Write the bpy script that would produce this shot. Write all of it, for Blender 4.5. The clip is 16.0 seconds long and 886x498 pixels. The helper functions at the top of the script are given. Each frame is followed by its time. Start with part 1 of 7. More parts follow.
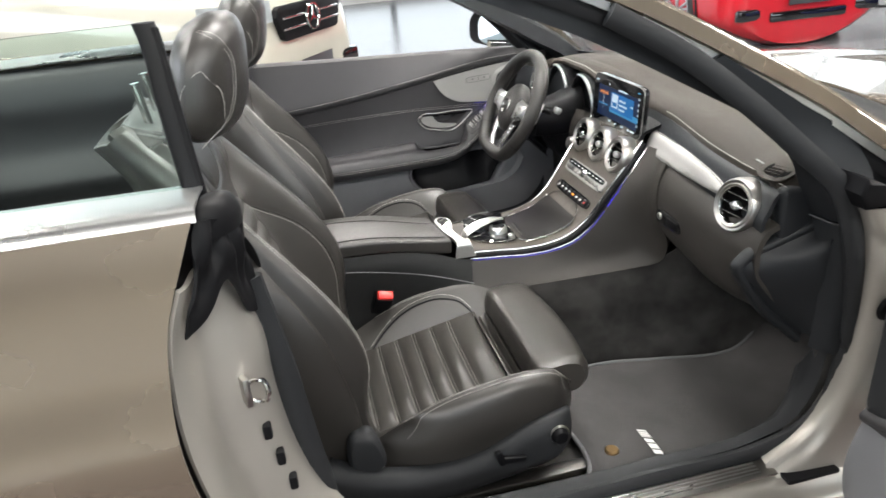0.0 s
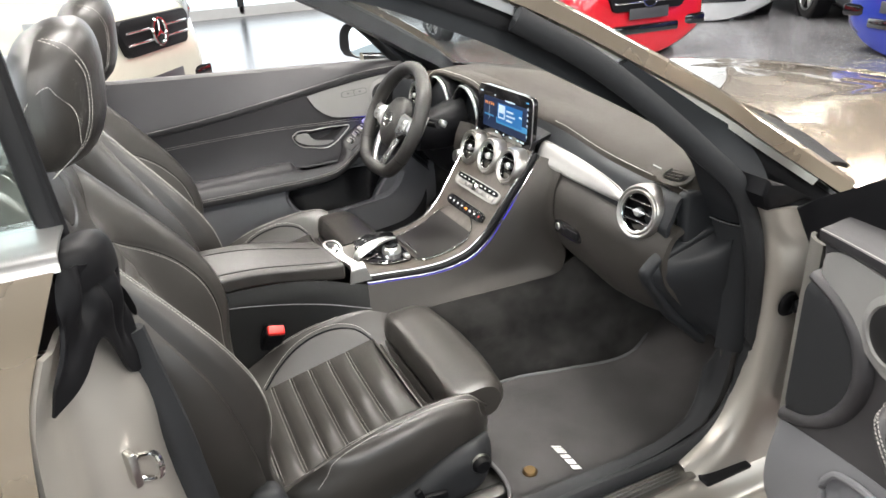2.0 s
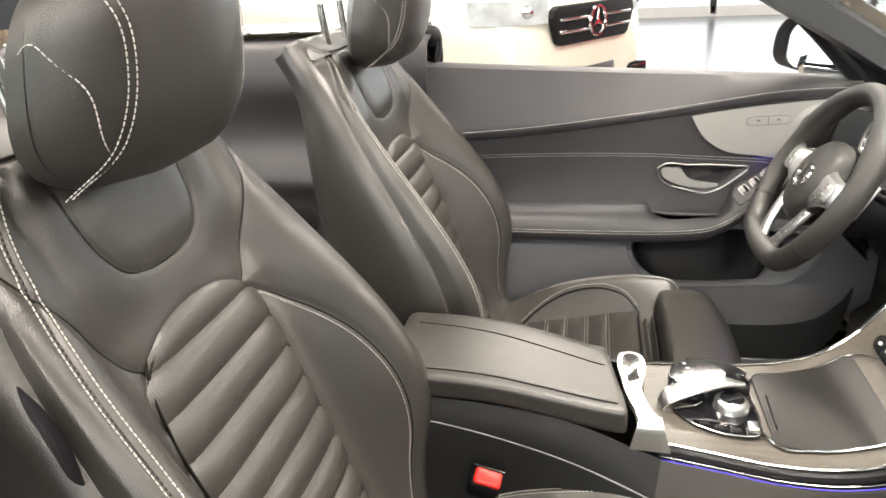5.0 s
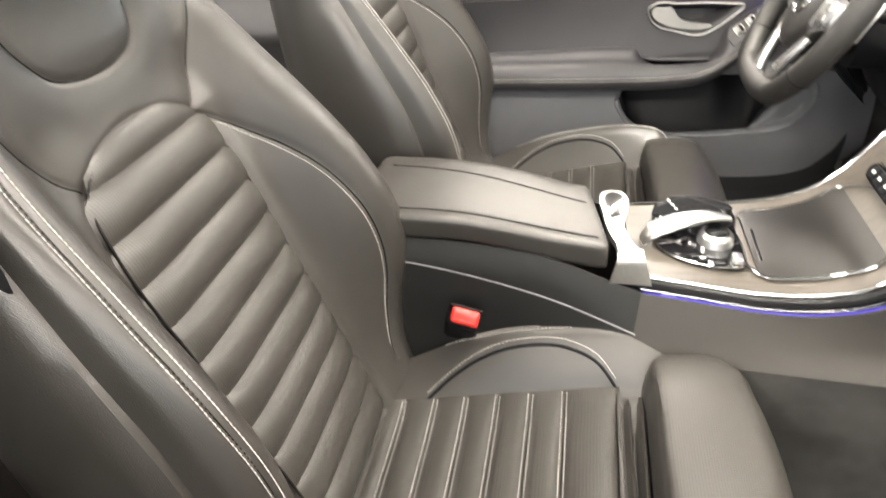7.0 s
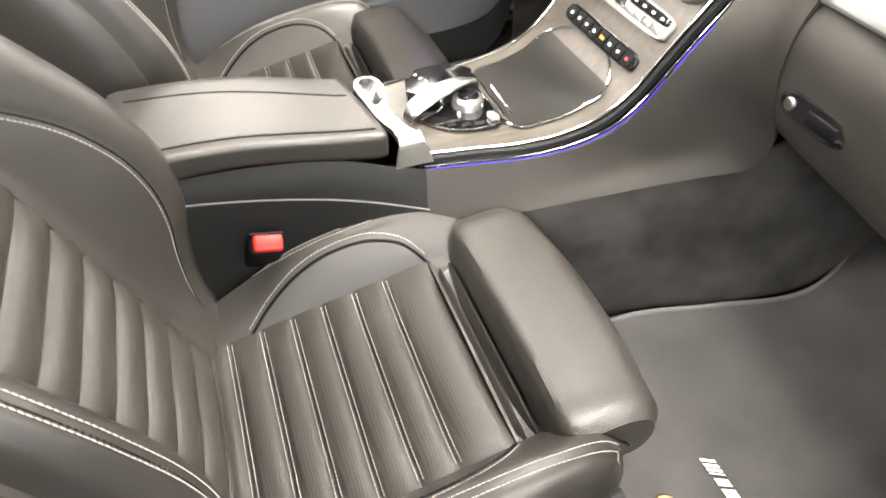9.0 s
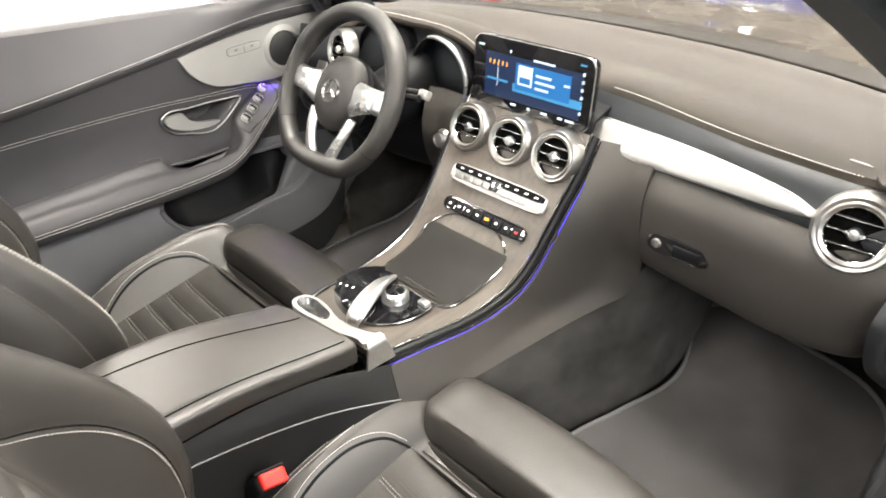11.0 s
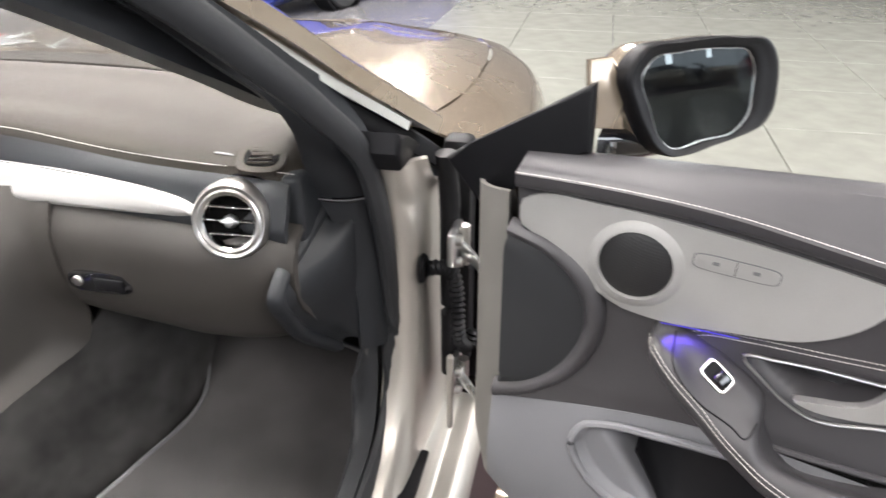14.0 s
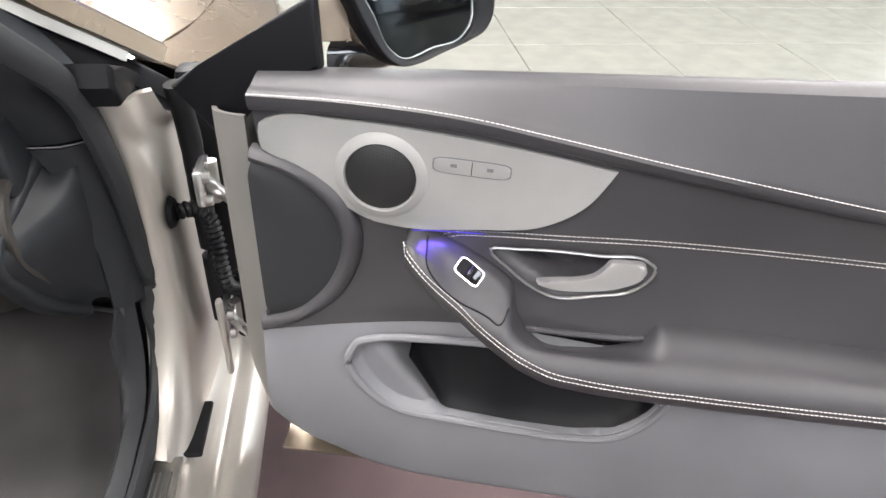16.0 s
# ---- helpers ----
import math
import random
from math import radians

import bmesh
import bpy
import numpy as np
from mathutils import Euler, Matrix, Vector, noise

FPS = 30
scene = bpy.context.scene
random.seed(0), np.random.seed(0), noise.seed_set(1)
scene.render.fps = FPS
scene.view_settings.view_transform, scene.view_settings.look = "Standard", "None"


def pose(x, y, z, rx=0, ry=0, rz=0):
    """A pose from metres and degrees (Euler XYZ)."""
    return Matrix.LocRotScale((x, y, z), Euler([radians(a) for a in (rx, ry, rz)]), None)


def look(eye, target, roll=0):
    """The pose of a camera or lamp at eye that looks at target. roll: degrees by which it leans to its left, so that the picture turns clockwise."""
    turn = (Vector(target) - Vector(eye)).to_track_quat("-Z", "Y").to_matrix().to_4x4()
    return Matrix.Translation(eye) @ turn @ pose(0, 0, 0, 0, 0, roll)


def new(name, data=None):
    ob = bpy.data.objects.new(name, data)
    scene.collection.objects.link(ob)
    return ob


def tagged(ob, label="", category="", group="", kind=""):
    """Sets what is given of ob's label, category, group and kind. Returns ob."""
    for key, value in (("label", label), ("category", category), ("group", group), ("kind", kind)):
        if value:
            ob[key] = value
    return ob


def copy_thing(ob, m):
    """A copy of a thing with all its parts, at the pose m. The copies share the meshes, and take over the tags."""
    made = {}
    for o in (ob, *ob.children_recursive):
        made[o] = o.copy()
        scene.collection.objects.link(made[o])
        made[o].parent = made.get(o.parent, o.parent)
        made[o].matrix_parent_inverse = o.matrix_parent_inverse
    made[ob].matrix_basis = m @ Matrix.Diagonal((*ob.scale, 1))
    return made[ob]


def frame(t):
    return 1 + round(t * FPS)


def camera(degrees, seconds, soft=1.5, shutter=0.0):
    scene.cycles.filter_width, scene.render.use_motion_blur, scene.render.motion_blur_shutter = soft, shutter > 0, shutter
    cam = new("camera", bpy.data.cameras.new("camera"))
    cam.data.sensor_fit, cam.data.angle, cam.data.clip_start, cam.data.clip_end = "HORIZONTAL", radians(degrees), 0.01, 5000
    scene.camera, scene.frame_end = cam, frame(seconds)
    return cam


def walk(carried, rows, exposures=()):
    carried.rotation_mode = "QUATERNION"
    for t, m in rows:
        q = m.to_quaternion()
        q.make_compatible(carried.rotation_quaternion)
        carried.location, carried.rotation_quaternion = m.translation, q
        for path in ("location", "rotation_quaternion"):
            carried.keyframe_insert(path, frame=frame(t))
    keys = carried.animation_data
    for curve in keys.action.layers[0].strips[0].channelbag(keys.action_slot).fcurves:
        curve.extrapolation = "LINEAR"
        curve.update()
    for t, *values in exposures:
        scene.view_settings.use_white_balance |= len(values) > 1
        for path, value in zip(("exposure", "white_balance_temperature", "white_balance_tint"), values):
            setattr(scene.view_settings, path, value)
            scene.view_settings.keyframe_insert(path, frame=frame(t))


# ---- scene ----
cam = camera(65.65, 16.0, soft=1.5, shutter=0.35)
walk(cam, [
    (0, pose(0.0417, -1.5949, 1.4296, 64.774, 4.565, -13.503)),
    (0.5, pose(0.0346, -1.5898, 1.4429, 65.083, 4.368, -18.324)),
    (1, pose(0.0115, -1.5681, 1.4411, 65.198, 4.232, -21.709)),
    (1.5, pose(-0.0005, -1.5483, 1.4325, 65.240, 3.822, -24.331)),
    (2, pose(0.0058, -1.4851, 1.4069, 65.255, 3.348, -25.156)),
    (2.5, pose(0.0887, -1.3716, 1.3763, 65.272, 2.932, -24.391)),
    (3, pose(0.1685, -1.2398, 1.3689, 65.456, 2.828, -19.696)),
    (3.5, pose(0.2192, -1.1134, 1.3446, 66.283, 2.631, -10.109)),
    (4, pose(0.2587, -0.9653, 1.3235, 66.587, 1.974, 0.264)),
    (4.2, pose(0.2740, -0.9379, 1.3139, 67.142, 2.135, 3.271)),
    (6.3, pose(0.3132, -0.8557, 1.2583, 64.908, 2.738, 16.318)),
    (6.5, pose(0.3156, -0.8568, 1.2428, 63.396, 2.912, 15.192)),
    (7, pose(0.3173, -0.8612, 1.2078, 57.828, 3.273, 10.371)),
    (7.5, pose(0.3147, -0.8658, 1.1805, 51.955, 2.941, 3.683)),
    (8, pose(0.3215, -0.8593, 1.1671, 47.012, 3.004, -2.402)),
    (8.2, pose(0.3036, -0.8494, 1.1705, 44.386, 2.221, -6.317)),
    (10.3, pose(-0.0048, -0.7933, 1.3651, 53.803, 1.674, -35.318)),
    (10.5, pose(-0.0301, -0.7707, 1.3626, 55.222, 1.405, -37.536)),
    (11, pose(-0.0700, -0.7473, 1.3620, 58.503, 1.123, -43.809)),
    (11.5, pose(-0.0734, -0.7470, 1.3490, 60.341, 1.088, -47.732)),
    (12, pose(-0.0666, -0.7441, 1.3434, 61.094, 1.052, -51.011)),
    (12.5, pose(-0.0323, -0.7821, 1.3367, 61.782, 0.966, -55.143)),
    (13, pose(0.0422, -0.8792, 1.3327, 61.827, 0.717, -61.557)),
    (13.5, pose(0.0764, -0.9507, 1.3260, 61.675, 0.433, -69.899)),
    (14, pose(0.0919, -1.0011, 1.3122, 61.211, 0.396, -77.692)),
    (14.5, pose(0.0881, -1.0371, 1.2964, 60.189, -0.155, -85.338)),
    (15, pose(0.0817, -1.0474, 1.2870, 59.143, -0.720, -90.792)),
    (15.5, pose(0.0872, -1.0497, 1.2841, 57.673, -1.123, -94.651)),
    (16, pose(0.0937, -1.0463, 1.2909, 56.243, -1.764, -96.547)),
], exposures=((0.0, -0.08, 6250, 9), (2.5, 0.28, 6400, 10), (4.2, 0.42, 6700, 10), (6.3, 0.62, 6800, 10), (8.2, 1.02, 6700, 10), (10.3, 0.76, 6600, 10), (12.5, 0.66, 6550, 10), (14.0, 0.60, 6250, 13), (16.0, 0.76, 6200, 13)))
# -- end of walk --

from mathutils import bvhtree

# ---- world and light ----
world = bpy.data.worlds.new("showroom_air")
world.use_nodes = True
world.node_tree.nodes["Background"].inputs[0].default_value = (0.80, 0.88, 1.0, 1)
world.node_tree.nodes["Background"].inputs[1].default_value = 0.03
scene.world = world
GROUND = 0.06
CEILING = 4.3


def area_light(name, at, target, sx, sy, watts, colour):
    data = bpy.data.lights.new(name, "AREA")
    data.shape, data.size, data.size_y, data.energy, data.color = "RECTANGLE", sx, sy, watts, colour
    ob = new(name, data)
    ob.matrix_world = look(at, target)
    return ob


# ---- materials ----
def nodes_of(name):
    m = bpy.data.materials.new(name)
    m.use_nodes = True
    return m, m.node_tree.nodes, m.node_tree.links, m.node_tree.nodes["Principled BSDF"]


def paint(name, colour, rough=0.5, metal=0.0, grain=0.0, scale=300.0, blotch=0.12, bump=0.0, coat=0.0, coat_rough=0.03, flake=0.0,
          bump_scale=None, sheen=0.0, spec=0.5, big_scale=6.0):
    """A surface with colour variation at two scales and an optional fine relief."""
    m, n, l, p = nodes_of(name)
    tc = n.new("ShaderNodeTexCoord")
    big = n.new("ShaderNodeTexNoise")
    big.inputs["Scale"].default_value, big.inputs["Detail"].default_value = big_scale, 4.0
    small = n.new("ShaderNodeTexNoise")
    small.inputs["Scale"].default_value, small.inputs["Detail"].default_value = scale, 3.0
    for t in (big, small):
        l.new(tc.outputs["Object"], t.inputs["Vector"])
    mix = n.new("ShaderNodeMix")
    mix.data_type, mix.blend_type = "RGBA", "MIX"
    mix.inputs["A"].default_value = (*[c * (1 - blotch) for c in colour], 1)
    mix.inputs["B"].default_value = (*[min(1, c * (1 + blotch)) for c in colour], 1)
    add = n.new("ShaderNodeMath")
    add.operation = "MULTIPLY_ADD"
    add.inputs[1].default_value = grain
    l.new(small.outputs["Fac"], add.inputs[0])
    spread = n.new("ShaderNodeMapRange")
    spread.inputs["From Min"].default_value, spread.inputs["From Max"].default_value = 0.30, 0.70
    spread.inputs["To Min"].default_value, spread.inputs["To Max"].default_value = -0.5 * grain, 1.0 - 0.5 * grain
    l.new(big.outputs["Fac"], spread.inputs["Value"])
    l.new(spread.outputs["Result"], add.inputs[2])
    l.new(add.outputs[0], mix.inputs["Factor"])
    l.new(mix.outputs["Result"], p.inputs["Base Color"])
    rr = n.new("ShaderNodeMapRange")
    rr.inputs["To Min"].default_value, rr.inputs["To Max"].default_value = max(0.02, rough * 0.88), min(1, rough * 1.12)
    l.new(big.outputs["Fac"], rr.inputs["Value"])
    l.new(rr.outputs["Result"], p.inputs["Roughness"])
    p.inputs["Metallic"].default_value = metal
    p.inputs["Specular IOR Level"].default_value = spec
    p.inputs["Coat Weight"].default_value, p.inputs["Coat Roughness"].default_value = coat, coat_rough
    if sheen:
        p.inputs["Sheen Weight"].default_value, p.inputs["Sheen Roughness"].default_value = sheen, 0.6
    if bump:
        rel = n.new("ShaderNodeTexVoronoi")
        rel.inputs["Scale"].default_value = bump_scale or scale
        l.new(tc.outputs["Object"], rel.inputs["Vector"])
        b = n.new("ShaderNodeBump")
        b.inputs["Strength"].default_value, b.inputs["Distance"].default_value = bump, 0.001
        l.new(rel.outputs["Distance"], b.inputs["Height"])
        l.new(b.outputs["Normal"], p.inputs["Normal"])
    if flake:
        fl = n.new("ShaderNodeTexNoise")
        fl.inputs["Scale"].default_value = 2500
        l.new(tc.outputs["Object"], fl.inputs["Vector"])
        b = n.new("ShaderNodeBump")
        b.inputs["Strength"].default_value, b.inputs["Distance"].default_value = flake, 0.0004
        l.new(fl.outputs["Fac"], b.inputs["Height"])
        l.new(b.outputs["Normal"], p.inputs["Normal"])
    return m


def perforated(name, colour, rough, step=0.0042, hole=0.30):
    """Leather with rows of small punched holes."""
    m, n, l, p = nodes_of(name)
    tc = n.new("ShaderNodeTexCoord")
    sep = n.new("ShaderNodeSeparateXYZ")
    l.new(tc.outputs["Object"], sep.inputs[0])
    # distance along the surface: x + z is a fair measure on both cushion and backrest
    su = n.new("ShaderNodeMath")
    su.operation = "SUBTRACT"
    l.new(sep.outputs[0], su.inputs[0])
    l.new(sep.outputs[2], su.inputs[1])
    comb = n.new("ShaderNodeCombineXYZ")
    l.new(su.outputs[0], comb.inputs[0])
    l.new(sep.outputs[1], comb.inputs[1])
    vor = n.new("ShaderNodeTexVoronoi")
    vor.voronoi_dimensions = "2D"
    vor.inputs["Scale"].default_value = 1 / step
    vor.inputs["Randomness"].default_value = 0.0
    l.new(comb.outputs[0], vor.inputs["Vector"])
    ramp = n.new("ShaderNodeMapRange")
    ramp.inputs["From Min"].default_value, ramp.inputs["From Max"].default_value = hole * 0.7, hole * 1.2
    l.new(vor.outputs["Distance"], ramp.inputs["Value"])
    mix = n.new("ShaderNodeMix")
    mix.data_type = "RGBA"
    mix.inputs["A"].default_value = (0.006, 0.006, 0.006, 1)
    mix.inputs["B"].default_value = (*colour, 1)
    l.new(ramp.outputs["Result"], mix.inputs["Factor"])
    l.new(mix.outputs["Result"], p.inputs["Base Color"])
    p.inputs["Roughness"].default_value = rough
    b = n.new("ShaderNodeBump")
    b.inputs["Strength"].default_value, b.inputs["Distance"].default_value = 0.3, 0.0004
    l.new(ramp.outputs["Result"], b.inputs["Height"])
    l.new(b.outputs["Normal"], p.inputs["Normal"])
    return m


def glow(name, colour, strength):
    m, n, l, p = nodes_of(name)
    p.inputs["Base Color"].default_value = (*[c * 0.3 for c in colour], 1)
    p.inputs["Emission Color"].default_value = (*colour, 1)
    p.inputs["Emission Strength"].default_value = strength
    return m


def glass(name, tint, rough=0.0):
    m, n, l, p = nodes_of(name)
    p.inputs["Base Color"].default_value = (*tint, 1)
    p.inputs["Roughness"].default_value = rough
    p.inputs["Transmission Weight"].default_value = 1.0
    p.inputs["IOR"].default_value = 1.45
    return m


def brushed(name, colour, rough=0.35, along=(1, 40, 40)):
    """Metal with a brushed grain, stretched along one axis."""
    m, n, l, p = nodes_of(name)
    tc = n.new("ShaderNodeTexCoord")
    mp = n.new("ShaderNodeMapping")
    mp.inputs["Scale"].default_value = along
    no = n.new("ShaderNodeTexNoise")
    no.inputs["Scale"].default_value, no.inputs["Detail"].default_value = 12, 5
    l.new(tc.outputs["Object"], mp.inputs["Vector"])
    l.new(mp.outputs["Vector"], no.inputs["Vector"])
    mix = n.new("ShaderNodeMix")
    mix.data_type = "RGBA"
    mix.inputs["A"].default_value = (*[c * 0.82 for c in colour], 1)
    mix.inputs["B"].default_value = (*[min(1, c * 1.12) for c in colour], 1)
    l.new(no.outputs["Fac"], mix.inputs["Factor"])
    l.new(mix.outputs["Result"], p.inputs["Base Color"])
    p.inputs["Metallic"].default_value = 1.0
    rr = n.new("ShaderNodeMapRange")
    rr.inputs["To Min"].default_value, rr.inputs["To Max"].default_value = rough * 0.8, rough * 1.25
    l.new(no.outputs["Fac"], rr.inputs["Value"])
    l.new(rr.outputs["Result"], p.inputs["Roughness"])
    return m


def open_wood(name):
    """Open-pored dark ash veneer."""
    m, n, l, p = nodes_of(name)
    tc = n.new("ShaderNodeTexCoord")
    mp = n.new("ShaderNodeMapping")
    mp.inputs["Scale"].default_value = (1.0, 9.0, 9.0)
    wa = n.new("ShaderNodeTexNoise")
    wa.inputs["Scale"].default_value, wa.inputs["Detail"].default_value, wa.inputs["Distortion"].default_value = 5, 8, 1.5
    l.new(tc.outputs["Object"], mp.inputs["Vector"])
    l.new(mp.outputs["Vector"], wa.inputs["Vector"])
    mix = n.new("ShaderNodeMix")
    mix.data_type = "RGBA"
    mix.inputs["A"].default_value = (0.022, 0.0185, 0.015, 1)
    mix.inputs["B"].default_value = (0.085, 0.074, 0.062, 1)
    l.new(wa.outputs["Fac"], mix.inputs["Factor"])
    l.new(mix.outputs["Result"], p.inputs["Base Color"])
    p.inputs["Roughness"].default_value = 0.38
    p.inputs["Specular IOR Level"].default_value = 0.5
    b = n.new("ShaderNodeBump")
    b.inputs["Strength"].default_value, b.inputs["Distance"].default_value = 0.2, 0.001
    l.new(wa.outputs["Fac"], b.inputs["Height"])
    l.new(b.outputs["Normal"], p.inputs["Normal"])
    return m


M_LEATHER = paint("black_leather", (0.030, 0.0275, 0.0250), 0.33, grain=0.5, scale=500, blotch=0.18, bump=0.20, bump_scale=900, spec=0.7)
M_WHEELLEATHER = paint("wheel_leather", (0.018, 0.017, 0.016), 0.42, grain=0.5, scale=500, blotch=0.18, bump=0.22, bump_scale=1200, spec=0.4)
M_PERF = perforated("perforated_leather", (0.038, 0.035, 0.0315), 0.36, 0.0030, 0.25)
M_DASHLEATHER = paint("dash_leather", (0.0180, 0.0147, 0.0115), 0.62, grain=0.5, scale=600, blotch=0.12, bump=0.30, bump_scale=1100, spec=0.16)
M_DASHBAND = paint("blue_black_band", (0.0165, 0.0180, 0.0205), 0.46, grain=0.4, scale=600, blotch=0.1, bump=0.18, bump_scale=1200, spec=0.28)
# Lighter copy of the dash leather; light on the lower dash is in the colour.
M_GLOVELIT = paint("lower_dash_leather_lit", (0.033, 0.030, 0.027), 0.48, grain=0.5, scale=600, blotch=0.12, bump=0.25, bump_scale=1100, spec=0.32)
M_SIDE = paint("dark_console_side", (0.013, 0.013, 0.013), 0.5, grain=0.5, scale=600, blotch=0.12, bump=0.25, bump_scale=1100, spec=0.25)
# Near-black for vent bores, also painted in as shade in the grip slot.
M_VOID = paint("black_bore_and_shade", (0.003, 0.003, 0.003), 0.9, blotch=0.2, spec=0.05)
M_DOORTOP = paint("soft_trim", (0.040, 0.0385, 0.0415), 0.45, grain=0.4, scale=600, blotch=0.1, bump=0.18, bump_scale=1200, spec=0.5)
M_DOORLOW = paint("door_grained_plastic", (0.150, 0.152, 0.163), 0.46, grain=0.4, scale=800, blotch=0.1, bump=0.3, bump_scale=1500, spec=0.5)
M_PLASTIC = paint("grained_plastic", (0.022, 0.023, 0.025), 0.48, grain=0.4, scale=800, blotch=0.1, bump=0.3, bump_scale=1500, spec=0.25)
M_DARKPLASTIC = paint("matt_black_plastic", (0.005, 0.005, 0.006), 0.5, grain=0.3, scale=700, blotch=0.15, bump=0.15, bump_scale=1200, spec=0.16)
M_RUBBER = paint("rubber_seal", (0.006, 0.006, 0.007), 0.5, grain=0.3, scale=300, blotch=0.2, spec=0.2)
M_GLOSS = paint("gloss_black", (0.006, 0.006, 0.007), 0.08, coat=1.0, blotch=0.05)
M_CARPET = paint("velour_carpet", (0.047, 0.045, 0.043), 0.95, grain=0.5, scale=900, blotch=0.60, bump=0.9, bump_scale=1400, sheen=0.08, spec=0.1, big_scale=11)
M_MAT = paint("floor_mat_velour", (0.066, 0.063, 0.063), 0.95, grain=0.6, scale=1100, blotch=0.22, bump=0.8, bump_scale=1700, sheen=0.08, spec=0.1, big_scale=9)
M_CHROME = paint("chrome", (0.80, 0.79, 0.77), 0.12, metal=1.0, blotch=0.04)
M_SATIN = brushed("satin_aluminium", (0.50, 0.49, 0.47), 0.30, (2, 30, 30))
M_BAND = brushed("satin_band_metal", (0.68, 0.67, 0.64), 0.30, (30, 2, 30))
M_SILVERTRIM = paint("silver_glass_fibre_trim", (0.30, 0.296, 0.288), 0.48, metal=0.3, grain=0.8, scale=900, blotch=0.10, bump=0.2, bump_scale=1300)
M_BRIGHT = paint("bright_anodised", (0.82, 0.82, 0.82), 0.28, metal=1.0, blotch=0.05)
M_BODY = paint("champagne_metallic", (0.34, 0.280, 0.215), 0.27, metal=0.68, blotch=0.03, coat=1.0, coat_rough=0.02, flake=0.05)
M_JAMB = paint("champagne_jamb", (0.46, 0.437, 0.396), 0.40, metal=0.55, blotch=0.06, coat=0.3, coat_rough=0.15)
# Jamb paint at half value: shade on the door edge put into its colour.
M_JAMBSHADE = paint("champagne_jamb_shaded", (0.215, 0.205, 0.19), 0.45, metal=0.4, blotch=0.08, coat=0.3, coat_rough=0.2)
M_THREAD = paint("grey_thread", (0.40, 0.388, 0.365), 0.7, blotch=0.08)
# Near-black for seam lines; the shadow in the seams is in this colour.
M_SEAMSHADE = paint("sunk_seam_shadow", (0.006, 0.0055, 0.005), 0.7, blotch=0.1, spec=0.1)
M_SEAMGREY = paint("grey_binding", (0.13, 0.13, 0.135), 0.7, blotch=0.15)
M_BRASS = paint("aged_brass", (0.22, 0.145, 0.07), 0.35, metal=1.0, blotch=0.2)
M_WOOD = open_wood("open_pore_ash")
M_BLUE = glow("blue_ambient_light", (0.06, 0.03, 1.0), 1.0)
M_BLUEDIM = glow("dim_blue_ambient_light", (0.07, 0.04, 0.9), 0.30)
M_RED = paint("red_plastic", (0.65, 0.02, 0.015), 0.3, blotch=0.06)
M_MIRROR = paint("mirror_glass", (0.36, 0.40, 0.41), 0.01, metal=1.0, blotch=0.0)
M_GLASS = glass("green_tinted_glass", (0.80, 0.93, 0.88))
M_CLEAR = glass("clear_glass", (0.97, 0.99, 0.98))
M_WHITE = paint("white_print", (0.75, 0.75, 0.74), 0.5, blotch=0.05)


# ---- geometry ----
def curve(pts, n, closed=False):
    """Points resampled along a smooth curve through pts, evenly by length."""
    p = np.array([tuple(q) for q in pts], float)
    if closed:
        p = np.vstack([p, p[:1]])
    d = np.maximum(np.linalg.norm(np.diff(p, axis=0), axis=1), 1e-9)
    s = np.concatenate([[0], np.cumsum(d)])
    m = np.zeros_like(p)
    m[1:-1] = ((p[2:] - p[1:-1]) / d[1:, None] * d[:-1, None] + (p[1:-1] - p[:-2]) / d[:-1, None] * d[1:, None]) / (d[1:] + d[:-1])[:, None]
    if closed:
        m[0] = m[-1] = ((p[1] - p[0]) / d[0] * d[-1] + (p[-1] - p[-2]) / d[-1] * d[0]) / (d[0] + d[-1])
    else:
        m[0], m[-1] = (p[1] - p[0]) / d[0], (p[-1] - p[-2]) / d[-1]
    u = np.linspace(0, s[-1], n + 1 if closed else n)
    if closed:
        u = u[:-1]
    k = np.clip(np.searchsorted(s, u, "right") - 1, 0, len(d) - 1)
    h = d[k][:, None]
    t = ((u - s[k]) / d[k])[:, None]
    return ((2 * t**3 - 3 * t**2 + 1) * p[k] + (t**3 - 2 * t**2 + t) * h * m[k] + (-2 * t**3 + 3 * t**2) * p[k + 1] + (t**3 - t**2) * h * m[k + 1])


def sheet(rows, nu, nv, closed=False):
    """A smooth grid of nu x nv points over rows of control points (each row of the same length)."""
    a = np.array([curve(r, nv, closed) for r in rows])
    return np.stack([curve(a[:, j], nu) for j in range(a.shape[1])], 1)


def normals(g):
    du, dv = np.gradient(g, axis=0), np.gradient(g, axis=1)
    n = np.cross(du, dv)
    return n / np.maximum(np.linalg.norm(n, axis=2, keepdims=True), 1e-9)


def grid_faces(bm, g, closed=False, flip=False):
    nu, nv = g.shape[:2]
    vs = [[bm.verts.new(g[i, j]) for j in range(nv)] for i in range(nu)]
    for i in range(nu - 1):
        for j in range(nv if closed else nv - 1):
            q = [vs[i][j], vs[i + 1][j], vs[i + 1][(j + 1) % nv], vs[i][(j + 1) % nv]]
            try:
                bm.faces.new(q[::-1] if flip else q)
            except ValueError:
                pass
    return vs


def loft(rows, nu, nv, closed=True, caps=True, bm=None):
    """A closed body through rings of control points."""
    bm = bm or bmesh.new()
    vs = grid_faces(bm, sheet(rows, nu, nv, closed), closed)
    if caps and closed:
        bm.faces.new(vs[0])
        bm.faces.new(vs[-1][::-1])
    return bm


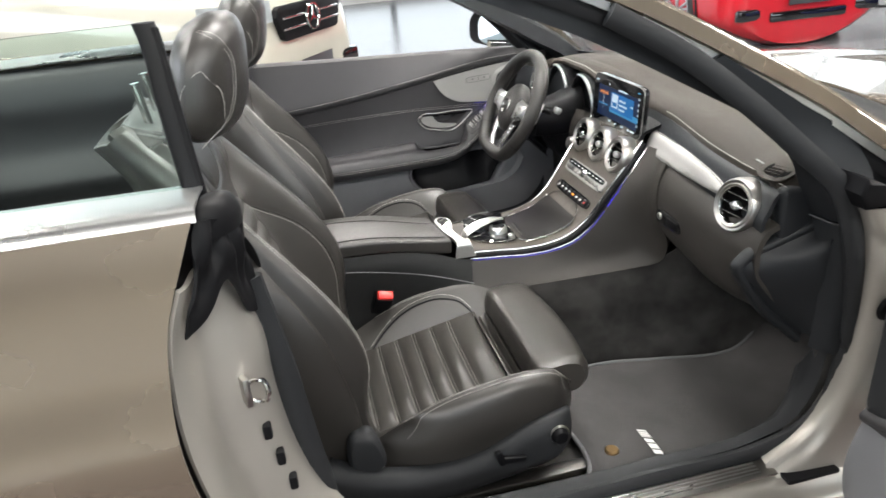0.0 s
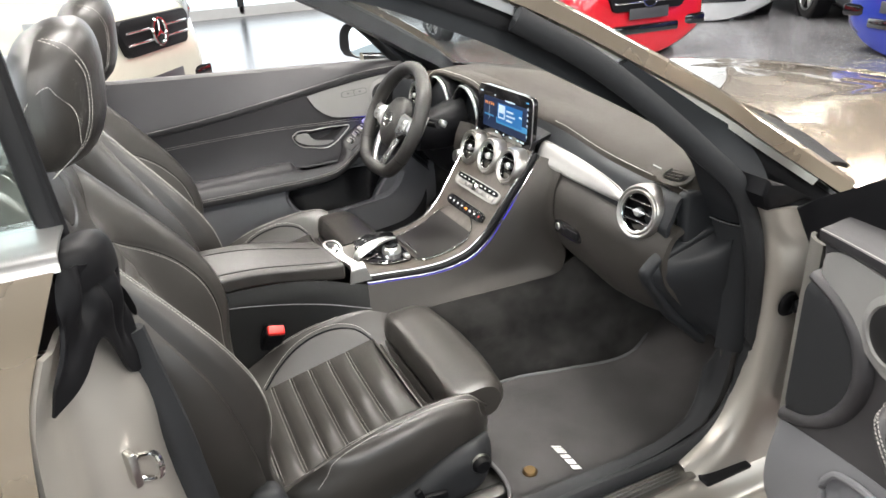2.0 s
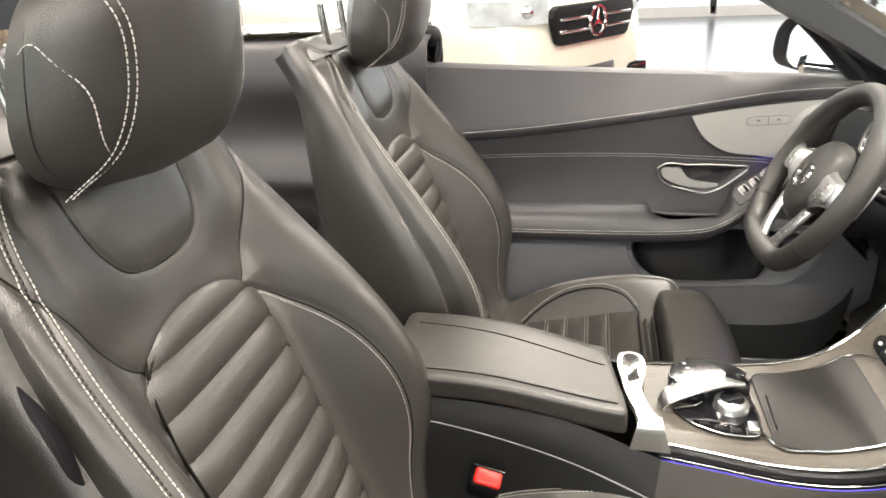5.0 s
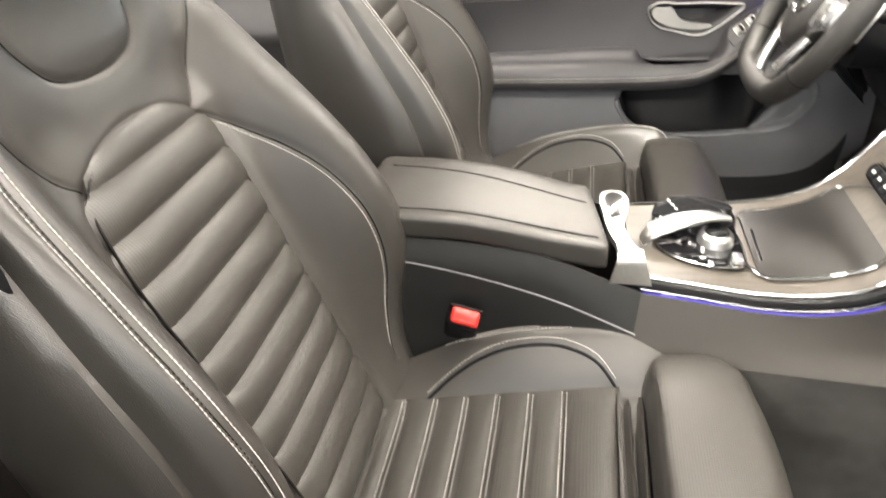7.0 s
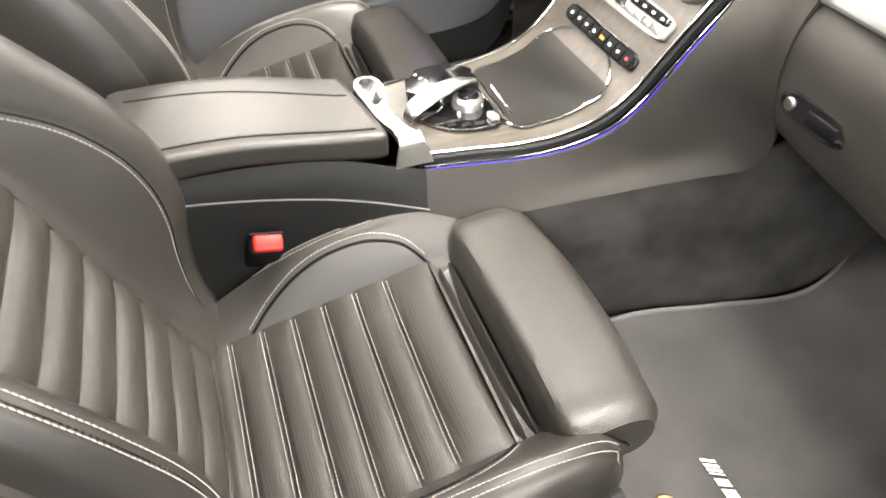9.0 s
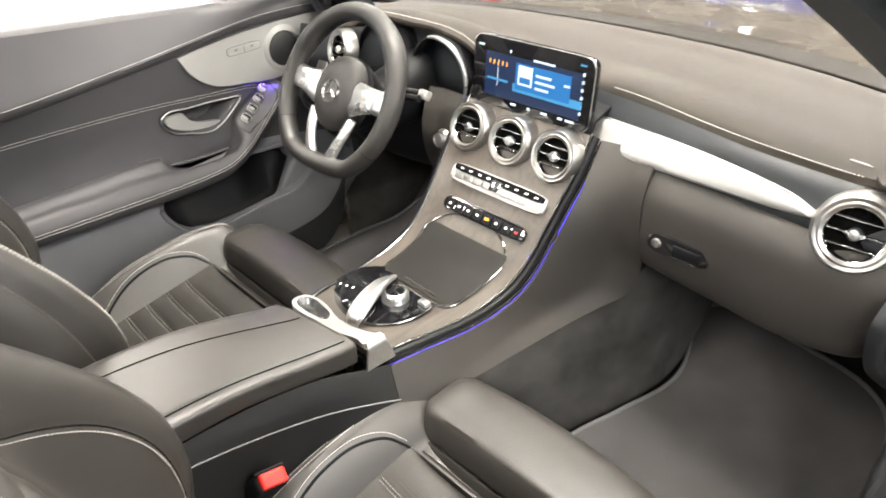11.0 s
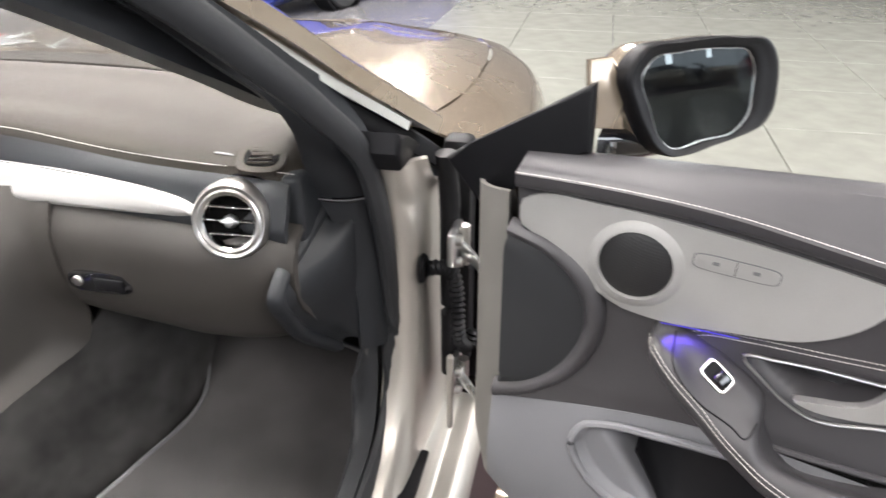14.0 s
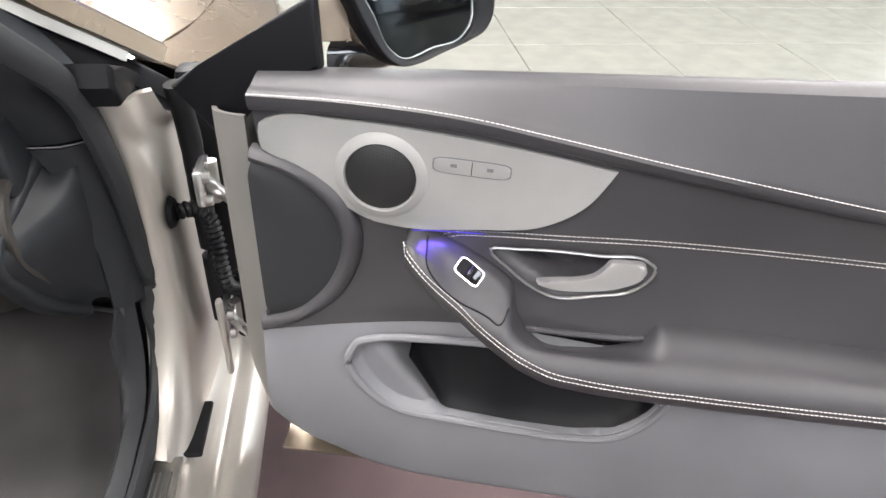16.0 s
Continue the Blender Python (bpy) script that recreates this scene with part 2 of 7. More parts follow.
def shell(g, t, bm=None):
    """A sheet with thickness t behind it."""
    bm = bm or bmesh.new()
    back = g - normals(g) * t
    a, b = grid_faces(bm, g), grid_faces(bm, back, flip=True)
    nu, nv = g.shape[:2]
    rim = [(i, 0) for i in range(nu)] + [(nu - 1, j) for j in range(1, nv)] + [(i, nv - 1) for i in range(nu - 2, -1, -1)] + [(0, j) for j in range(nv - 2, 0, -1)]
    for (i, j), (k, m) in zip(rim, rim[1:] + rim[:1]):
        bm.faces.new([a[i][j], a[k][m], b[k][m], b[i][j]])
    return bm


def frames_along(p, up=(0, 0, 1)):
    t = np.gradient(p, axis=0)
    t /= np.maximum(np.linalg.norm(t, axis=1, keepdims=True), 1e-9)
    s = np.cross(t, np.array(up, float))
    bad = np.linalg.norm(s, axis=1) < 1e-3
    s[bad] = np.cross(t[bad], (0.3, 1, 0.1))
    s /= np.linalg.norm(s, axis=1, keepdims=True)
    return t, s, np.cross(s, t)


def tube(pts, r, n=24, seg=8, bm=None, closed=False, flat=1.0, up=(0, 0, 1)):
    bm = bm or bmesh.new()
    p = curve(pts, n, closed)
    t, s, u = frames_along(p, up)
    if closed:
        t = np.roll(p, -1, 0) - np.roll(p, 1, 0)
        t /= np.linalg.norm(t, axis=1, keepdims=True)
        s = np.cross(t, np.array(up, float))
        s /= np.maximum(np.linalg.norm(s, axis=1, keepdims=True), 1e-9)
        u = np.cross(s, t)
    rs = np.broadcast_to(np.array(r, float), (len(p),))
    g = np.array([[p[i] + rs[i] * (math.cos(a) * s[i] + flat * math.sin(a) * u[i]) for a in np.linspace(0, 2 * math.pi, seg, endpoint=False)] for i in range(len(p))])
    if closed:
        g = np.concatenate([g, g[:1]])
    vs = grid_faces(bm, g, True)
    if closed:
        bmesh.ops.remove_doubles(bm, verts=[v for row in (vs[0], vs[-1]) for v in row], dist=1e-6)
    else:
        bm.faces.new(vs[0])
        bm.faces.new(vs[-1][::-1])
    return bm


def box(cx, cy, cz, sx, sy, sz, bevel=0.004, seg=2, bm=None, m=None):
    """A bevelled box about a centre, optionally turned by m."""
    b = bmesh.new()
    bmesh.ops.create_cube(b, size=1.0)
    for v in b.verts:
        v.co = Vector((v.co.x * sx, v.co.y * sy, v.co.z * sz))
    if bevel:
        bmesh.ops.bevel(b, geom=b.edges[:], offset=min(bevel, 0.45 * min(sx, sy, sz)), segments=seg, affect="EDGES", profile=0.5)
    t = Matrix.Translation((cx, cy, cz)) @ (m or Matrix.Identity(4))
    b.transform(t)
    return join(bm, b)


def join(bm, b):
    if bm is None:
        return b
    idx = {}
    for v in b.verts:
        idx[v] = bm.verts.new(v.co)
    for f in b.faces:
        try:
            bm.faces.new([idx[v] for v in f.verts])
        except ValueError:
            pass
    b.free()
    return bm


def lathe(profile, m, seg=40, bm=None):
    """Turns (radius, height) points round the local z axis of m."""
    bm = bm or bmesh.new()
    g = np.array([[m @ Vector((r * math.cos(a), r * math.sin(a), h)) for a in np.linspace(0, 2 * math.pi, seg, endpoint=False)] for r, h in profile])
    grid_faces(bm, g, True)
    bmesh.ops.remove_doubles(bm, verts=bm.verts[:], dist=1e-6)
    return bm


def prism(outline, m, depth, bevel=0.0, seg=2, bm=None):
    """A plate with a 2D outline in m's xy plane, depth thick along its z, with rounded front edges."""
    b = bmesh.new()
    lo = [b.verts.new(m @ Vector((x, y, 0))) for x, y in outline]
    hi = [b.verts.new(m @ Vector((x, y, depth))) for x, y in outline]
    k = len(lo)
    b.faces.new(lo[::-1])
    top = b.faces.new(hi)
    for i in range(k):
        b.faces.new([lo[i], lo[(i + 1) % k], hi[(i + 1) % k], hi[i]])
    if bevel:
        bmesh.ops.bevel(b, geom=list(top.edges), offset=bevel, segments=seg, affect="EDGES", profile=0.5)
    bmesh.ops.recalc_face_normals(b, faces=b.faces[:])
    return join(bm, b)


def stitches(pts, bm=None, length=0.0042, gap=0.0012, width=0.0012, lift=0.0005, up=(0, 0, 1)):
    """A row of short thread stitches along pts."""
    bm = bm or bmesh.new()
    p = curve(pts, 200)
    s = np.concatenate([[0], np.cumsum(np.linalg.norm(np.diff(p, axis=0), axis=1))])
    step = length + gap
    for k in range(int(s[-1] / step)):
        a, b = k * step, k * step + length
        A = Vector([np.interp(a, s, p[:, c]) for c in range(3)])
        B = Vector([np.interp(b, s, p[:, c]) for c in range(3)])
        t = (B - A).normalized()
        side = t.cross(Vector(up))
        side = side.normalized() if side.length > 1e-4 else Vector((0, 1, 0))
        u = side.cross(t)
        v = [bm.verts.new(q) for q in (A + side * width / 2, A - side * width / 2, B - side * width / 2, B + side * width / 2, A + u * lift * 2.0 + t * length * 0.2, B + u * lift * 2.0 - t * length * 0.2)]
        for f in ((0, 1, 4), (1, 2, 5, 4), (2, 3, 5), (3, 0, 4, 5), (3, 2, 1, 0)):
            bm.faces.new([v[i] for i in f])
    return bm


def tree_of(ob):
    """A search tree over a part's mesh."""
    me = ob.data
    return bvhtree.BVHTree.FromPolygons([v.co.copy() for v in me.vertices], [tuple(p.vertices) for p in me.polygons])


def drape(tree, pts, along, lift=0.0006, n=60, reach=0.08):
    """Points of a smooth line laid onto a surface, looking along a direction."""
    d = Vector(along).normalized()
    out = []
    for q in curve(pts, n):
        q = Vector(q)
        h = tree.ray_cast(q - d * reach, d, 2.5 * reach)[0]
        out.append(tuple((h if h else q) - d * lift))
    return out


def part(name, bm, material, parent=None, label="", sharp=38, normals_out=True):
    if normals_out:
        bmesh.ops.recalc_face_normals(bm, faces=bm.faces[:])
    for f in bm.faces:
        f.smooth = True
    lim = radians(sharp)
    for e in bm.edges:
        e.smooth = len(e.link_faces) == 2 and e.calc_face_angle(0) < lim
    me = bpy.data.meshes.new(name)
    bm.to_mesh(me)
    bm.free()
    me.materials.append(material)
    ob = new(name, me)
    if parent:
        ob.parent = parent
        ob.matrix_parent_inverse = Matrix.Translation(-parent.location) if parent.type == "EMPTY" else Matrix.Identity(4)
    if label:
        ob["label"] = label
    return ob


def thing(name, at, label, category, group="", kind=""):
    e = new(name)
    e.location = at
    e.empty_display_size = 0.1
    return tagged(e, label, category, group, kind)


def lerp(a, b, t):
    return a + (b - a) * t


def smooth_step(a, b, x):
    t = min(1, max(0, (x - a) / (b - a)))
    return t * t * (3 - 2 * t)


def superoval(rx, ry, n=32, e=2.6):
    return [(rx * math.copysign(abs(math.cos(a)) ** (2 / e), math.cos(a)), ry * math.copysign(abs(math.sin(a)) ** (2 / e), math.sin(a))) for a in np.linspace(0, 2 * math.pi, n, endpoint=False)]

# ---- front seats ----
SEAT_Y = -0.333
BACK_Y = -0.312
BASE = np.array([0.085, 0.0, 0.500])
UPW = np.array([-0.354, 0.0, 0.935])
FWD = np.array([0.935, 0.0, 0.354])


def back_point(s, y, f):
    """A point of the backrest: s up along it, y across, f forward of its plane."""
    return BASE + UPW * s + FWD * f + np.array([0, BACK_Y + y, 0])


def cushion_floor(x):
    return 0.508 + 0.20 * (x - 0.08) - 0.25 * max(0, x - 0.40) ** 2


def half_width(s):
    return float(curve_eval(s, (0.0, 0.08, 0.2, 0.34, 0.46, 0.56, 0.63, 0.70, 0.75), (0.204, 0.226, 0.243, 0.243, 0.230, 0.213, 0.196, 0.165, 0.120)))


def bolster(s):
    return float(curve_eval(s, (0.0, 0.08, 0.14, 0.19, 0.26, 0.33, 0.43, 0.52, 0.64, 0.75), (0.022, 0.034, 0.060, 0.088, 0.103, 0.098, 0.074, 0.046, 0.014, 0.004)))


CURVES = {}


def curve_eval(x, xs, ys):
    """A smooth curve through (xs, ys), at x."""
    key = (tuple(xs), tuple(ys))
    if key not in CURVES:
        CURVES[key] = curve([(a, b) for a, b in zip(xs, ys)], 120)
    p = CURVES[key]
    return np.interp(x, p[:, 0], p[:, 1])


def inside_depth(a, z, poly):
    """How far a point lies inside a closed outline (0 outside)."""
    p = poly
    q = np.roll(p, -1, 0)
    c = ((p[:, 1] > z) != (q[:, 1] > z)) & (a < (q[:, 0] - p[:, 0]) * (z - p[:, 1]) / (q[:, 1] - p[:, 1] + 1e-12) + p[:, 0])
    if c.sum() % 2 == 0:
        return 0.0
    d = q - p
    t = np.clip(((a - p[:, 0]) * d[:, 0] + (z - p[:, 1]) * d[:, 1]) / ((d**2).sum(1) + 1e-12), 0, 1)
    return float(np.sqrt(((p + d * t[:, None] - (a, z)) ** 2).sum(1)).min())


def insert_half(s):
    return float(curve_eval(s, (0.0, 0.15, 0.30, 0.44, 0.475, 0.497, 0.511, 0.516), (0.106, 0.110, 0.113, 0.112, 0.104, 0.078, 0.040, 0.004)))


def car_seat():
    seat = thing("sports_seat", (0.2, SEAT_Y, 0.36), "black leather sports seat with fluted centre panels and grey stitching", "seat", "front seats")
    # cushion
    rows = []
    for x in (0.02, 0.06, 0.13, 0.22, 0.31, 0.40, 0.455, 0.485, 0.497):
        zf = cushion_floor(x)
        h = float(curve_eval(x, (0.02, 0.08, 0.16, 0.26, 0.36, 0.44, 0.497), (0.010, 0.028, 0.056, 0.070, 0.062, 0.050, 0.012)))
        w = float(curve_eval(x, (0.02, 0.10, 0.16, 0.25, 0.40, 0.47, 0.497), (0.165, 0.196, 0.226, 0.240, 0.238, 0.224, 0.200)))
        drop = 0.0 if x < 0.45 else (x - 0.45) * 0.5
        ring = [(-w * 0.55, zf - 0.016 - drop), (-0.140, zf - 0.014 - drop), (-0.152, zf + 0.004 - drop), (-0.178, zf + 0.62 * h - drop), (-0.205, zf + h - drop), (-w + 0.012, zf + h - 0.008 - drop),
                (-w, zf + h - 0.040 - drop), (-w + 0.002, zf - 0.060), (-w + 0.02, zf - 0.105), (w - 0.02, zf - 0.105), (w - 0.002, zf - 0.060), (w, zf + h - 0.040 - drop), (w - 0.012, zf + h - 0.008 - drop),
                (0.205, zf + h - drop), (0.178, zf + 0.62 * h - drop), (0.152, zf + 0.004 - drop), (0.140, zf - 0.014 - drop), (w * 0.55, zf - 0.016 - drop)]
        if x > 0.49:
            ring = [(a * 0.97, min(b, zf - 0.01)) for a, b in ring]
        rows.append([(x, SEAT_Y + a, b) for a, b in ring])
    cushion = part("cushion", loft(rows, 44, 96), M_LEATHER, seat)
    # flutes of the cushion, from the backrest forward
    edges = np.array([0.060, 0.100, 0.145, 0.188, 0.231, 0.275, 0.319])
    for k in range(len(edges)):
        a = edges[k]
        b = edges[k + 1] if k + 1 < len(edges) else 0.384
        rows = []
        for x in np.linspace(a, b, 9):
            t = (x - a) / (b - a)
            puff = 0.011 * (1 - abs(2 * t - 1) ** 3.2)
            row = []
            for y in np.linspace(-0.152, 0.152, 15):
                e = 1 - abs(y / 0.152) ** 6
                row.append((x, SEAT_Y + y, cushion_floor(x) - 0.006 + puff * e + 0.010 * (y / 0.152) ** 4))
            rows.append(row)
        part("flute", shell(sheet(rows, 11, 22), 0.012), M_PERF if k >= 1 else M_LEATHER, cushion, normals_out=True)
    for x in edges[1:]:
        for dx in (-0.0030, 0.0030):
            part("seam_stitching", stitches([(x + dx, SEAT_Y + y, cushion_floor(x) - 0.0002 + 0.010 * (y / 0.152) ** 4) for y in np.linspace(-0.146, 0.146, 9)]), M_THREAD, cushion)
    # seams on the bolsters

    def crest(x, y, dz=0.0):
        zf = cushion_floor(x)
        h = float(curve_eval(x, (0.02, 0.08, 0.16, 0.26, 0.36, 0.44, 0.497), (0.010, 0.028, 0.056, 0.070, 0.062, 0.050, 0.012)))
        return (x, SEAT_Y + y, zf + h + dz)
    skin = tree_of(cushion)
    for side in (-1, 1):
        for off in (0.2050, 0.2140) if side < 0 else (0.2050, 0.2110):
            part("bolster_stitching", stitches(drape(skin, [crest(x, side * off - side * 0.0, 0.01) for x in np.linspace(0.15, 0.475, 12)], (0, 0, -1), 0.0003)), M_THREAD, cushion)
        arc = [(0.13, 0.150), (0.16, 0.166), (0.20, 0.180), (0.26, 0.188), (0.32, 0.184), (0.36, 0.170), (0.385, 0.150)]
        line = drape(skin, [crest(x, side * y, 0.01) for x, y in arc], (0, 0, -1), -0.0004)
        part("bolster_seam", tube(line, 0.0024, 60, 8), M_DARKPLASTIC, cushion)
        part("arc_stitching", stitches(drape(skin, [crest(x, side * (y + 0.006), 0.01) for x, y in arc], (0, 0, -1), 0.0003)), M_THREAD, cushion)
    # thigh support that slides out, and the folded leather behind it
    rows = []
    for y in (-0.182, -0.180, -0.171, -0.13, -0.07, 0.0, 0.07, 0.13, 0.171, 0.180, 0.182):
        k = 1 - 0.16 * smooth_step(0.170, 0.182, abs(y))
        bow = 0.022 * (abs(y) / 0.182) ** 2.5
        ring = [(0.420, -0.040), (0.419, 0.008), (0.424, 0.022), (0.45, 0.026), (0.500, 0.026), (0.532 - 0.8 * bow, 0.020), (0.549 - bow, 0.004), (0.553 - bow, -0.020), (0.540 - bow, -0.045), (0.46, -0.050)]
        rows.append([(0.484 + (x - 0.480) * k, SEAT_Y - 0.012 + y, 0.596 + z * k) for x, z in ring])
    part("thigh_support", loft(rows, 40, 44), M_PERF, seat, "perforated leather thigh cushion")
    rows = [[(x, SEAT_Y + y, cushion_floor(0.39) + z) for y in (-0.15, -0.05, 0.05, 0.15)] for x, z in ((0.388, 0.004), (0.393, -0.016), (0.400, -0.008), (0.405, -0.022), (0.413, -0.004))]
    part("leather_fold", shell(sheet(rows, 20, 14), 0.004), M_LEATHER, seat)
    # backrest front: a padded field with a recess for the flutes and sunk seams
    ins = [(insert_half(q), q) for q in np.linspace(0.020, 0.515, 46)]
    ins = np.array(ins + [(-a, b) for a, b in ins[::-1]])
    wing_line = curve([(0.486, 0.096), (0.478, 0.110), (0.464, 0.128), (0.430, 0.150), (0.38, 0.170), (0.31, 0.184), (0.24, 0.187), (0.16, 0.180), (0.06, 0.168)], 120)
    outer_line = curve([(0.715, -0.118), (0.66, -0.152), (0.60, -0.172), (0.54, -0.188), (0.46, -0.203), (0.36, -0.216), (0.25, -0.220), (0.14, -0.210), (0.04, -0.194), (0.0, -0.186)], 140)
    shoulder_lines = [curve([(0.488, k * 0.094), (0.500, k * 0.108), (0.531, k * 0.128), (0.567, k * 0.150), (0.606, k * 0.172), (0.635, k * 0.182)], 70) for k in (-1, 1)]
    pad_line = curve([(0.668, -0.086), (0.635, -0.084), (0.60, -0.076), (0.578, -0.060), (0.568, -0.034), (0.565, 0.0), (0.568, 0.034), (0.578, 0.060), (0.60, 0.076), (0.635, 0.084), (0.668, 0.086)], 110)
    grooves = ((wing_line, 0.0030), (outer_line, 0.0026), (shoulder_lines[0], 0.0022), (shoulder_lines[1], 0.0022), (pad_line, 0.0026))

    def ramp(a, b, x):
        t = np.clip((x - a) / (b - a), 0, 1)
        return t * t * (3 - 2 * t)

    def field(s, y):
        """Height of the padding over the backrest plane at rows s and places y."""
        s, y = np.asarray(s, float), np.asarray(y, float)
        hw = np.vectorize(half_width)(s)
        b = np.vectorize(bolster)(s)
        r = np.abs(y)
        wing = ramp(0.112, hw - 0.050, r)
        f = b * (0.30 * wing + 0.70 * ramp(0.128, hw - 0.030, r)) + 0.010 * ramp(0.52, 0.60, s) * (1 - wing)
        f = f - (b + 0.002) * 0.5 * ramp(hw - 0.022, hw + 0.012, r) - 0.020 * ramp(hw - 0.008, hw, r)
        f = f - 0.060 * ramp(0.68, 0.752, s) ** 1.5
        near = np.full(s.shape, 9.0)
        for line, deep in grooves:
            d = np.full(s.shape, 9.0)
            for q in line:
                d = np.minimum(d, (s - q[0]) ** 2 + (y - q[1]) ** 2)
            f = f - deep * np.exp(-d / 0.0034**2)
            near = np.minimum(near, d)
        f = f - 0.0035 * np.exp(-near / 0.016**2)
        # recess for the fluted panel
        c = np.zeros(s.shape, bool)
        d = np.full(s.shape, 9.0)
        for p, q in zip(ins, np.roll(ins, -1, 0)):
            if p[1] != q[1]:
                c ^= ((p[1] > s) != (q[1] > s)) & (y < (q[0] - p[0]) * (s - p[1]) / (q[1] - p[1]) + p[0])
            e = q - p
            t = np.clip(((y - p[0]) * e[0] + (s - p[1]) * e[1]) / (e @ e + 1e-12), 0, 1)
            d = np.minimum(d, (y - p[0] - e[0] * t) ** 2 + (s - p[1] - e[1] * t) ** 2)
        return f - np.where(c, 0.014 * ramp(0.0, 0.012, np.sqrt(d)), 0.0) - np.where(c, 0.0, 0.003 * np.exp(-d / 0.006**2))

    sv = np.linspace(-0.012, 0.748, 300)
    vv = np.linspace(-1, 1, 210)
    yv = np.sin(vv * math.pi / 2 * 0.86) / math.sin(math.pi / 2 * 0.86)
    S = np.repeat(sv[:, None], len(vv), 1)
    Yg = np.array([half_width(q) for q in sv])[:, None] * yv[None, :]
    Fg = field(S, Yg)
    g = BASE + S[..., None] * UPW + Fg[..., None] * FWD + Yg[..., None] * np.array([0, 1.0, 0]) + np.array([0, BACK_Y, 0])
    backrest = part("backrest", shell(g[:, ::-1], 0.012), M_LEATHER, seat)

    def on_back(line, shift, lift=0.0008, lo=0, hi=None):
        """Points beside a seam line, on the padding."""
        q = np.array(line)[lo:hi]
        t = np.gradient(q, axis=0)
        t /= np.linalg.norm(t, axis=1, keepdims=True)
        q = q + np.stack([-t[:, 1], t[:, 0]], 1) * shift
        return [back_point(a, b, f + lift) for a, b, f in zip(q[:, 0], q[:, 1], field(q[:, 0], q[:, 1]))][::2]
    # backrest shell
    rows = []
    for s in (-0.02, 0.05, 0.16, 0.30, 0.44, 0.56, 0.66, 0.735):
        hw, b = half_width(s) - 0.010, bolster(s)
        th = 0.135 - 0.06 * smooth_step(0.3, 0.73, s)
        half = [(hw - 0.0060, 0.62 * b - 0.0150), (hw + 0.0090, 0.60 * b - 0.0200), (hw + 0.0125, 0.58 * b - 0.034), (hw - 0.004, -th + 0.03), (hw - 0.045, -th), (0, -th - 0.008)]
        line = half + [(-a, f) for a, f in half[-2::-1]]
        rows.append([back_point(s, a, f - 0.035 * smooth_step(0.67, 0.74, s)) for a, f in line])
    part("back_shell", shell(sheet(rows, 40, 60), 0.01), M_LEATHER, seat, "smooth dark backrest shell")
    # flutes of the backrest
    edges = np.array([0.0285 + 0.0455 * k for k in range(11)] + [0.5155])
    for k in range(11):
        a, b = edges[k], edges[k + 1]
        rows = []
        for s in np.linspace(a, b, 9):
            t = (s - a) / (b - a)
            ih = max(0.006, insert_half(s) + 0.002)
            puff = 0.016 * (1 - abs(2 * t - 1) ** 2.8) * (1.0 if k < 10 else 0.7)
            rows.append([back_point(s, y, -0.015 + puff * (1 - abs(y / ih) ** 5) + 0.004 * abs(y / ih) ** 4) for y in np.linspace(-ih, ih, 13)])
        part("flute", shell(sheet(rows, 13, 18), 0.010), M_PERF, backrest)
    for s in edges[1:-1]:
        ih = max(0.012, insert_half(s)) * 0.95
        for ds in (-0.0034, 0.0034):
            part("seam_stitching", stitches([back_point(s + ds, y, -0.0086 + 0.003 * abs(y / ih) ** 4) for y in np.linspace(-ih, ih, 9)], up=FWD), M_THREAD, backrest)
    for shift in (-0.0055, 0.0055):
        part("bolster_stitching", stitches(on_back(outer_line, shift, 0.0008, 6, 112), up=FWD), M_THREAD, backrest)
    part("wing_stitching", stitches(on_back(wing_line, 0.0055, 0.0008, 4, 116), up=FWD), M_THREAD, backrest)
    # dark tubes along the panel seams, standing in for the shadow sunk in them
    for line in (wing_line, outer_line, pad_line, *shoulder_lines):
        part("seam", tube(on_back(line, 0.0, -0.0004), 0.0013, 90, 6), M_SEAMSHADE, backrest)
    rim = ins[:, ::-1]
    part("seam", tube([back_point(a, b, float(f) + 0.0005) for a, b, f in zip(rim[:, 0], rim[:, 1], field(rim[:, 0], rim[:, 1]))][1:-1:2], 0.0016, 120, 6), M_SEAMSHADE, backrest)
    # release lever on the outer shoulder
    rows = [[back_point(0.515 + s * k, -half_width(0.50) + 0.004 - 0.012 * k + w, bolster(0.50) - 0.022 + f * 0.8) for s, w, f in ((0.045, 0.0, 0.0), (0.03, -0.012, 0.012), (0.0, -0.016, 0.018), (-0.03, -0.014, 0.012), (-0.045, 0.0, 0.0), (0, 0.008, -0.006))] for k in (0.65, 0.9, 1.0)]
    part("release_lever", loft(rows, 8, 20), M_DARKPLASTIC, backrest, "black backrest release lever with a bright edge")
    # headrest
    c = np.array([-0.088, SEAT_Y + 0.022, 1.226])
    ax_u, ax_f = np.array([-0.22, 0, 0.975]), np.array([0.975, 0, 0.22])
    g = []
    for v in np.linspace(-0.998, 0.998, 25):
        r = (1 - abs(v) ** 3.0) ** (1 / 2.6)
        ring = []
        for a in np.linspace(0, 2 * math.pi, 44, endpoint=False):
            yy = 0.138 * math.copysign(abs(math.cos(a)) ** 0.72, math.cos(a)) * r * (1 - 0.10 * v)
            ff = math.copysign(abs(math.sin(a)) ** 0.85, math.sin(a)) * r
            ff = ff * (0.070 if ff > 0 else 0.066) + (0.030 * v - 0.030 * (yy / 0.138) ** 2 * (ff > 0)) + 0.004 * v
            ring.append(c + ax_u * (0.097 * v) + ax_f * ff + np.array([0, yy, 0]))
        g.append(ring)
    bm = bmesh.new()
    vs = grid_faces(bm, np.array(g), True)
    bm.faces.new(vs[0])
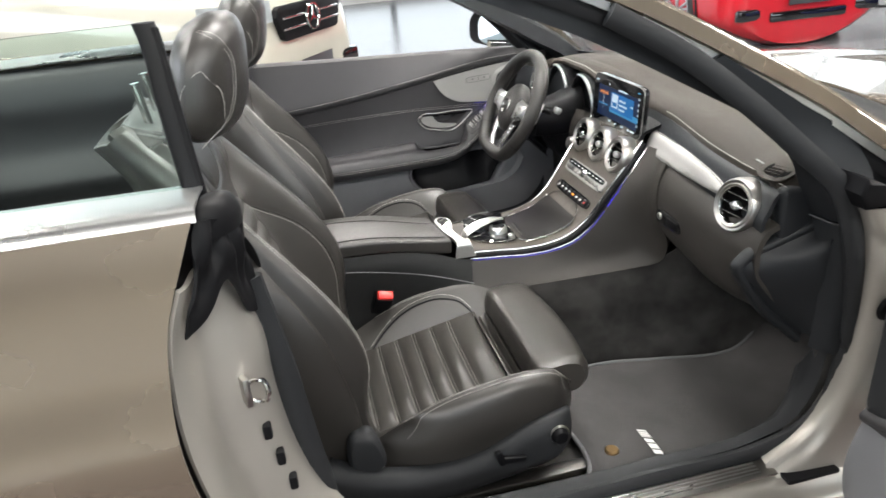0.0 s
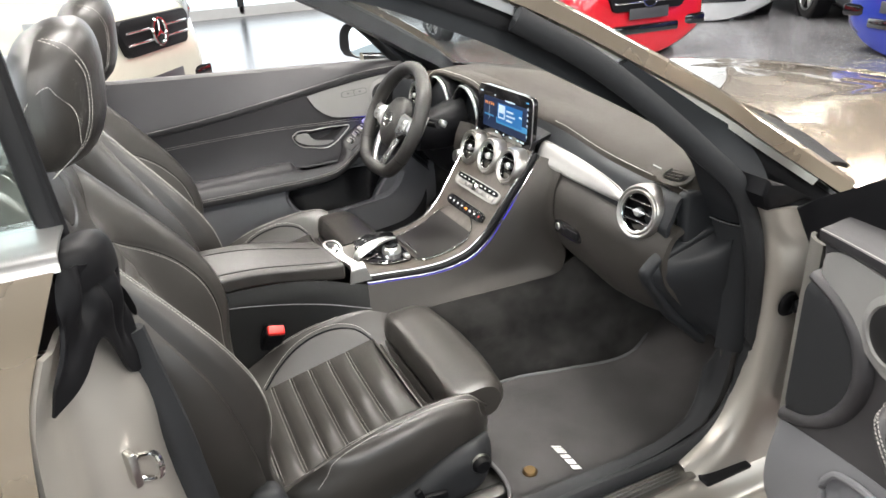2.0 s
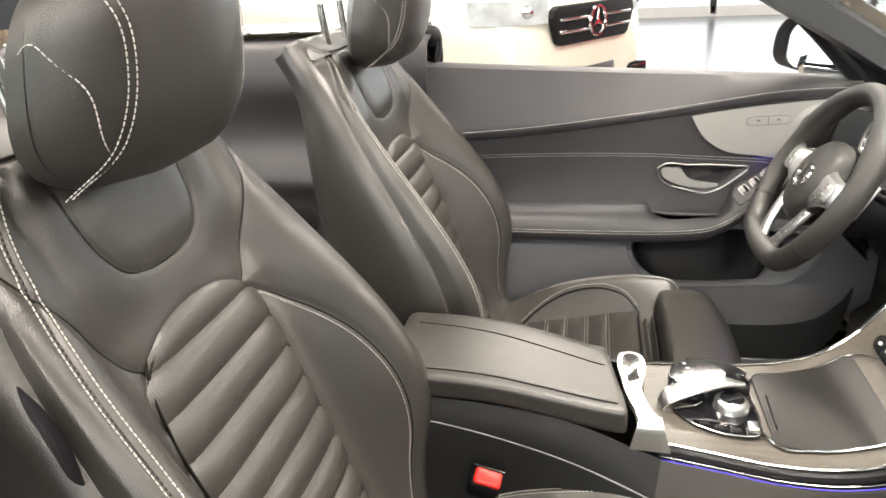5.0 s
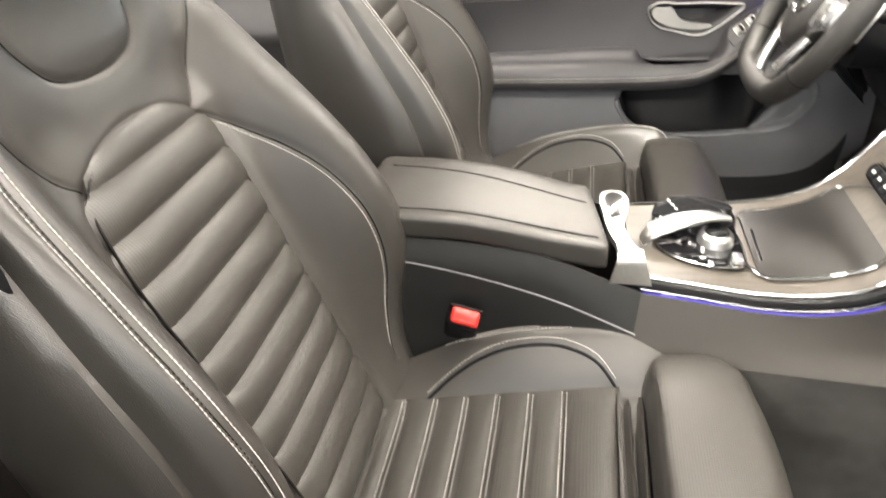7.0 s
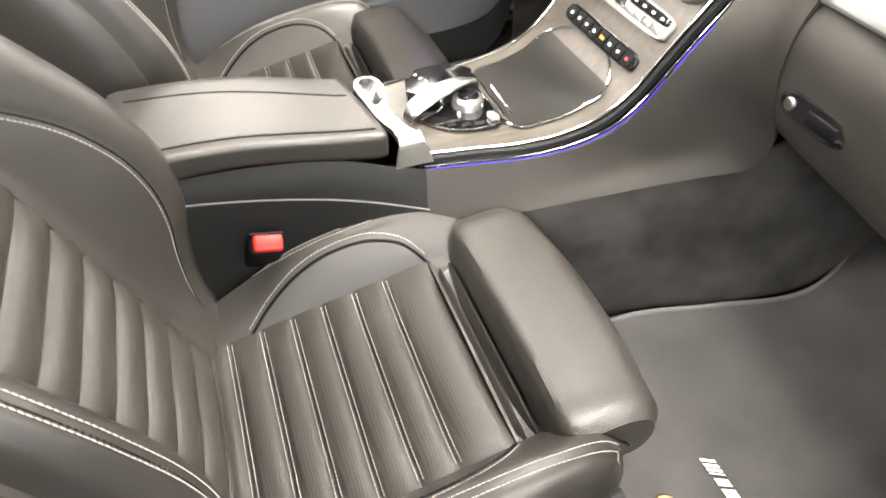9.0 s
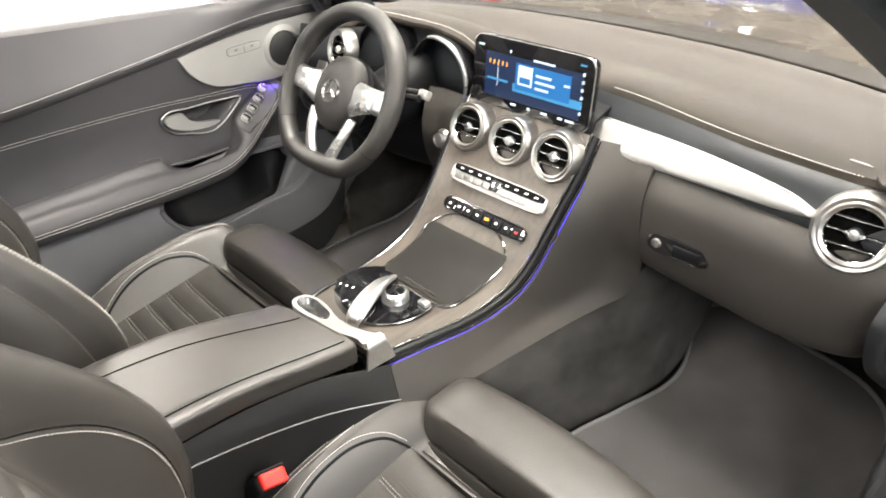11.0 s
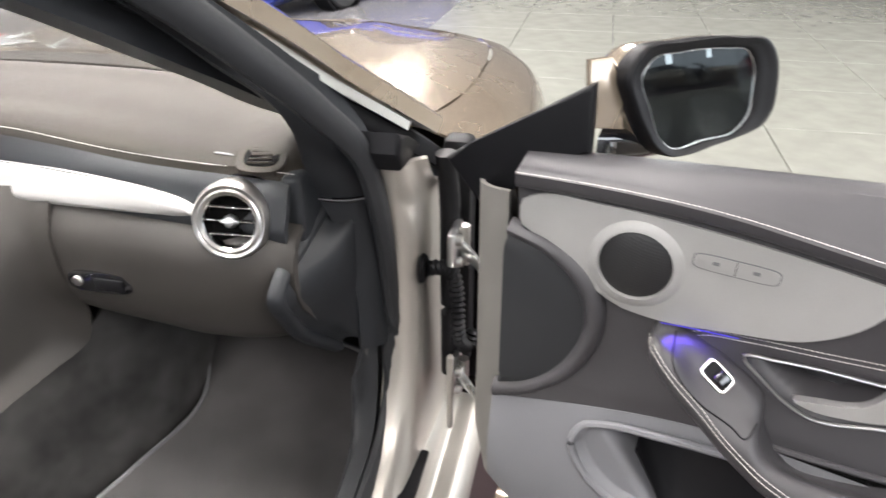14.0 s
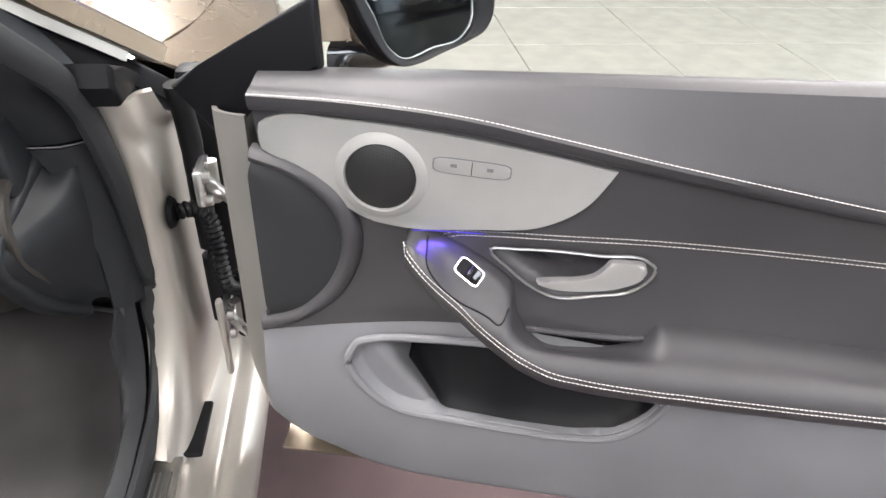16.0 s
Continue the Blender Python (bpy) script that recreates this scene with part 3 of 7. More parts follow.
    bm.faces.new(vs[-1][::-1])
    headrest = part("headrest", bm, M_LEATHER, seat)

    def on_head(y, v):
        r = (1 - abs(v) ** 3.0) ** (1 / 2.6)
        yy = y
        cosv = min(0.999, abs(yy) / max(1e-4, 0.138 * r * (1 - 0.10 * v)))
        a = math.acos(cosv ** (1 / 0.72))
        ff = math.sin(a) ** 0.85 * r * 0.070 + 0.030 * v - 0.030 * (yy / 0.138) ** 2 + 0.004 * v
        return c + ax_u * 0.097 * v + ax_f * (ff + 0.0008) + np.array([0, yy, 0])
    for side in (-1, 1):
        for off in (0.0, 0.006):
            part("headrest_stitching", stitches([on_head(side * (y + off), v) for y, v in ((0.106, -0.93), (0.096, -0.6), (0.088, -0.1), (0.090, 0.35), (0.096, 0.70), (0.094, 0.86))], up=FWD), M_THREAD, headrest)
        cheek = []
        for sn, v in ((0.64, -0.92), (0.68, -0.55), (0.62, -0.12), (0.38, 0.16), (0.0, 0.26), (-0.38, 0.16), (-0.62, -0.12), (-0.68, -0.55), (-0.64, -0.92)):
            r = (1 - abs(v) ** 3.0) ** (1 / 2.6)
            yy = side * 0.138 * math.sqrt(1 - sn * sn) ** 0.72 * r * (1 - 0.10 * v)
            ff = math.copysign(abs(sn) ** 0.85, sn) * r
            ff = ff * (0.070 if ff > 0 else 0.066) + 0.034 * v - 0.030 * (yy / 0.138) ** 2 * (ff > 0)
            cheek.append(c + ax_u * 0.097 * v + ax_f * ff + np.array([0, yy + side * 0.0006, 0]))
        part("headrest_stitching", stitches(cheek, up=(0, side, 0)), M_THREAD, headrest)
    for y in (-0.05, 0.05):
        part("headrest_post", tube([back_point(0.66, y, -0.045), back_point(0.79, y, -0.010)], 0.007, 6, 14), M_CHROME, seat, "chrome headrest post")
    # seat base and side trim
    rows = []
    for x in (0.0, 0.06, 0.16, 0.28, 0.38, 0.45, 0.475):
        top = float(curve_eval(x, (0.0, 0.08, 0.2, 0.32, 0.42, 0.475), (0.545, 0.500, 0.478, 0.500, 0.548, 0.545)))
        low = float(curve_eval(x, (0.0, 0.2, 0.4, 0.475), (0.40, 0.40, 0.43, 0.455)))
        yo = SEAT_Y - 0.262 + 0.02 * (x > 0.46)
        rows.append([(x, SEAT_Y - 0.225, top), (x, yo + 0.012, top + 0.002), (x, yo, top - 0.014), (x, yo - 0.004, (top + low) / 2), (x, yo + 0.006, low + 0.01), (x, SEAT_Y - 0.225, low)])
    trim = part("side_trim", loft(rows, 30, 40), M_PLASTIC, seat, "dark grey plastic seat side cover")
    k = pose(0.440, SEAT_Y - 0.268, 0.515, 90, 0, 0)
    part("lumbar_knob", lathe([(0.0001, 0.014), (0.013, 0.013), (0.016, 0.009), (0.017, 0.0), (0.012, -0.004)], k, 28), M_DARKPLASTIC, trim, "round black knob with a bright rim")
    part("knob_rim", lathe([(0.0165, 0.0), (0.019, 0.003), (0.0205, 0.0), (0.0195, -0.004)], k, 28), M_SATIN, trim)
    part("seat_switch", box(0.345, SEAT_Y - 0.270, 0.482, 0.050, 0.012, 0.014, 0.004, 2, None, pose(0, 0, 0, 0, 8, 0)), M_DARKPLASTIC, trim)
    part("seat_switch", box(0.318, SEAT_Y - 0.270, 0.492, 0.014, 0.012, 0.036, 0.004, 2, None, pose(0, 0, 0, 0, -18, 0)), M_DARKPLASTIC, trim)
    part("seat_base", box(0.23, SEAT_Y, 0.415, 0.44, 0.40, 0.09, 0.02, 2), M_DARKPLASTIC, seat)
    for y in (-0.20, 0.20):
        part("seat_rail", box(0.24, SEAT_Y + y, 0.345, 0.58, 0.034, 0.034, 0.005, 2), M_SATIN, seat, "grey steel seat rail")
    # recliner cover between cushion and backrest
    part("recliner_cover", loft([[(0.070 + 0.6 * dx * k, SEAT_Y - 0.232 + dy, 0.530 + 0.6 * dz * k) for dx, dz in ((0.05, -0.03), (0.045, 0.03), (0.02, 0.085), (-0.04, 0.095), (-0.06, 0.03), (-0.04, -0.05))] for k, dy in ((0.85, -0.012), (1.0, -0.006), (1.0, 0.03))], 8, 36), M_PLASTIC, seat)
    return seat


passenger_seat = car_seat()
driver_seat = copy_thing(passenger_seat, Matrix.Translation((0.235, 0.352, 0.36)))
for o in [o for o in driver_seat.children_recursive if o.name.startswith("release_lever")]:
    bpy.data.objects.remove(o)
driver_seat["label"] = "black leather driver's sports seat with fluted centre panels behind the wheel"


# seat belt buckles beside the console
def belt_buckle(x, y, z, side):
    """A buckle whose button leans towards its seat: side is -1 for the passenger, 1 for the driver."""
    b = thing("belt_buckle", (x, y, z - 0.13), "black seat belt buckle with a bright red press button", "seat belt", "belt buckles")
    m = pose(x, y, z, -side * 34, 14, 0)
    part("housing", box(0, 0, 0, 0.046, 0.028, 0.084, 0.007, 3, None, m @ Matrix.Translation((0, 0, -0.046))), M_DARKPLASTIC, b)
    part("press_button", box(0, 0, 0, 0.038, 0.022, 0.012, 0.004, 3, None, m @ Matrix.Translation((0.001, 0, -0.0035))), M_RED, b, "red release button")
    part("button_lip", box(0, 0, 0, 0.044, 0.004, 0.010, 0.0015, 2, None, m @ Matrix.Translation((0, side * -0.0125, -0.004))), M_DARKPLASTIC, b)
    part("stalk", tube([m @ Vector((-0.005, 0, -0.08)), (x - 0.03, y + side * 0.02, z - 0.16), (x - 0.05, y + side * 0.02, z - 0.25)], 0.014, 10, 10, None, False, 0.5), M_DARKPLASTIC, b)
    return b


belt_buckle(0.182, -0.142, 0.640, -1)
belt_buckle(0.185, 0.142, 0.640, 1)

# ---- centre console ----
console = thing("center_console", (0.45, 0.0, 0.35), "centre console with dark wood panel, leather armrest and blue light strip", "console")
PANEL = ((0.395, 0.690), (0.47, 0.688), (0.55, 0.686), (0.61, 0.692), (0.66, 0.708), (0.70, 0.738), (0.737, 0.785), (0.775, 0.837), (0.810, 0.882), (0.846, 0.930))
PCURVE = curve([(x, 0, z) for x, z in PANEL], 200)


def panel_z(x):
    return float(np.interp(x, PCURVE[:, 0], PCURVE[:, 2]))


def panel_w(x):
    return float(curve_eval(x, (0.39, 0.47, 0.55, 0.65, 0.74, 0.80, 0.846), (0.092, 0.104, 0.116, 0.126, 0.134, 0.140, 0.138)))


def panel_frame(x, y, up=0.0):
    """A pose on the console panel: z out of it, y across, x forward along it."""
    d = 0.004
    t = Vector((2 * d, 0, panel_z(x + d) - panel_z(x - d))).normalized()
    n = Vector((-t.z, 0, t.x))
    m = Matrix(((t.x, 0, n.x, x), (0, 1, 0, y), (t.z, 0, n.z, panel_z(x)), (0, 0, 0, 1)))
    return m @ Matrix.Translation((0, 0, up))


g = np.array([[(x, y * panel_w(x), panel_z(x)) for y in np.linspace(1, -1, 15)] for x in PCURVE[::4, 0]])
part("wood_panel", shell(g[:, ::-1], 0.012), M_WOOD, console, "dark open-pored ash panel")
# edge trims: bright line, black strip and light strip on both sides
for side in (-1, 1):
    xs = PCURVE[2::5, 0]
    edge = [(x, side * (panel_w(x) + 0.0025), panel_z(x) + 0.001) for x in xs]
    part("chrome_line", tube(edge, 0.0018, 70, 8), M_CHROME, console, "thin chrome edging")
    part("black_strip", tube([(x + 0.004, side * (panel_w(x) + 0.009), panel_z(x) - 0.006) for x in xs], 0.0070, 70, 8), M_DARKPLASTIC, console)
    part("chrome_line", tube([(x + 0.008, side * (panel_w(x) + 0.0165), panel_z(x) - 0.011) for x in xs], 0.0010, 70, 8), M_CHROME, console)
    for seg, mat in ((xs[xs >= 0.735], M_BLUE), (xs[xs <= 0.74], M_BLUEDIM)):
        part("light_strip", tube([(x + 0.009, side * (panel_w(x) + 0.0190), panel_z(x) - 0.0145) for x in seg], 0.0008, 50, 8), mat, console, "glowing blue ambient light strip")
# flanks
FLANK = ((0.40, 0.145, 0.600), (0.50, 0.160, 0.603), (0.60, 0.174, 0.607), (0.70, 0.188, 0.612), (0.79, 0.206, 0.622), (0.858, 0.238, 0.650), (0.862, 0.254, 0.700), (0.836, 0.2610, 0.765), (0.824, 0.2625, 0.825), (0.830, 0.2630, 0.872), (0.850, 0.2630, 0.915))
for side in (-1, 1):
    xs = (0.40, 0.475, 0.545, 0.61, 0.66, 0.70, 0.736, 0.768, 0.796, 0.822, 0.845)
    rows = []
    for x, (bx, by, bz) in zip(xs, FLANK):
        a = np.array((x + 0.010, side * (panel_w(x) + 0.018), panel_z(x) - 0.016))
        b = np.array((bx, side * by, bz))
        sink = np.array([0.010 * smooth_step(0.55, 0.75, x), -side * 0.010 * smooth_step(0.45, 0.7, x), 0.0])
        rows.append([a, lerp(a, b, 0.30) + sink * 0.6, lerp(a, b, 0.68) + sink, b])
    fg = sheet(rows, 60, 24)
    part("leather_flank", shell(fg, 0.006), M_GLOVELIT, console, "padded dark flank beside the wood panel")
    part("flank_seam", tube([fg[int(round(lerp(19, 12, v)))][int(round(23 * v))] + np.array((0, side * 0.0004, 0)) for v in (0.04, 0.3, 0.55, 0.8, 0.97)], 0.0016, 24, 6), M_DARKPLASTIC, console)
    # carpeted tunnel below
    rows = []
    for b in [*FLANK[:5], (0.86, 0.228, 0.650), (0.93, 0.242, 0.690), (1.05, 0.246, 0.705), (1.2, 0.246, 0.705), (1.42, 0.246, 0.705)]:
        lo = 0.352 + 0.30 * smooth_step(1.05, 1.45, b[0])
        y = side * (b[1] - 0.003)
        rows.append([(b[0] + 0.004, y, b[2] + 0.004), (b[0] + 0.006, y + side * 0.004, lerp(b[2], lo, 0.30)), (b[0] + 0.008, y + side * 0.008, lerp(b[2], lo, 0.72)), (b[0] + 0.01, y + side * 0.016, lo)])
    part("tunnel_side", shell(sheet(rows, 50, 16), 0.006), M_CARPET, console, "dark carpeted tunnel side")
    # rear side wall below the armrest
    rows = [[(x, side * (0.090 + 0.020 * k), 0.730 - 0.056 * k), (x, side * (0.100 + 0.018 * k), 0.706 - 0.049 * k), (x, side * (0.104 + 0.024 * k), 0.672 - 0.035 * k), (x, side * (0.106 + 0.039 * k), 0.600), (x, side * (0.112 + 0.040 * k), 0.48), (x, side * (0.115 + 0.055 * k), 0.352)] for x, k in ((-0.16, 0.0), (-0.02, 0.0), (0.1, 0.02), (0.2, 0.10), (0.30, 0.38), (0.37, 0.78), (0.412, 1.0))]
    wall = part("side_wall", shell(sheet(rows, 40, 30), 0.006), M_SIDE, console, "dark padded console side")
    skin = tree_of(wall)
    part("side_seam", tube(drape(skin, [(-0.15, side * 0.16, 0.708), (0.0, side * 0.16, 0.706), (0.11, side * 0.16, 0.698), (0.20, side * 0.16, 0.682), (0.30, side * 0.16, 0.658), (0.405, side * 0.17, 0.626)], (0, -side, 0), 0.0002, 30), 0.0013, 50, 6), M_SEAMGREY, console)
part("console_end", box(-0.165, 0, 0.545, 0.02, 0.215, 0.38, 0.008), M_PLASTIC, console)
# armrest lid: a flat padded slab with rolled edges


def lid_top(x):
    return 0.768 - 0.032 * smooth_step(0.12, 0.40, x)


rows = []
for x, k in ((0.026, 0.80), (0.029, 0.92), (0.036, 0.985), (0.06, 1.0), (0.12, 1.0), (0.18, 1.0), (0.24, 1.0), (0.30, 1.0), (0.340, 1.0), (0.358, 0.99), (0.364, 0.95), (0.366, 0.86)):
    q = smooth_step(0.05, 0.36, x)
    hw, cy = lerp(0.0945, 0.0860, q), lerp(-0.003, -0.0135, q)
    lo, hi = 0.728 - 0.036 * smooth_step(0.15, 0.40, x), lid_top(x)
    rows.append([(x - (0.015 * (a / hw + 1) * smooth_step(0.26, 0.36, x)), cy + a, (lo + hi) / 2 + b + 0.0025 * (1 - (a / hw) ** 2) * (b > 0)) for a, b in superoval(hw * (0.6 + 0.4 * k), (hi - lo) / 2 * k, 72, 7)])
arm = part("armrest", loft(rows, 60, 144), M_LEATHER, console, "flat padded leather armrest lid")
skin = tree_of(arm)
part("armrest_seam", tube(drape(skin, [(0.05, 0.046, 0.78), (0.14, 0.036, 0.78), (0.25, 0.018, 0.77), (0.335, 0.004, 0.76)], (0, 0, -1), 0.0, 40), 0.0012, 60, 6), M_SEAMSHADE, console)
part("armrest_seam", tube(drape(skin, [(0.045, -0.0800, 0.78), (0.15, -0.0805, 0.78), (0.25, -0.0825, 0.77), (0.352, -0.0850, 0.76)], (0, 0, -1), 0.0, 40), 0.0012, 60, 6), M_SEAMSHADE, console)
part("armrest_stitching", stitches(drape(skin, [(0.045, -0.0770, 0.78), (0.15, -0.0775, 0.78), (0.25, -0.0795, 0.77), (0.352, -0.0820, 0.76)], (0, 0, -1), 0.0003, 80)), M_SEAMGREY, console)
part("rear_tray", box(-0.06, 0, 0.722, 0.20, 0.170, 0.012, 0.004), M_PLASTIC, console)
part("armrest_frame", box(0.18, 0, 0.712, 0.32, 0.170, 0.012, 0.003), M_DARKPLASTIC, console)
# satin band in front of the armrest: a broad rounded end, a neck, and a strip that turns down the side
lobe = [(0.358, 0.060), (0.366, 0.073), (0.380, 0.074), (0.392, 0.060), (0.396, 0.036), (0.392, 0.006), (0.387, -0.020), (0.390, -0.050), (0.398, -0.078), (0.408, -0.0985), (0.394, -0.0990), (0.379, -0.0985), (0.376, -0.078), (0.368, -0.052), (0.363, -0.026), (0.360, 0.004), (0.356, 0.034)]
band = part("satin_band", prism([(q[0], q[1]) for q in curve([(a, b, 0) for a, b in lobe], 96, True)], Matrix.Translation((0, 0, 0.716)), 0.010, 0.003, 3), M_BAND, console, "satin silver band across the console")
rows = [[(0.379 - 0.010 * k, -0.0975 - d, z), (0.394 - 0.002 * k, -0.0980 - d, z), (0.4085 + 0.013 * k, -0.0985 - d, z)] for k, d, z in ((0.0, -0.004, 0.7258), (0.05, 0.002, 0.7245), (0.2, 0.0055, 0.7195), (0.6, 0.0085, 0.7040), (1.0, 0.0105, 0.6860))]
part("band_flank", shell(sheet(rows, 24, 12)[:, ::-1], 0.004), M_BAND, band)
dish = [(0.364, 0.056), (0.372, 0.066), (0.384, 0.062), (0.390, 0.044), (0.389, 0.018), (0.383, -0.006), (0.372, -0.012), (0.365, 0.010), (0.362, 0.036)]
part("polished_dish", prism([(q[0], q[1]) for q in curve([(a, b, 0) for a, b in dish], 60, True)], Matrix.Translation((0, 0, 0.7248)), 0.0022, 0.0012, 3), M_CHROME, band)
# touch controller: black body, silver bridge, wheel and key panel
body = [(0.430, 0.008), (0.432, 0.045), (0.443, 0.072), (0.475, 0.084), (0.510, 0.080), (0.535, 0.062), (0.545, 0.036), (0.538, 0.016), (0.500, 0.008), (0.460, 0.0)]
bm = bmesh.new()
prism([(a[0], a[1]) for a in curve(body, 44, True)], Matrix.Translation((0, 0, 0.688)), 0.027, 0.012, 4, bm)
part("controller_body", bm, M_GLOSS, console, "gloss black touchpad hand rest")
rows = []
for x, y, z, w, h in ((0.414, -0.016, 0.695, 0.010, 0.004), (0.422, -0.014, 0.706, 0.015, 0.005), (0.445, -0.006, 0.715, 0.017, 0.005), (0.475, 0.004, 0.720, 0.015, 0.005), (0.505, 0.012, 0.721, 0.011, 0.004), (0.532, 0.015, 0.717, 0.004, 0.003)):
    rows.append([(x + 0.25 * a, y - a, z + b) for a, b in ((w, 0), (w * 0.8, h), (0, h * 1.35), (-w * 0.8, h), (-w, 0), (0, -h))])
part("silver_bridge", loft(rows, 30, 28), M_BRIGHT, console, "satin silver palm bridge")
m = panel_frame(0.512, -0.006)
part("rotary_wheel", lathe([(0.0001, 0.022), (0.017, 0.022), (0.021, 0.020), (0.0235, 0.016), (0.024, 0.006), (0.026, 0.0)], m, 48), M_BRIGHT, console, "ribbed silver rotary controller")
part("wheel_cap", lathe([(0.0001, 0.0235), (0.0155, 0.0232), (0.0165, 0.0218)], m, 36), M_GLOSS, console)
keys = curve([(0.435, -0.020), (0.455, -0.050), (0.485, -0.066), (0.515, -0.070), (0.540, -0.066), (0.545, -0.045), (0.545, 0.0), (0.535, 0.045), (0.52, 0.055), (0.49, 0.02), (0.46, -0.01)], 44, True)
part("key_panel", prism([(q[0], q[1]) for q in keys], Matrix.Translation((0, 0, 0.687)), 0.0055, 0.002, 2), M_GLOSS, console)
part("key_panel_rim", tube([(q[0], q[1], 0.6925) for q in keys[::2]], 0.0013, 66, 6, None, True), M_CHROME, console)
for x, y in ((0.470, -0.050), (0.490, -0.058), (0.510, -0.062)):
    part("console_key", box(x, y, 0.694, 0.014, 0.009, 0.003, 0.001), M_DARKPLASTIC, console)
part("drive_switch", box(0.533, -0.055, 0.697, 0.013, 0.020, 0.008, 0.002), M_BRIGHT, console, "silver drive mode rocker")
for x, y in ((0.455, 0.066), (0.459, 0.054), (0.463, 0.042)):
    part("touch_mark", box(x, y, 0.7153, 0.004, 0.003, 0.0006, 0), M_WHITE, console)
# roller lid of the stowage tray
outl = []
for x, w in ((0.553, 0.072), (0.560, 0.083), (0.60, 0.090), (0.65, 0.094), (0.685, 0.096), (0.694, 0.088)):
    outl.append((x, w))
rim = [(x, w, panel_z(x) + 0.0034) for x, w in outl] + [(x, -w, panel_z(x) + 0.0034) for x, w in outl[::-1]]
part("tray_rim", tube(rim, 0.0019, 110, 6, None, True), M_CHROME, console, "thin chrome outline of the tray lid")
part("tray_grip", tube([(0.566, 0.030, panel_z(0.566) + 0.0045), (0.565, 0.0, panel_z(0.565) + 0.0045), (0.564, -0.050, panel_z(0.564) + 0.0045)], 0.0022, 16, 8), M_CHROME, console)
g = np.array([[(x, lerp(w, -w, v), panel_z(x) + 0.0030) for v in np.linspace(0, 1, 10)] for x in np.linspace(0.556, 0.691, 16) for w in [float(np.interp(x, [a for a, b in outl], [b for a, b in outl]))]])
M_LID = paint("satin_dark_lid", (0.014, 0.013, 0.012), 0.34, spec=0.3, blotch=0.15, grain=0.1, scale=14)
part("tray_lid", shell(g, 0.0015), M_LID, console, "dark wood roller lid")


def key_strip(x, half, depth, material, keys, name, label):
    m = panel_frame(x, -0.012, 0.0005)
    strip = part(name, prism(superoval(depth / 2, half, 40, 5), m, 0.006, 0.002, 2), material, console, label)
    return strip, m


strip, m = key_strip(0.757, 0.112, 0.036, M_SILVERTRIM, 0, "climate_strip", "silver climate control strip")
part("strip_face", prism(superoval(0.007, 0.106, 36, 6), m @ Matrix.Translation((0.0085, 0, 0.0045)), 0.0025, 0.001), M_GLOSS, strip)
for k in range(9):
    y = 0.088 - 0.022 * k
    if k == 4:
        part("volume_roller", box(0, 0, 0, 0.022, 0.024, 0.009, 0.003, 2, None, m @ Matrix.Translation((0, y, 0.007))), M_CHROME, strip)
    else:
        part("toggle", box(0, 0, 0, 0.011, 0.0195, 0.005, 0.0015, 2, None, m @ Matrix.Translation((-0.006, y, 0.0062))), M_SATIN, strip)
        part("toggle_mark", box(0, 0, 0, 0.003, 0.007, 0.0008, 0, 1, None, m @ Matrix.Translation((0.0085, y, 0.0072))), M_WHITE, strip)
M_AMBER = glow("amber_print", (1.0, 0.30, 0.02), 1.5)
strip, m = key_strip(0.722, 0.098, 0.026, M_GLOSS, 0, "key_strip", "gloss black key strip with a hazard switch")
for k in range(8):
    y = 0.080 - 0.0228 * k
    mat = M_AMBER if k == 4 else M_RED if k == 7 else M_WHITE
    part("key", box(0, 0, 0, 0.018, 0.0195, 0.003, 0.001, 2, None, m @ Matrix.Translation((0, y, 0.006))), M_DARKPLASTIC, strip)
    part("key_mark", box(0, 0, 0, 0.004, 0.010 if k == 4 else 0.006, 0.0008, 0, 1, None, m @ Matrix.Translation((0, y, 0.0078))), mat, strip)
part("strip_edge", tube([m @ Vector((0.0135, y, 0.004)) for y in (-0.09, 0, 0.09)], 0.0014, 20, 6), M_CHROME, strip)


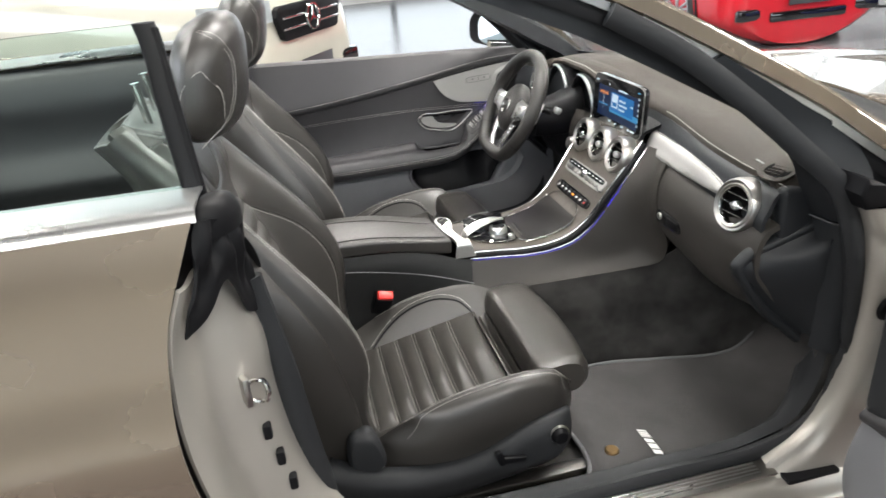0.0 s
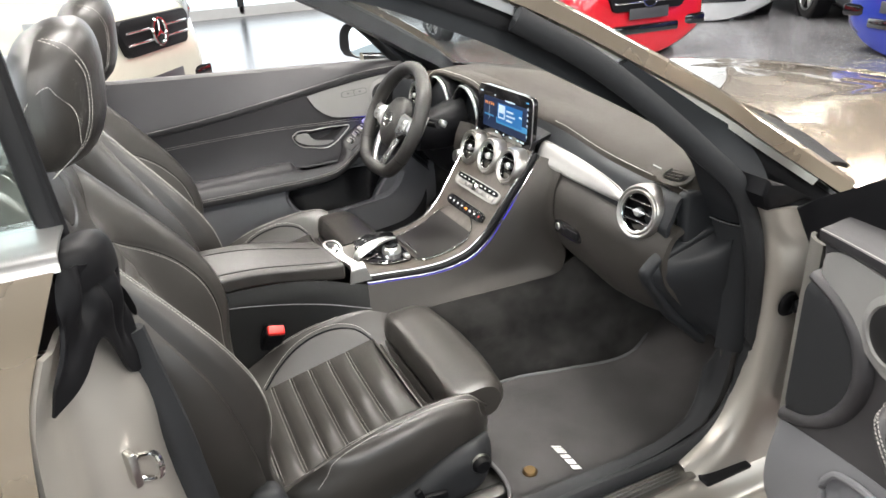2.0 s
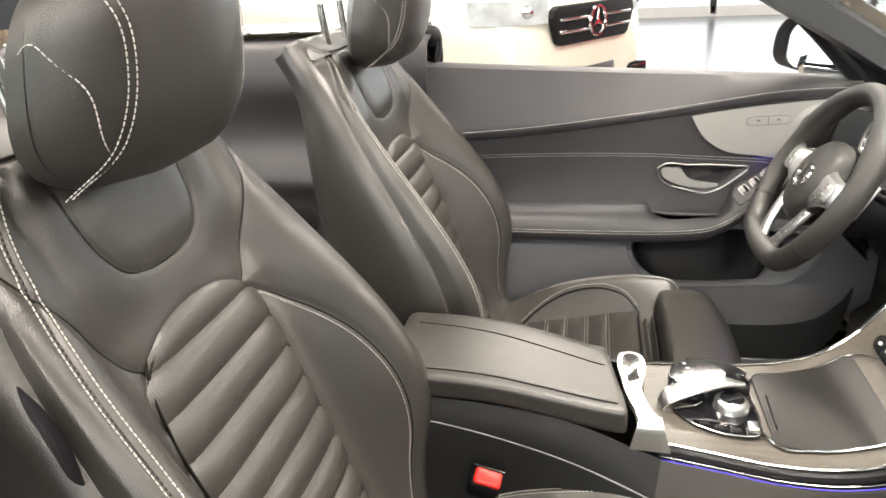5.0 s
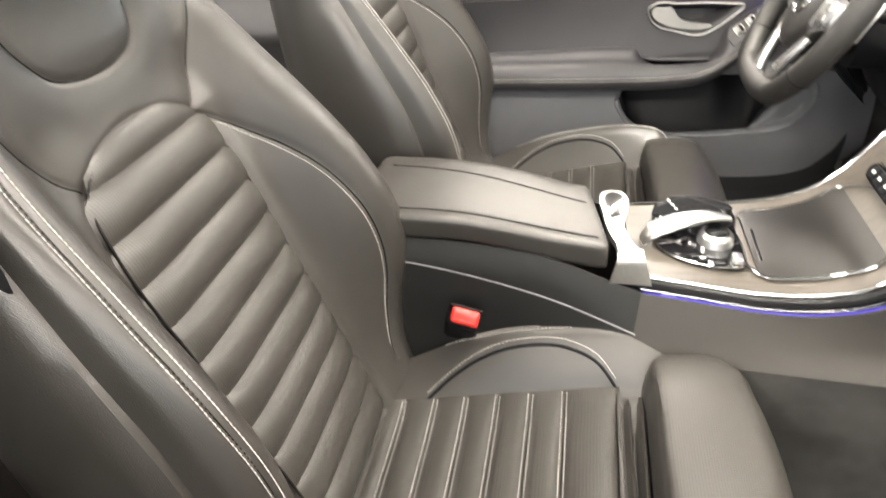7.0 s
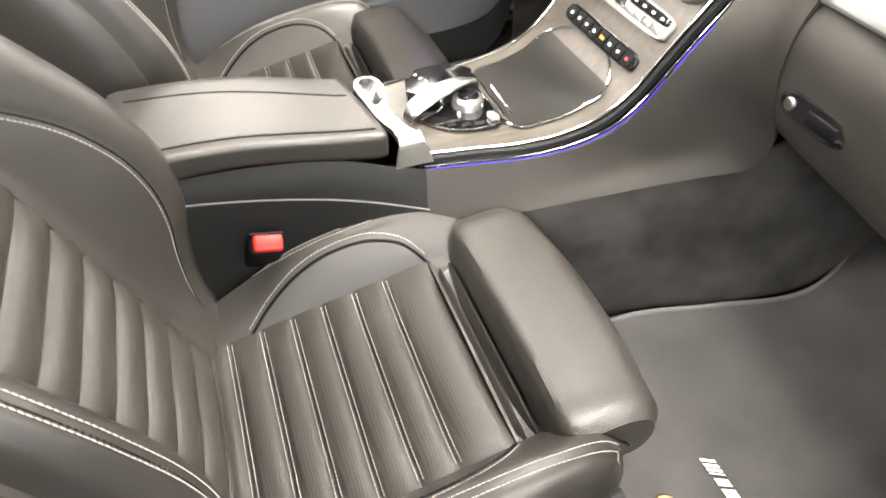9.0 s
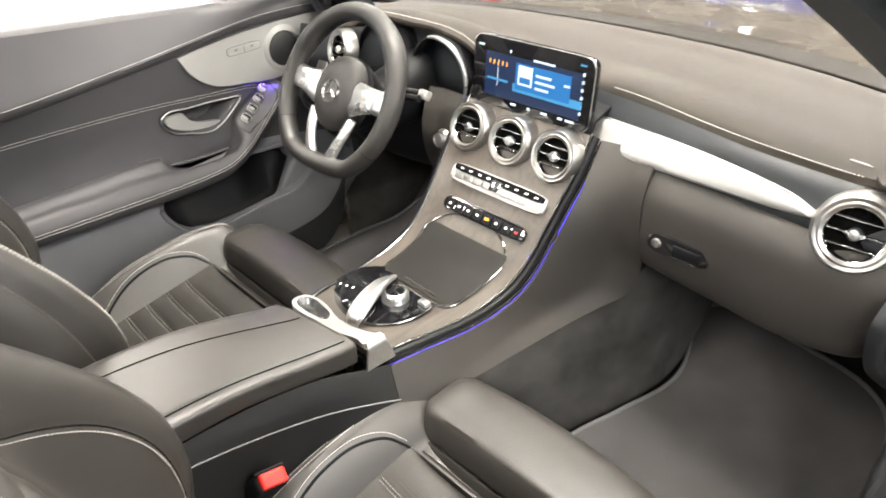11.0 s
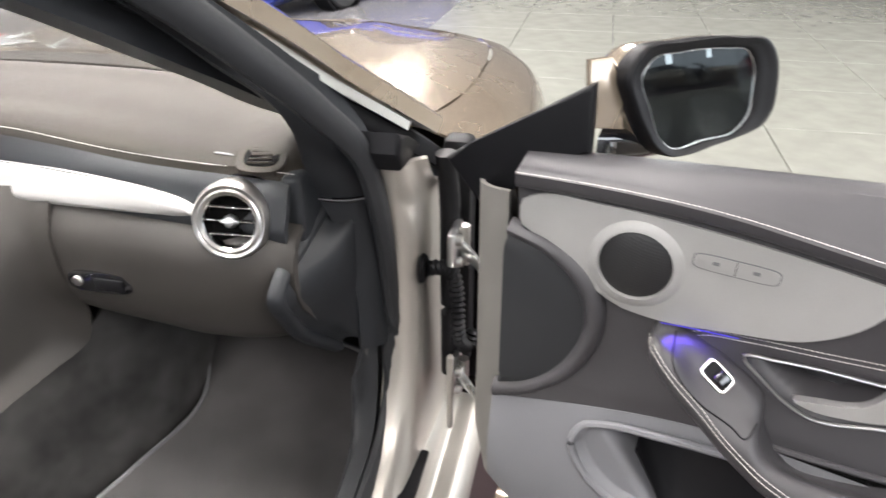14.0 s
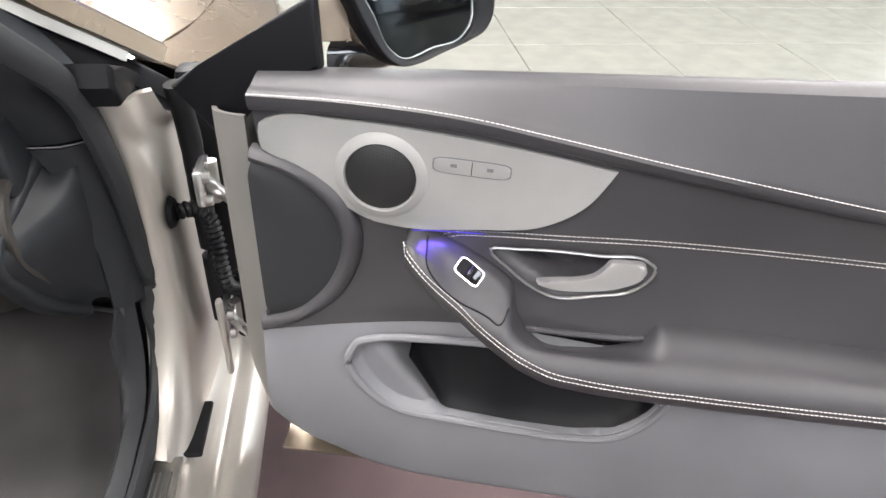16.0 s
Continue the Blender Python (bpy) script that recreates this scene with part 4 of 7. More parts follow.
def air_vent(parent, m, r=0.0445, depth=0.03):
    """A round vent: silver housing, black bore, three vanes and a centre knob; the axis is m's z."""
    housing = part("air_vent", lathe([(r * 0.69, 0.002), (r * 0.72, 0.0075), (r * 0.80, 0.0095), (r * 0.84, 0.0085), (r * 0.86, 0.0075), (r * 0.88, 0.0085), (r * 0.95, 0.009), (r * 1.02, 0.004), (r * 1.07, -0.006), (r * 1.10, -depth), (r * 0.9, -depth - 0.006)], m, 56), M_SATIN, parent, "round silver air vent")
    part("vent_ring", lathe([(r * 0.655, -0.005), (r * 0.665, 0.0030), (r * 0.69, 0.0065), (r * 0.715, 0.0070)], m, 56), M_CHROME, housing)
    part("vent_bore", lathe([(0.0001, -0.0075), (r * 0.66, -0.0075), (r * 0.662, 0.001)], m, 40), M_VOID, housing)
    for k in (-1, 0, 1):
        h = r * 0.36 * k
        half = math.sqrt(max(0, (r * 0.66) ** 2 - h * h))
        part("vane", box(0, 0, 0, 0.0030, 2 * half, 0.006, 0.001, 1, None, m @ Matrix.Translation((h, 0, -0.0025))), M_VOID, housing)
        part("vane_edge", box(0, 0, 0, 0.0022, 2 * half, 0.0022, 0.0006, 1, None, m @ Matrix.Translation((h, 0, 0.0015))), M_CHROME, housing)
    part("vent_knob", lathe([(0.0001, 0.010), (0.006, 0.009), (0.0085, 0.005), (0.009, 0.0), (0.006, -0.008)], m, 28), M_BRIGHT, housing)
    part("knob_bar", box(0, 0, 0, 0.005, 0.024, 0.006, 0.002, 2, None, m @ Matrix.Translation((0, 0, 0.004))), M_BRIGHT, housing)
    return housing


for y in (0.100, 0.0, -0.100):
    mm = panel_frame(0.810, y)
    # the vents look straight back at the cabin
    q = Matrix.Translation(mm.translation + Vector((-0.011, 0, 0.004))) @ Matrix(((0.35, 0, -0.937, 0), (0, 1, 0, 0), (0.937, 0, 0.35, 0), (0, 0, 0, 1)))
    air_vent(console, q)

# ---- dashboard ----
dash = thing("dashboard", (0.95, 0.0, 0.62), "black leather-trimmed car dashboard with silver trim strip and round vents", "dashboard")


def dash_edge(y):
    return float(curve_eval(y, (-0.70, -0.64, -0.50, -0.33, -0.12, 0.10, 0.40, 0.70), (0.832, 0.840, 0.853, 0.873, 0.906, 0.906, 0.905, 0.80)))


def glass_base(y):
    return 1.235 - 0.19 * (abs(y) / 0.66) ** 2.4


def pad_drop(y):
    return -0.011 * smooth_step(0.15, 0.45, -y)


rows = []
for y in (-0.647, -0.638, -0.61, -0.50, -0.35, -0.18, 0.0, 0.18, 0.30, 0.45, 0.60, 0.647):
    e, b = dash_edge(y), glass_base(y)
    lift = 0.030 * math.exp(-((y - 0.335) / 0.17) ** 4)
    end = -0.018 * smooth_step(0.612, 0.650, abs(y))
    rows.append([(b + 0.03, y, 0.972 + end), (b - 0.01, y, 0.996 + end), (lerp(b, e, 0.35), y, 1.004 + lift * 0.5 + end), (lerp(b, e, 0.7), y, 1.000 + lift + end), (e + 0.014, y, 0.990 + lift + end + pad_drop(y)), (e + 0.002, y, 0.982 + lift + end + pad_drop(y)), (e, y, 0.974 + lift + end + pad_drop(y))])
part("dash_top", shell(sheet(rows, 70, 30), 0.012), M_DASHLEATHER, dash, "leather-grained upper dash pad")
bm = bmesh.new()
stitches([(dash_edge(y) + 0.004, y, 0.9865 + pad_drop(y)) for y in np.linspace(-0.64, -0.13, 12)], bm)
part("dash_stitching", bm, M_THREAD, dash, "light grey stitching along the pad edge")
# dark band under the pad edge
rows = [[(dash_edge(y) - 0.001, y, 0.977 + pad_drop(y)), (dash_edge(y) - 0.010, y, 0.960), (dash_edge(y) - 0.022, y, 0.935), (dash_edge(y) - 0.034, y, 0.905), (dash_edge(y) - 0.03, y, 0.885)] for y in (-0.636, -0.55, -0.40, -0.25, -0.10, 0.05, 0.15)]
part("upper_band", shell(sheet(rows, 40, 16), 0.008), M_DASHBAND, dash, "smooth blue-black band")
# silver trim strip with its pointed end
rows = []
for y, top, low in ((-0.128, 0.939, 0.890), (-0.20, 0.941, 0.897), (-0.28, 0.942, 0.903), (-0.36, 0.941, 0.908), (-0.43, 0.937, 0.912), (-0.48, 0.930, 0.9155), (-0.511, 0.921, 0.9185)):
    e = dash_edge(y)

    def fx(z):
        return e - 0.010 - 0.44 * (0.960 - z)
    rows.append([(fx(top) + 0.004, y, top), (fx(top) - 0.005, y, top - 0.002), (fx((top + low) / 2) - 0.008, y, (top + low) / 2), (fx(low) - 0.005, y, low + 0.002), (fx(low) + 0.004, y, low)])
part("trim_strip", shell(sheet(rows, 40, 14), 0.004), M_SILVERTRIM, dash, "silver textured trim strip")
part("trim_line", tube([(dash_edge(y) - 0.014 - 0.44 * (0.960 - z), y, z) for y, z in ((-0.13, 0.941), (-0.20, 0.943), (-0.28, 0.944), (-0.36, 0.943), (-0.43, 0.939), (-0.48, 0.932), (-0.512, 0.9205))], 0.0012, 50, 6), M_CHROME, dash)


# glove box and lower dash
def lower_profile(y, k=0.0):
    e = dash_edge(y) - 0.020
    r = smooth_step(-0.565, -0.640, y)
    return [(e + 0.015, y, 0.910), (e - 0.014 + 0.01 * r, y, 0.901), (e - 0.036 + 0.014 * r, y, 0.872), (e - 0.042 + 0.020 * r, y, 0.822), (e - 0.034 + 0.050 * r, y, 0.765), (e - 0.012 + 0.070 * r, y, 0.722), (e + 0.030 + 0.06 * r, y, 0.700), (e + 0.10 + 0.01 * r, y, 0.694), (e + 0.22, y, 0.70)]


part("glove_box", shell(sheet([lower_profile(y) for y in (-0.648, -0.636, -0.60, -0.50, -0.40, -0.30, -0.262)], 40, 50), 0.01), M_GLOVELIT, dash, "dark leather-grained glove box lid")
for side in (-1, 1):
    part("dash_end", box(0.893, side * 0.635, 0.926, 0.112, 0.028, 0.094, 0.009, 3, None), M_DASHBAND, dash, "dark end piece of the dash")
part("glove_box_latch", prism(superoval(0.052, 0.0155, 36, 4), Matrix.Translation((0.810, -0.340, 0.800)) @ Matrix(((0, 0.05, -1, 0), (-1, 0, 0, 0), (0, 1, 0.05, 0), (0, 0, 0, 1))), 0.006, 0.002, 2), M_GLOSS, dash, "black glove box latch with a lock")
part("latch_lock", lathe([(0.0001, 0.0085), (0.007, 0.008), (0.0085, 0.006), (0.0085, 0.0)], Matrix.Translation((0.809, -0.304, 0.800)) @ Matrix(((0, 0, -1, 0), (-1, 0, 0, 0), (0, 1, 0, 0), (0, 0, 0, 1))), 24), M_SATIN, dash)
part("latch_grip", box(0.8030, -0.356, 0.799, 0.004, 0.046, 0.019, 0.002), M_DARKPLASTIC, dash)
# driver side of the dash
rows = [lower_profile(-y) for y in (0.668, 0.60, 0.45, 0.30, 0.21)]
part("driver_lower_panel", shell(sheet([[(q[0] + 0.05, -q[1], q[2]) for q in r] for r in rows], 24, 30), 0.01), M_DARKPLASTIC, dash)
rows = [[(dash_edge(y) - 0.001, y, 0.985 + 0.02 * (0.2 < y < 0.55)), (dash_edge(y) - 0.012, y, 0.95), (dash_edge(y) - 0.02, y, 0.905), (dash_edge(y) - 0.01, y, 0.885)] for y in (0.14, 0.25, 0.40, 0.55, 0.66)]
part("driver_band", shell(sheet(rows, 20, 12), 0.008), M_DASHBAND, dash)
# defrost grille on the pad and the small script plate beside it
mg = Matrix.Translation((0.877, -0.586, 0.9850)) @ pose(0, 0, 0, 0, -16, 12)


def grille_ring(k):
    return [(q[0], q[1]) for q in curve([(a * k, b * k, 0) for a, b in ((-0.034, -0.021), (-0.036, 0.010), (-0.033, 0.021), (0.030, 0.015), (0.035, 0.009), (0.035, -0.008), (0.031, -0.012))], 44, True)]


grille = part("defrost_grille", prism(grille_ring(1.12), mg, 0.0045, 0.0018, 3), M_DASHLEATHER, dash, "slotted defrost grille with black vanes")
part("grille_well", prism(grille_ring(0.80), mg @ Matrix.Translation((0, 0, 0.0040)), 0.0012), M_VOID, grille)
for k in range(7):
    x = -0.0235 + 0.0080 * k
    part("grille_slat", box(0, 0, 0, 0.0022, lerp(0.032, 0.021, k / 6), 0.003, 0.0005, 1, None, mg @ Matrix.Translation((x, 0.001, 0.0058)) @ pose(0, 0, 0, 0, 25, 0)), M_DASHLEATHER, grille)
part("script_plate", box(0, 0, 0, 0.004, 0.031, 0.0016, 0.0005, 1, None, pose(0.872, -0.531, 0.9852, 0, -16, -8)), M_SEAMGREY, dash)
# outer vents
for side in (-1, 1):
    n = Vector((-0.955, 0.12 * side, 0.25)).normalized()
    yv = Vector((0, 1, 0))
    xv = yv.cross(n).normalized()
    yv = n.cross(xv)
    q = Matrix(((xv.x, yv.x, n.x, 0.807 if side < 0 else 0.825), (xv.y, yv.y, n.y, -0.563 if side < 0 else 0.53), (xv.z, yv.z, n.z, 0.9200 if side < 0 else 0.945), (0, 0, 0, 1)))
    air_vent(dash, q, 0.0495 if side < 0 else 0.043, 0.05 if side < 0 else 0.02)
# end cover beside the door: a panel that faces rearward and out, with a raised lip along its inner edge
LIP = [(0.910, 0.655, 0.893), (0.850, 0.645, 0.868), (0.794, 0.638, 0.843), (0.783, 0.636, 0.828), (0.790, 0.635, 0.808), (0.808, 0.634, 0.785), (0.845, 0.636, 0.735), (0.882, 0.644, 0.697), (0.905, 0.658, 0.672)]
for side in (-1, 1):
    rows, band = [], []
    for x, y, z in LIP:
        away = Vector((x - 0.93, 0, z - 0.79)).normalized()
        rows.append([(x, side * y, z), (lerp(x, 0.905, 0.10), side * lerp(y, 0.692, 0.15), lerp(z, 0.80, 0.06)), (lerp(x, 0.905, 0.5), side * lerp(y, 0.692, 0.55), lerp(z, 0.80, 0.10)), (0.906, side * 0.692, lerp(z, 0.80, 0.06))])
        band.append([(x + away.x * o, side * (y + dy), z + away.z * o) for o, dy in ((0.019, -0.016), (0.017, -0.004), (0.014, 0.001), (0.004, 0.003), (0.000, 0.001), (-0.003, -0.004))])
    part("end_cover", shell(sheet(rows if side < 0 else [r[::-1] for r in rows], 50, 20), 0.004), M_DASHBAND, dash, "dark plastic side cover of the dash")
    part("cover_rim", shell(sheet(band if side < 0 else [r[::-1] for r in band], 60, 16), 0.003), M_DASHBAND, dash, "raised lip round the side cover")
# central screen
mb = Matrix.Translation((0.846, 0.0, 0.984)) @ Matrix(((0, 0.08, -0.997, 0), (-1, 0, 0, 0), (0, 0.997, 0.08, 0), (0, 0, 0, 1)))
screen = part("central_screen", prism(superoval(0.1325, 0.062, 56, 12), mb @ Matrix.Translation((0, 0, -0.012)), 0.014, 0.004, 3), M_GLOSS, dash, "free-standing wide display showing a blue menu")
part("screen_glass", prism(superoval(0.1315, 0.0610, 56, 12), mb @ Matrix.Translation((0, 0, 0.0018)), 0.0012, 0.0005, 1), M_GLOSS, screen)
part("screen_edge", tube([mb @ Vector((a, b, 0.0005)) for a, b in superoval(0.1322, 0.0617, 56, 12)], 0.0013, 112, 6, None, True), M_SATIN, screen, "thin silver display edge")
M_SCR_D = glow("screen_dark_blue", (0.001, 0.010, 0.04), 1.0)
M_SCR_B = glow("screen_blue", (0.004, 0.10, 0.28), 1.0)
M_SCR_W = glow("screen_white", (0.55, 0.66, 0.75), 0.7)
M_SCR_C = glow("screen_cyan", (0.03, 0.18, 0.34), 1.0)


def screen_bar(u, v, w, h, material, lift=0.0032):
    part("screen_item", box(0, 0, 0, w, h, 0.0004, 0, 1, None, mb @ Matrix.Translation((u, v, lift))), material, screen)


screen_bar(0.005, -0.004, 0.215, 0.078, M_SCR_D, 0.0031)
screen_bar(0.030, 0.003, 0.120, 0.046, M_SCR_B, 0.0034)
screen_bar(0.040, -0.018, 0.150, 0.014, M_SCR_C, 0.0033)
screen_bar(-0.008, 0.006, 0.032, 0.034, M_SCR_W, 0.0038)
screen_bar(-0.008, -0.002, 0.024, 0.010, M_SCR_B, 0.0041)
screen_bar(0.030, 0.036, 0.046, 0.0035, M_SCR_W)
for k, w in enumerate((0.034, 0.042, 0.030)):
    screen_bar(0.015 + w / 2, 0.012 - 0.011 * k, w, 0.0045, M_SCR_W, 0.0038)
screen_bar(0.082, 0.008, 0.012, 0.004, M_SCR_W, 0.0038)
for k in range(6):
    screen_bar(0.113, 0.034 - 0.013 * k, 0.0045, 0.0055, M_SCR_W)
screen_bar(0.110, 0.048, 0.012, 0.003, M_SCR_C)
screen_bar(-0.115, 0.044, 0.014, 0.0035, M_SCR_W)
screen_bar(-0.045, 0.042, 0.004, 0.0045, M_SCR_W)
for u, w in ((-0.03, 0.012), (0.005, 0.006), (0.04, 0.014), (0.075, 0.010), (0.095, 0.018)):
    screen_bar(u, -0.049, w, 0.004, M_SCR_W)
for k in range(5):
    screen_bar(-0.092 + 0.010 * k, 0.018, 0.0022, 0.008, M_AMBER)
screen_bar(-0.072, -0.006, 0.0016, 0.034, M_SCR_W)
screen_bar(-0.072, -0.012, 0.050, 0.004, M_SCR_C)
part("screen_foot", box(0.868, 0, 0.935, 0.03, 0.11, 0.06, 0.01, 2), M_DARKPLASTIC, dash)
# console cheek that carries the screen
part("screen_plinth", shell(sheet([[(0.846, y, 0.925), (0.848, y, 0.938), (0.866, y, 0.945), (0.90, y, 0.955)] for y in (-0.14, -0.07, 0.07, 0.14)], 14, 10), 0.006), M_DARKPLASTIC, dash)

# ---- instrument cluster ----
cl = part("instrument_cluster", shell(sheet([[(0.905 + 0.0 * y, 0.335 + y, 0.885 + 0.0), (0.918, 0.335 + y, 0.93), (0.930, 0.335 + y, 0.975), (0.94, 0.335 + y, 1.005)] for y in (-0.17, -0.08, 0.0, 0.08, 0.17)], 14, 10), 0.006), M_GLOSS, dash, "dark instrument display with two dials")
for yc in (0.245, 0.425):
    arch = [(0.862, yc + 0.078 * math.cos(a), 0.938 + 0.072 * math.sin(a)) for a in np.linspace(radians(-35), radians(215), 15)]
    rows = [[(x + 0.055, lerp(y, yc, 0.06), lerp(z, 0.938, 0.06) + 0.012), (x + 0.02, y, z + 0.005), (x, y, z), (x - 0.004, lerp(y, yc, -0.06), lerp(z, 0.938, -0.06)), (x + 0.004, lerp(y, yc, -0.10), lerp(z, 0.938, -0.10))] for x, y, z in arch]
    part("dial_tube", shell(sheet(rows, 44, 14), 0.003), M_DARKPLASTIC, cl)
    part("dial_arch", tube([(0.852, yc + 0.083 * math.cos(a), 0.938 + 0.077 * math.sin(a)) for a in np.linspace(radians(75), radians(212), 12)], [0.0025 + 0.0030 * math.sin(math.pi * q / 39) for q in range(40)], 40, 10), M_BRIGHT, cl, "bright silver arch over the dial")
    mdial = Matrix.Translation((0.912, yc, 0.940)) @ Matrix(((0, 0.25, -0.968, 0), (-1, 0, 0, 0), (0, 0.968, 0.25, 0), (0, 0, 0, 1)))
    part("dial_face", lathe([(0.0001, 0.003), (0.052, 0.003), (0.054, 0.001)], mdial, 40), M_DARKPLASTIC, cl)
    for k in range(11):
        a = radians(225 - 27 * k)
        part("dial_mark", box(0, 0, 0, 0.0075, 0.0016, 0.0006, 0, 1, None, mdial @ Matrix.Translation((0.045 * math.cos(a), 0.045 * math.sin(a), 0.0038)) @ Matrix.Rotation(a, 4, "Z")), M_SCR_W, cl)
    part("dial_needle", box(0, 0, 0, 0.034, 0.002, 0.001, 0, 1, None, mdial @ Matrix.Rotation(radians(205), 4, "Z") @ Matrix.Translation((0.022, 0, 0.005))), M_RED, cl)
part("centre_display", box(0.918, 0.335, 0.945, 0.004, 0.07, 0.075, 0.002, 2, None, pose(0, 0, 0, 0, 14, 0)), M_SCR_D, cl)
# hood over the cluster
rows = []
for y in (-0.225, -0.215, -0.17, -0.08, 0.0, 0.08, 0.17, 0.215, 0.225):
    k = 1 - (abs(y) / 0.235) ** 4
    rows.append([(0.985, 0.335 + y, 1.005), (0.93, 0.335 + y, 0.98 + 0.055 * k), (0.885, 0.335 + y, 0.962 + 0.072 * k), (0.868, 0.335 + y, 0.950 + 0.075 * k), (0.874, 0.335 + y, 0.940 + 0.075 * k)])
part("cluster_hood", shell(sheet(rows, 40, 18), 0.008), M_DASHLEATHER, dash, "leather-grained hood over the dials")
bm = bmesh.new()
stitches([(0.876, 0.335 + y, 0.9595 + 0.075 * (1 - (abs(y) / 0.235) ** 4)) for y in np.linspace(-0.20, 0.20, 15)], bm)
part("hood_stitching", bm, M_THREAD, dash)
part("start_button", lathe([(0.0001, 0.010), (0.010, 0.0095), (0.0125, 0.007), (0.0135, 0.0085), (0.017, 0.007), (0.018, 0.0), (0.020, -0.004)], Matrix.Translation((0.790, 0.168, 0.845)) @ Matrix(((0.2, 0, -0.98, 0), (0, 1, 0, 0), (0.98, 0, 0.2, 0), (0, 0, 0, 1))), 36), M_SATIN, dash, "round silver start button")
part("column_shroud", loft([[(x, 0.335 + a, z + b) for a, b in ((-w, 0), (-w * 0.7, h), (0, h * 1.2), (w * 0.7, h), (w, 0), (w * 0.7, -h), (-w * 0.7, -h))] for x, z, w, h in ((0.735, 0.880, 0.045, 0.04), (0.80, 0.885, 0.052, 0.05), (0.88, 0.90, 0.06, 0.06))], 10, 30), M_DARKPLASTIC, dash)

# ---- steering wheel ----
wheel = thing("steering_wheel", (0.73, 0.335, 0.90), "black leather flat-bottomed steering wheel with silver spokes", "steering wheel")
WC = Vector((0.684, 0.335, 0.922))
wn = Vector((-0.880, 0, 0.475))
wu = Vector((0.475, 0, 0.880))
ws = Vector((0, -1, 0))
MW = Matrix(((ws.x, wu.x, wn.x, WC.x), (ws.y, wu.y, wn.y, WC.y), (ws.z, wu.z, wn.z, WC.z), (0, 0, 0, 1)))


def rim_point(a, r=0.158):
    x, y = r * math.cos(a), r * math.sin(a)
    if y < -0.130:
        y = -0.130 - (abs(y) - 0.130) * 0.35
    return x, y


ring = [rim_point(a) for a in np.linspace(0, 2 * math.pi, 40, endpoint=False)]
grip = [0.0178 + 0.0022 * math.exp(-(((a - 0.35) % (2 * math.pi) - 0.3) / 0.35) ** 2) + 0.0022 * math.exp(-(((a - 2.2) % (2 * math.pi) - 0.3) / 0.35) ** 2) for a in np.linspace(0, 2 * math.pi, 96, endpoint=False)]
rim_ob = part("rim", tube([MW @ Vector((x, y, 0.012)) for x, y in ring], grip, 96, 20, None, True, 1.12, tuple(wn)), M_WHEELLEATHER, wheel, "leather rim with perforated grips")
for a in (radians(28), radians(-32), radians(152), radians(212)):
    x, y = rim_point(a)
    d = Vector((math.cos(a), math.sin(a), 0))
    part("rim_seam", tube([MW @ (Vector((x, y, 0.012)) + d * 0.0178 * math.cos(b) + Vector((0, 0, 0.0195 * math.sin(b)))) for b in np.linspace(0, 2 * math.pi, 14, endpoint=False)], 0.0010, 28, 5, None, True), M_DARKPLASTIC, rim_ob)
# hub
hub = part("airbag_cover", lathe([(0.0001, 0.030), (0.03, 0.0295), (0.052, 0.026), (0.062, 0.018), (0.066, 0.006), (0.062, -0.02), (0.05, -0.04)], MW @ Matrix.Diagonal((1.0, 1.12, 1, 1)), 44), M_WHEELLEATHER, wheel, "round leather airbag cover")
part("emblem_ring", lathe([(0.0200, 0.030), (0.0215, 0.0335), (0.0235, 0.0335), (0.0245, 0.030)], MW, 40), M_CHROME, hub, "round chrome emblem")
for k in range(3):
    a = radians(90 + 120 * k)
    part("emblem_ray", prism([(0.0, -0.0040), (0.0215, 0.0), (0.0, 0.0040)], MW @ Matrix.Translation((0, 0, 0.0305)) @ Matrix.Rotation(a, 4, "Z"), 0.002, 0.0008, 1), M_CHROME, hub)
# spokes
for side in (-1, 1):
    rows = [[MW @ Vector((side * x, y + b, z + c)) for b, c in ((h, 0), (h * 0.8, 0.006), (0, 0.009), (-h * 0.8, 0.006), (-h, 0), (0, -0.010))] for x, y, z, h in ((0.050, -0.002, 0.012, 0.036), (0.075, 0.002, 0.016, 0.030), (0.105, 0.006, 0.016, 0.024), (0.136, 0.008, 0.010, 0.024), (0.152, 0.008, 0.008, 0.026))]
    spoke = part("side_spoke", loft(rows, 20, 30), M_BRIGHT, wheel, "satin silver side spoke with thumb keys")
    part("thumb_panel", prism(superoval(0.021, 0.019, 30, 3.5), MW @ Matrix.Translation((side * 0.098, 0.004, 0.0235)), 0.003, 0.001), M_BRIGHT, spoke)
    for k in range(2):
        part("thumb_key", box(0, 0, 0, 0.014, 0.011, 0.004, 0.001, 1, None, MW @ Matrix.Translation((side * 0.098 + 0.0 * k, -0.005 + 0.016 * k, 0.027))), M_SATIN, spoke)
    part("paddle", box(0, 0, 0, 0.030, 0.060, 0.004, 0.002, 2, None, MW @ Matrix.Translation((side * 0.118, 0.020, -0.022))), M_SATIN, wheel, "silver shift paddle")
    # lower spoke: two silver arms
    rows = [[MW @ Vector((side * x + side * b, y, z + c)) for b, c in ((w, 0), (w * 0.7, 0.005), (0, 0.0065), (-w * 0.7, 0.005), (-w, 0), (0, -0.008))] for x, y, z, w in ((0.058, -0.040, 0.008, 0.015), (0.052, -0.072, 0.011, 0.014), (0.040, -0.104, 0.012, 0.015), (0.026, -0.132, 0.010, 0.020))]
    part("lower_spoke", loft(rows, 16, 28), M_BRIGHT, wheel, "satin silver lower spoke")
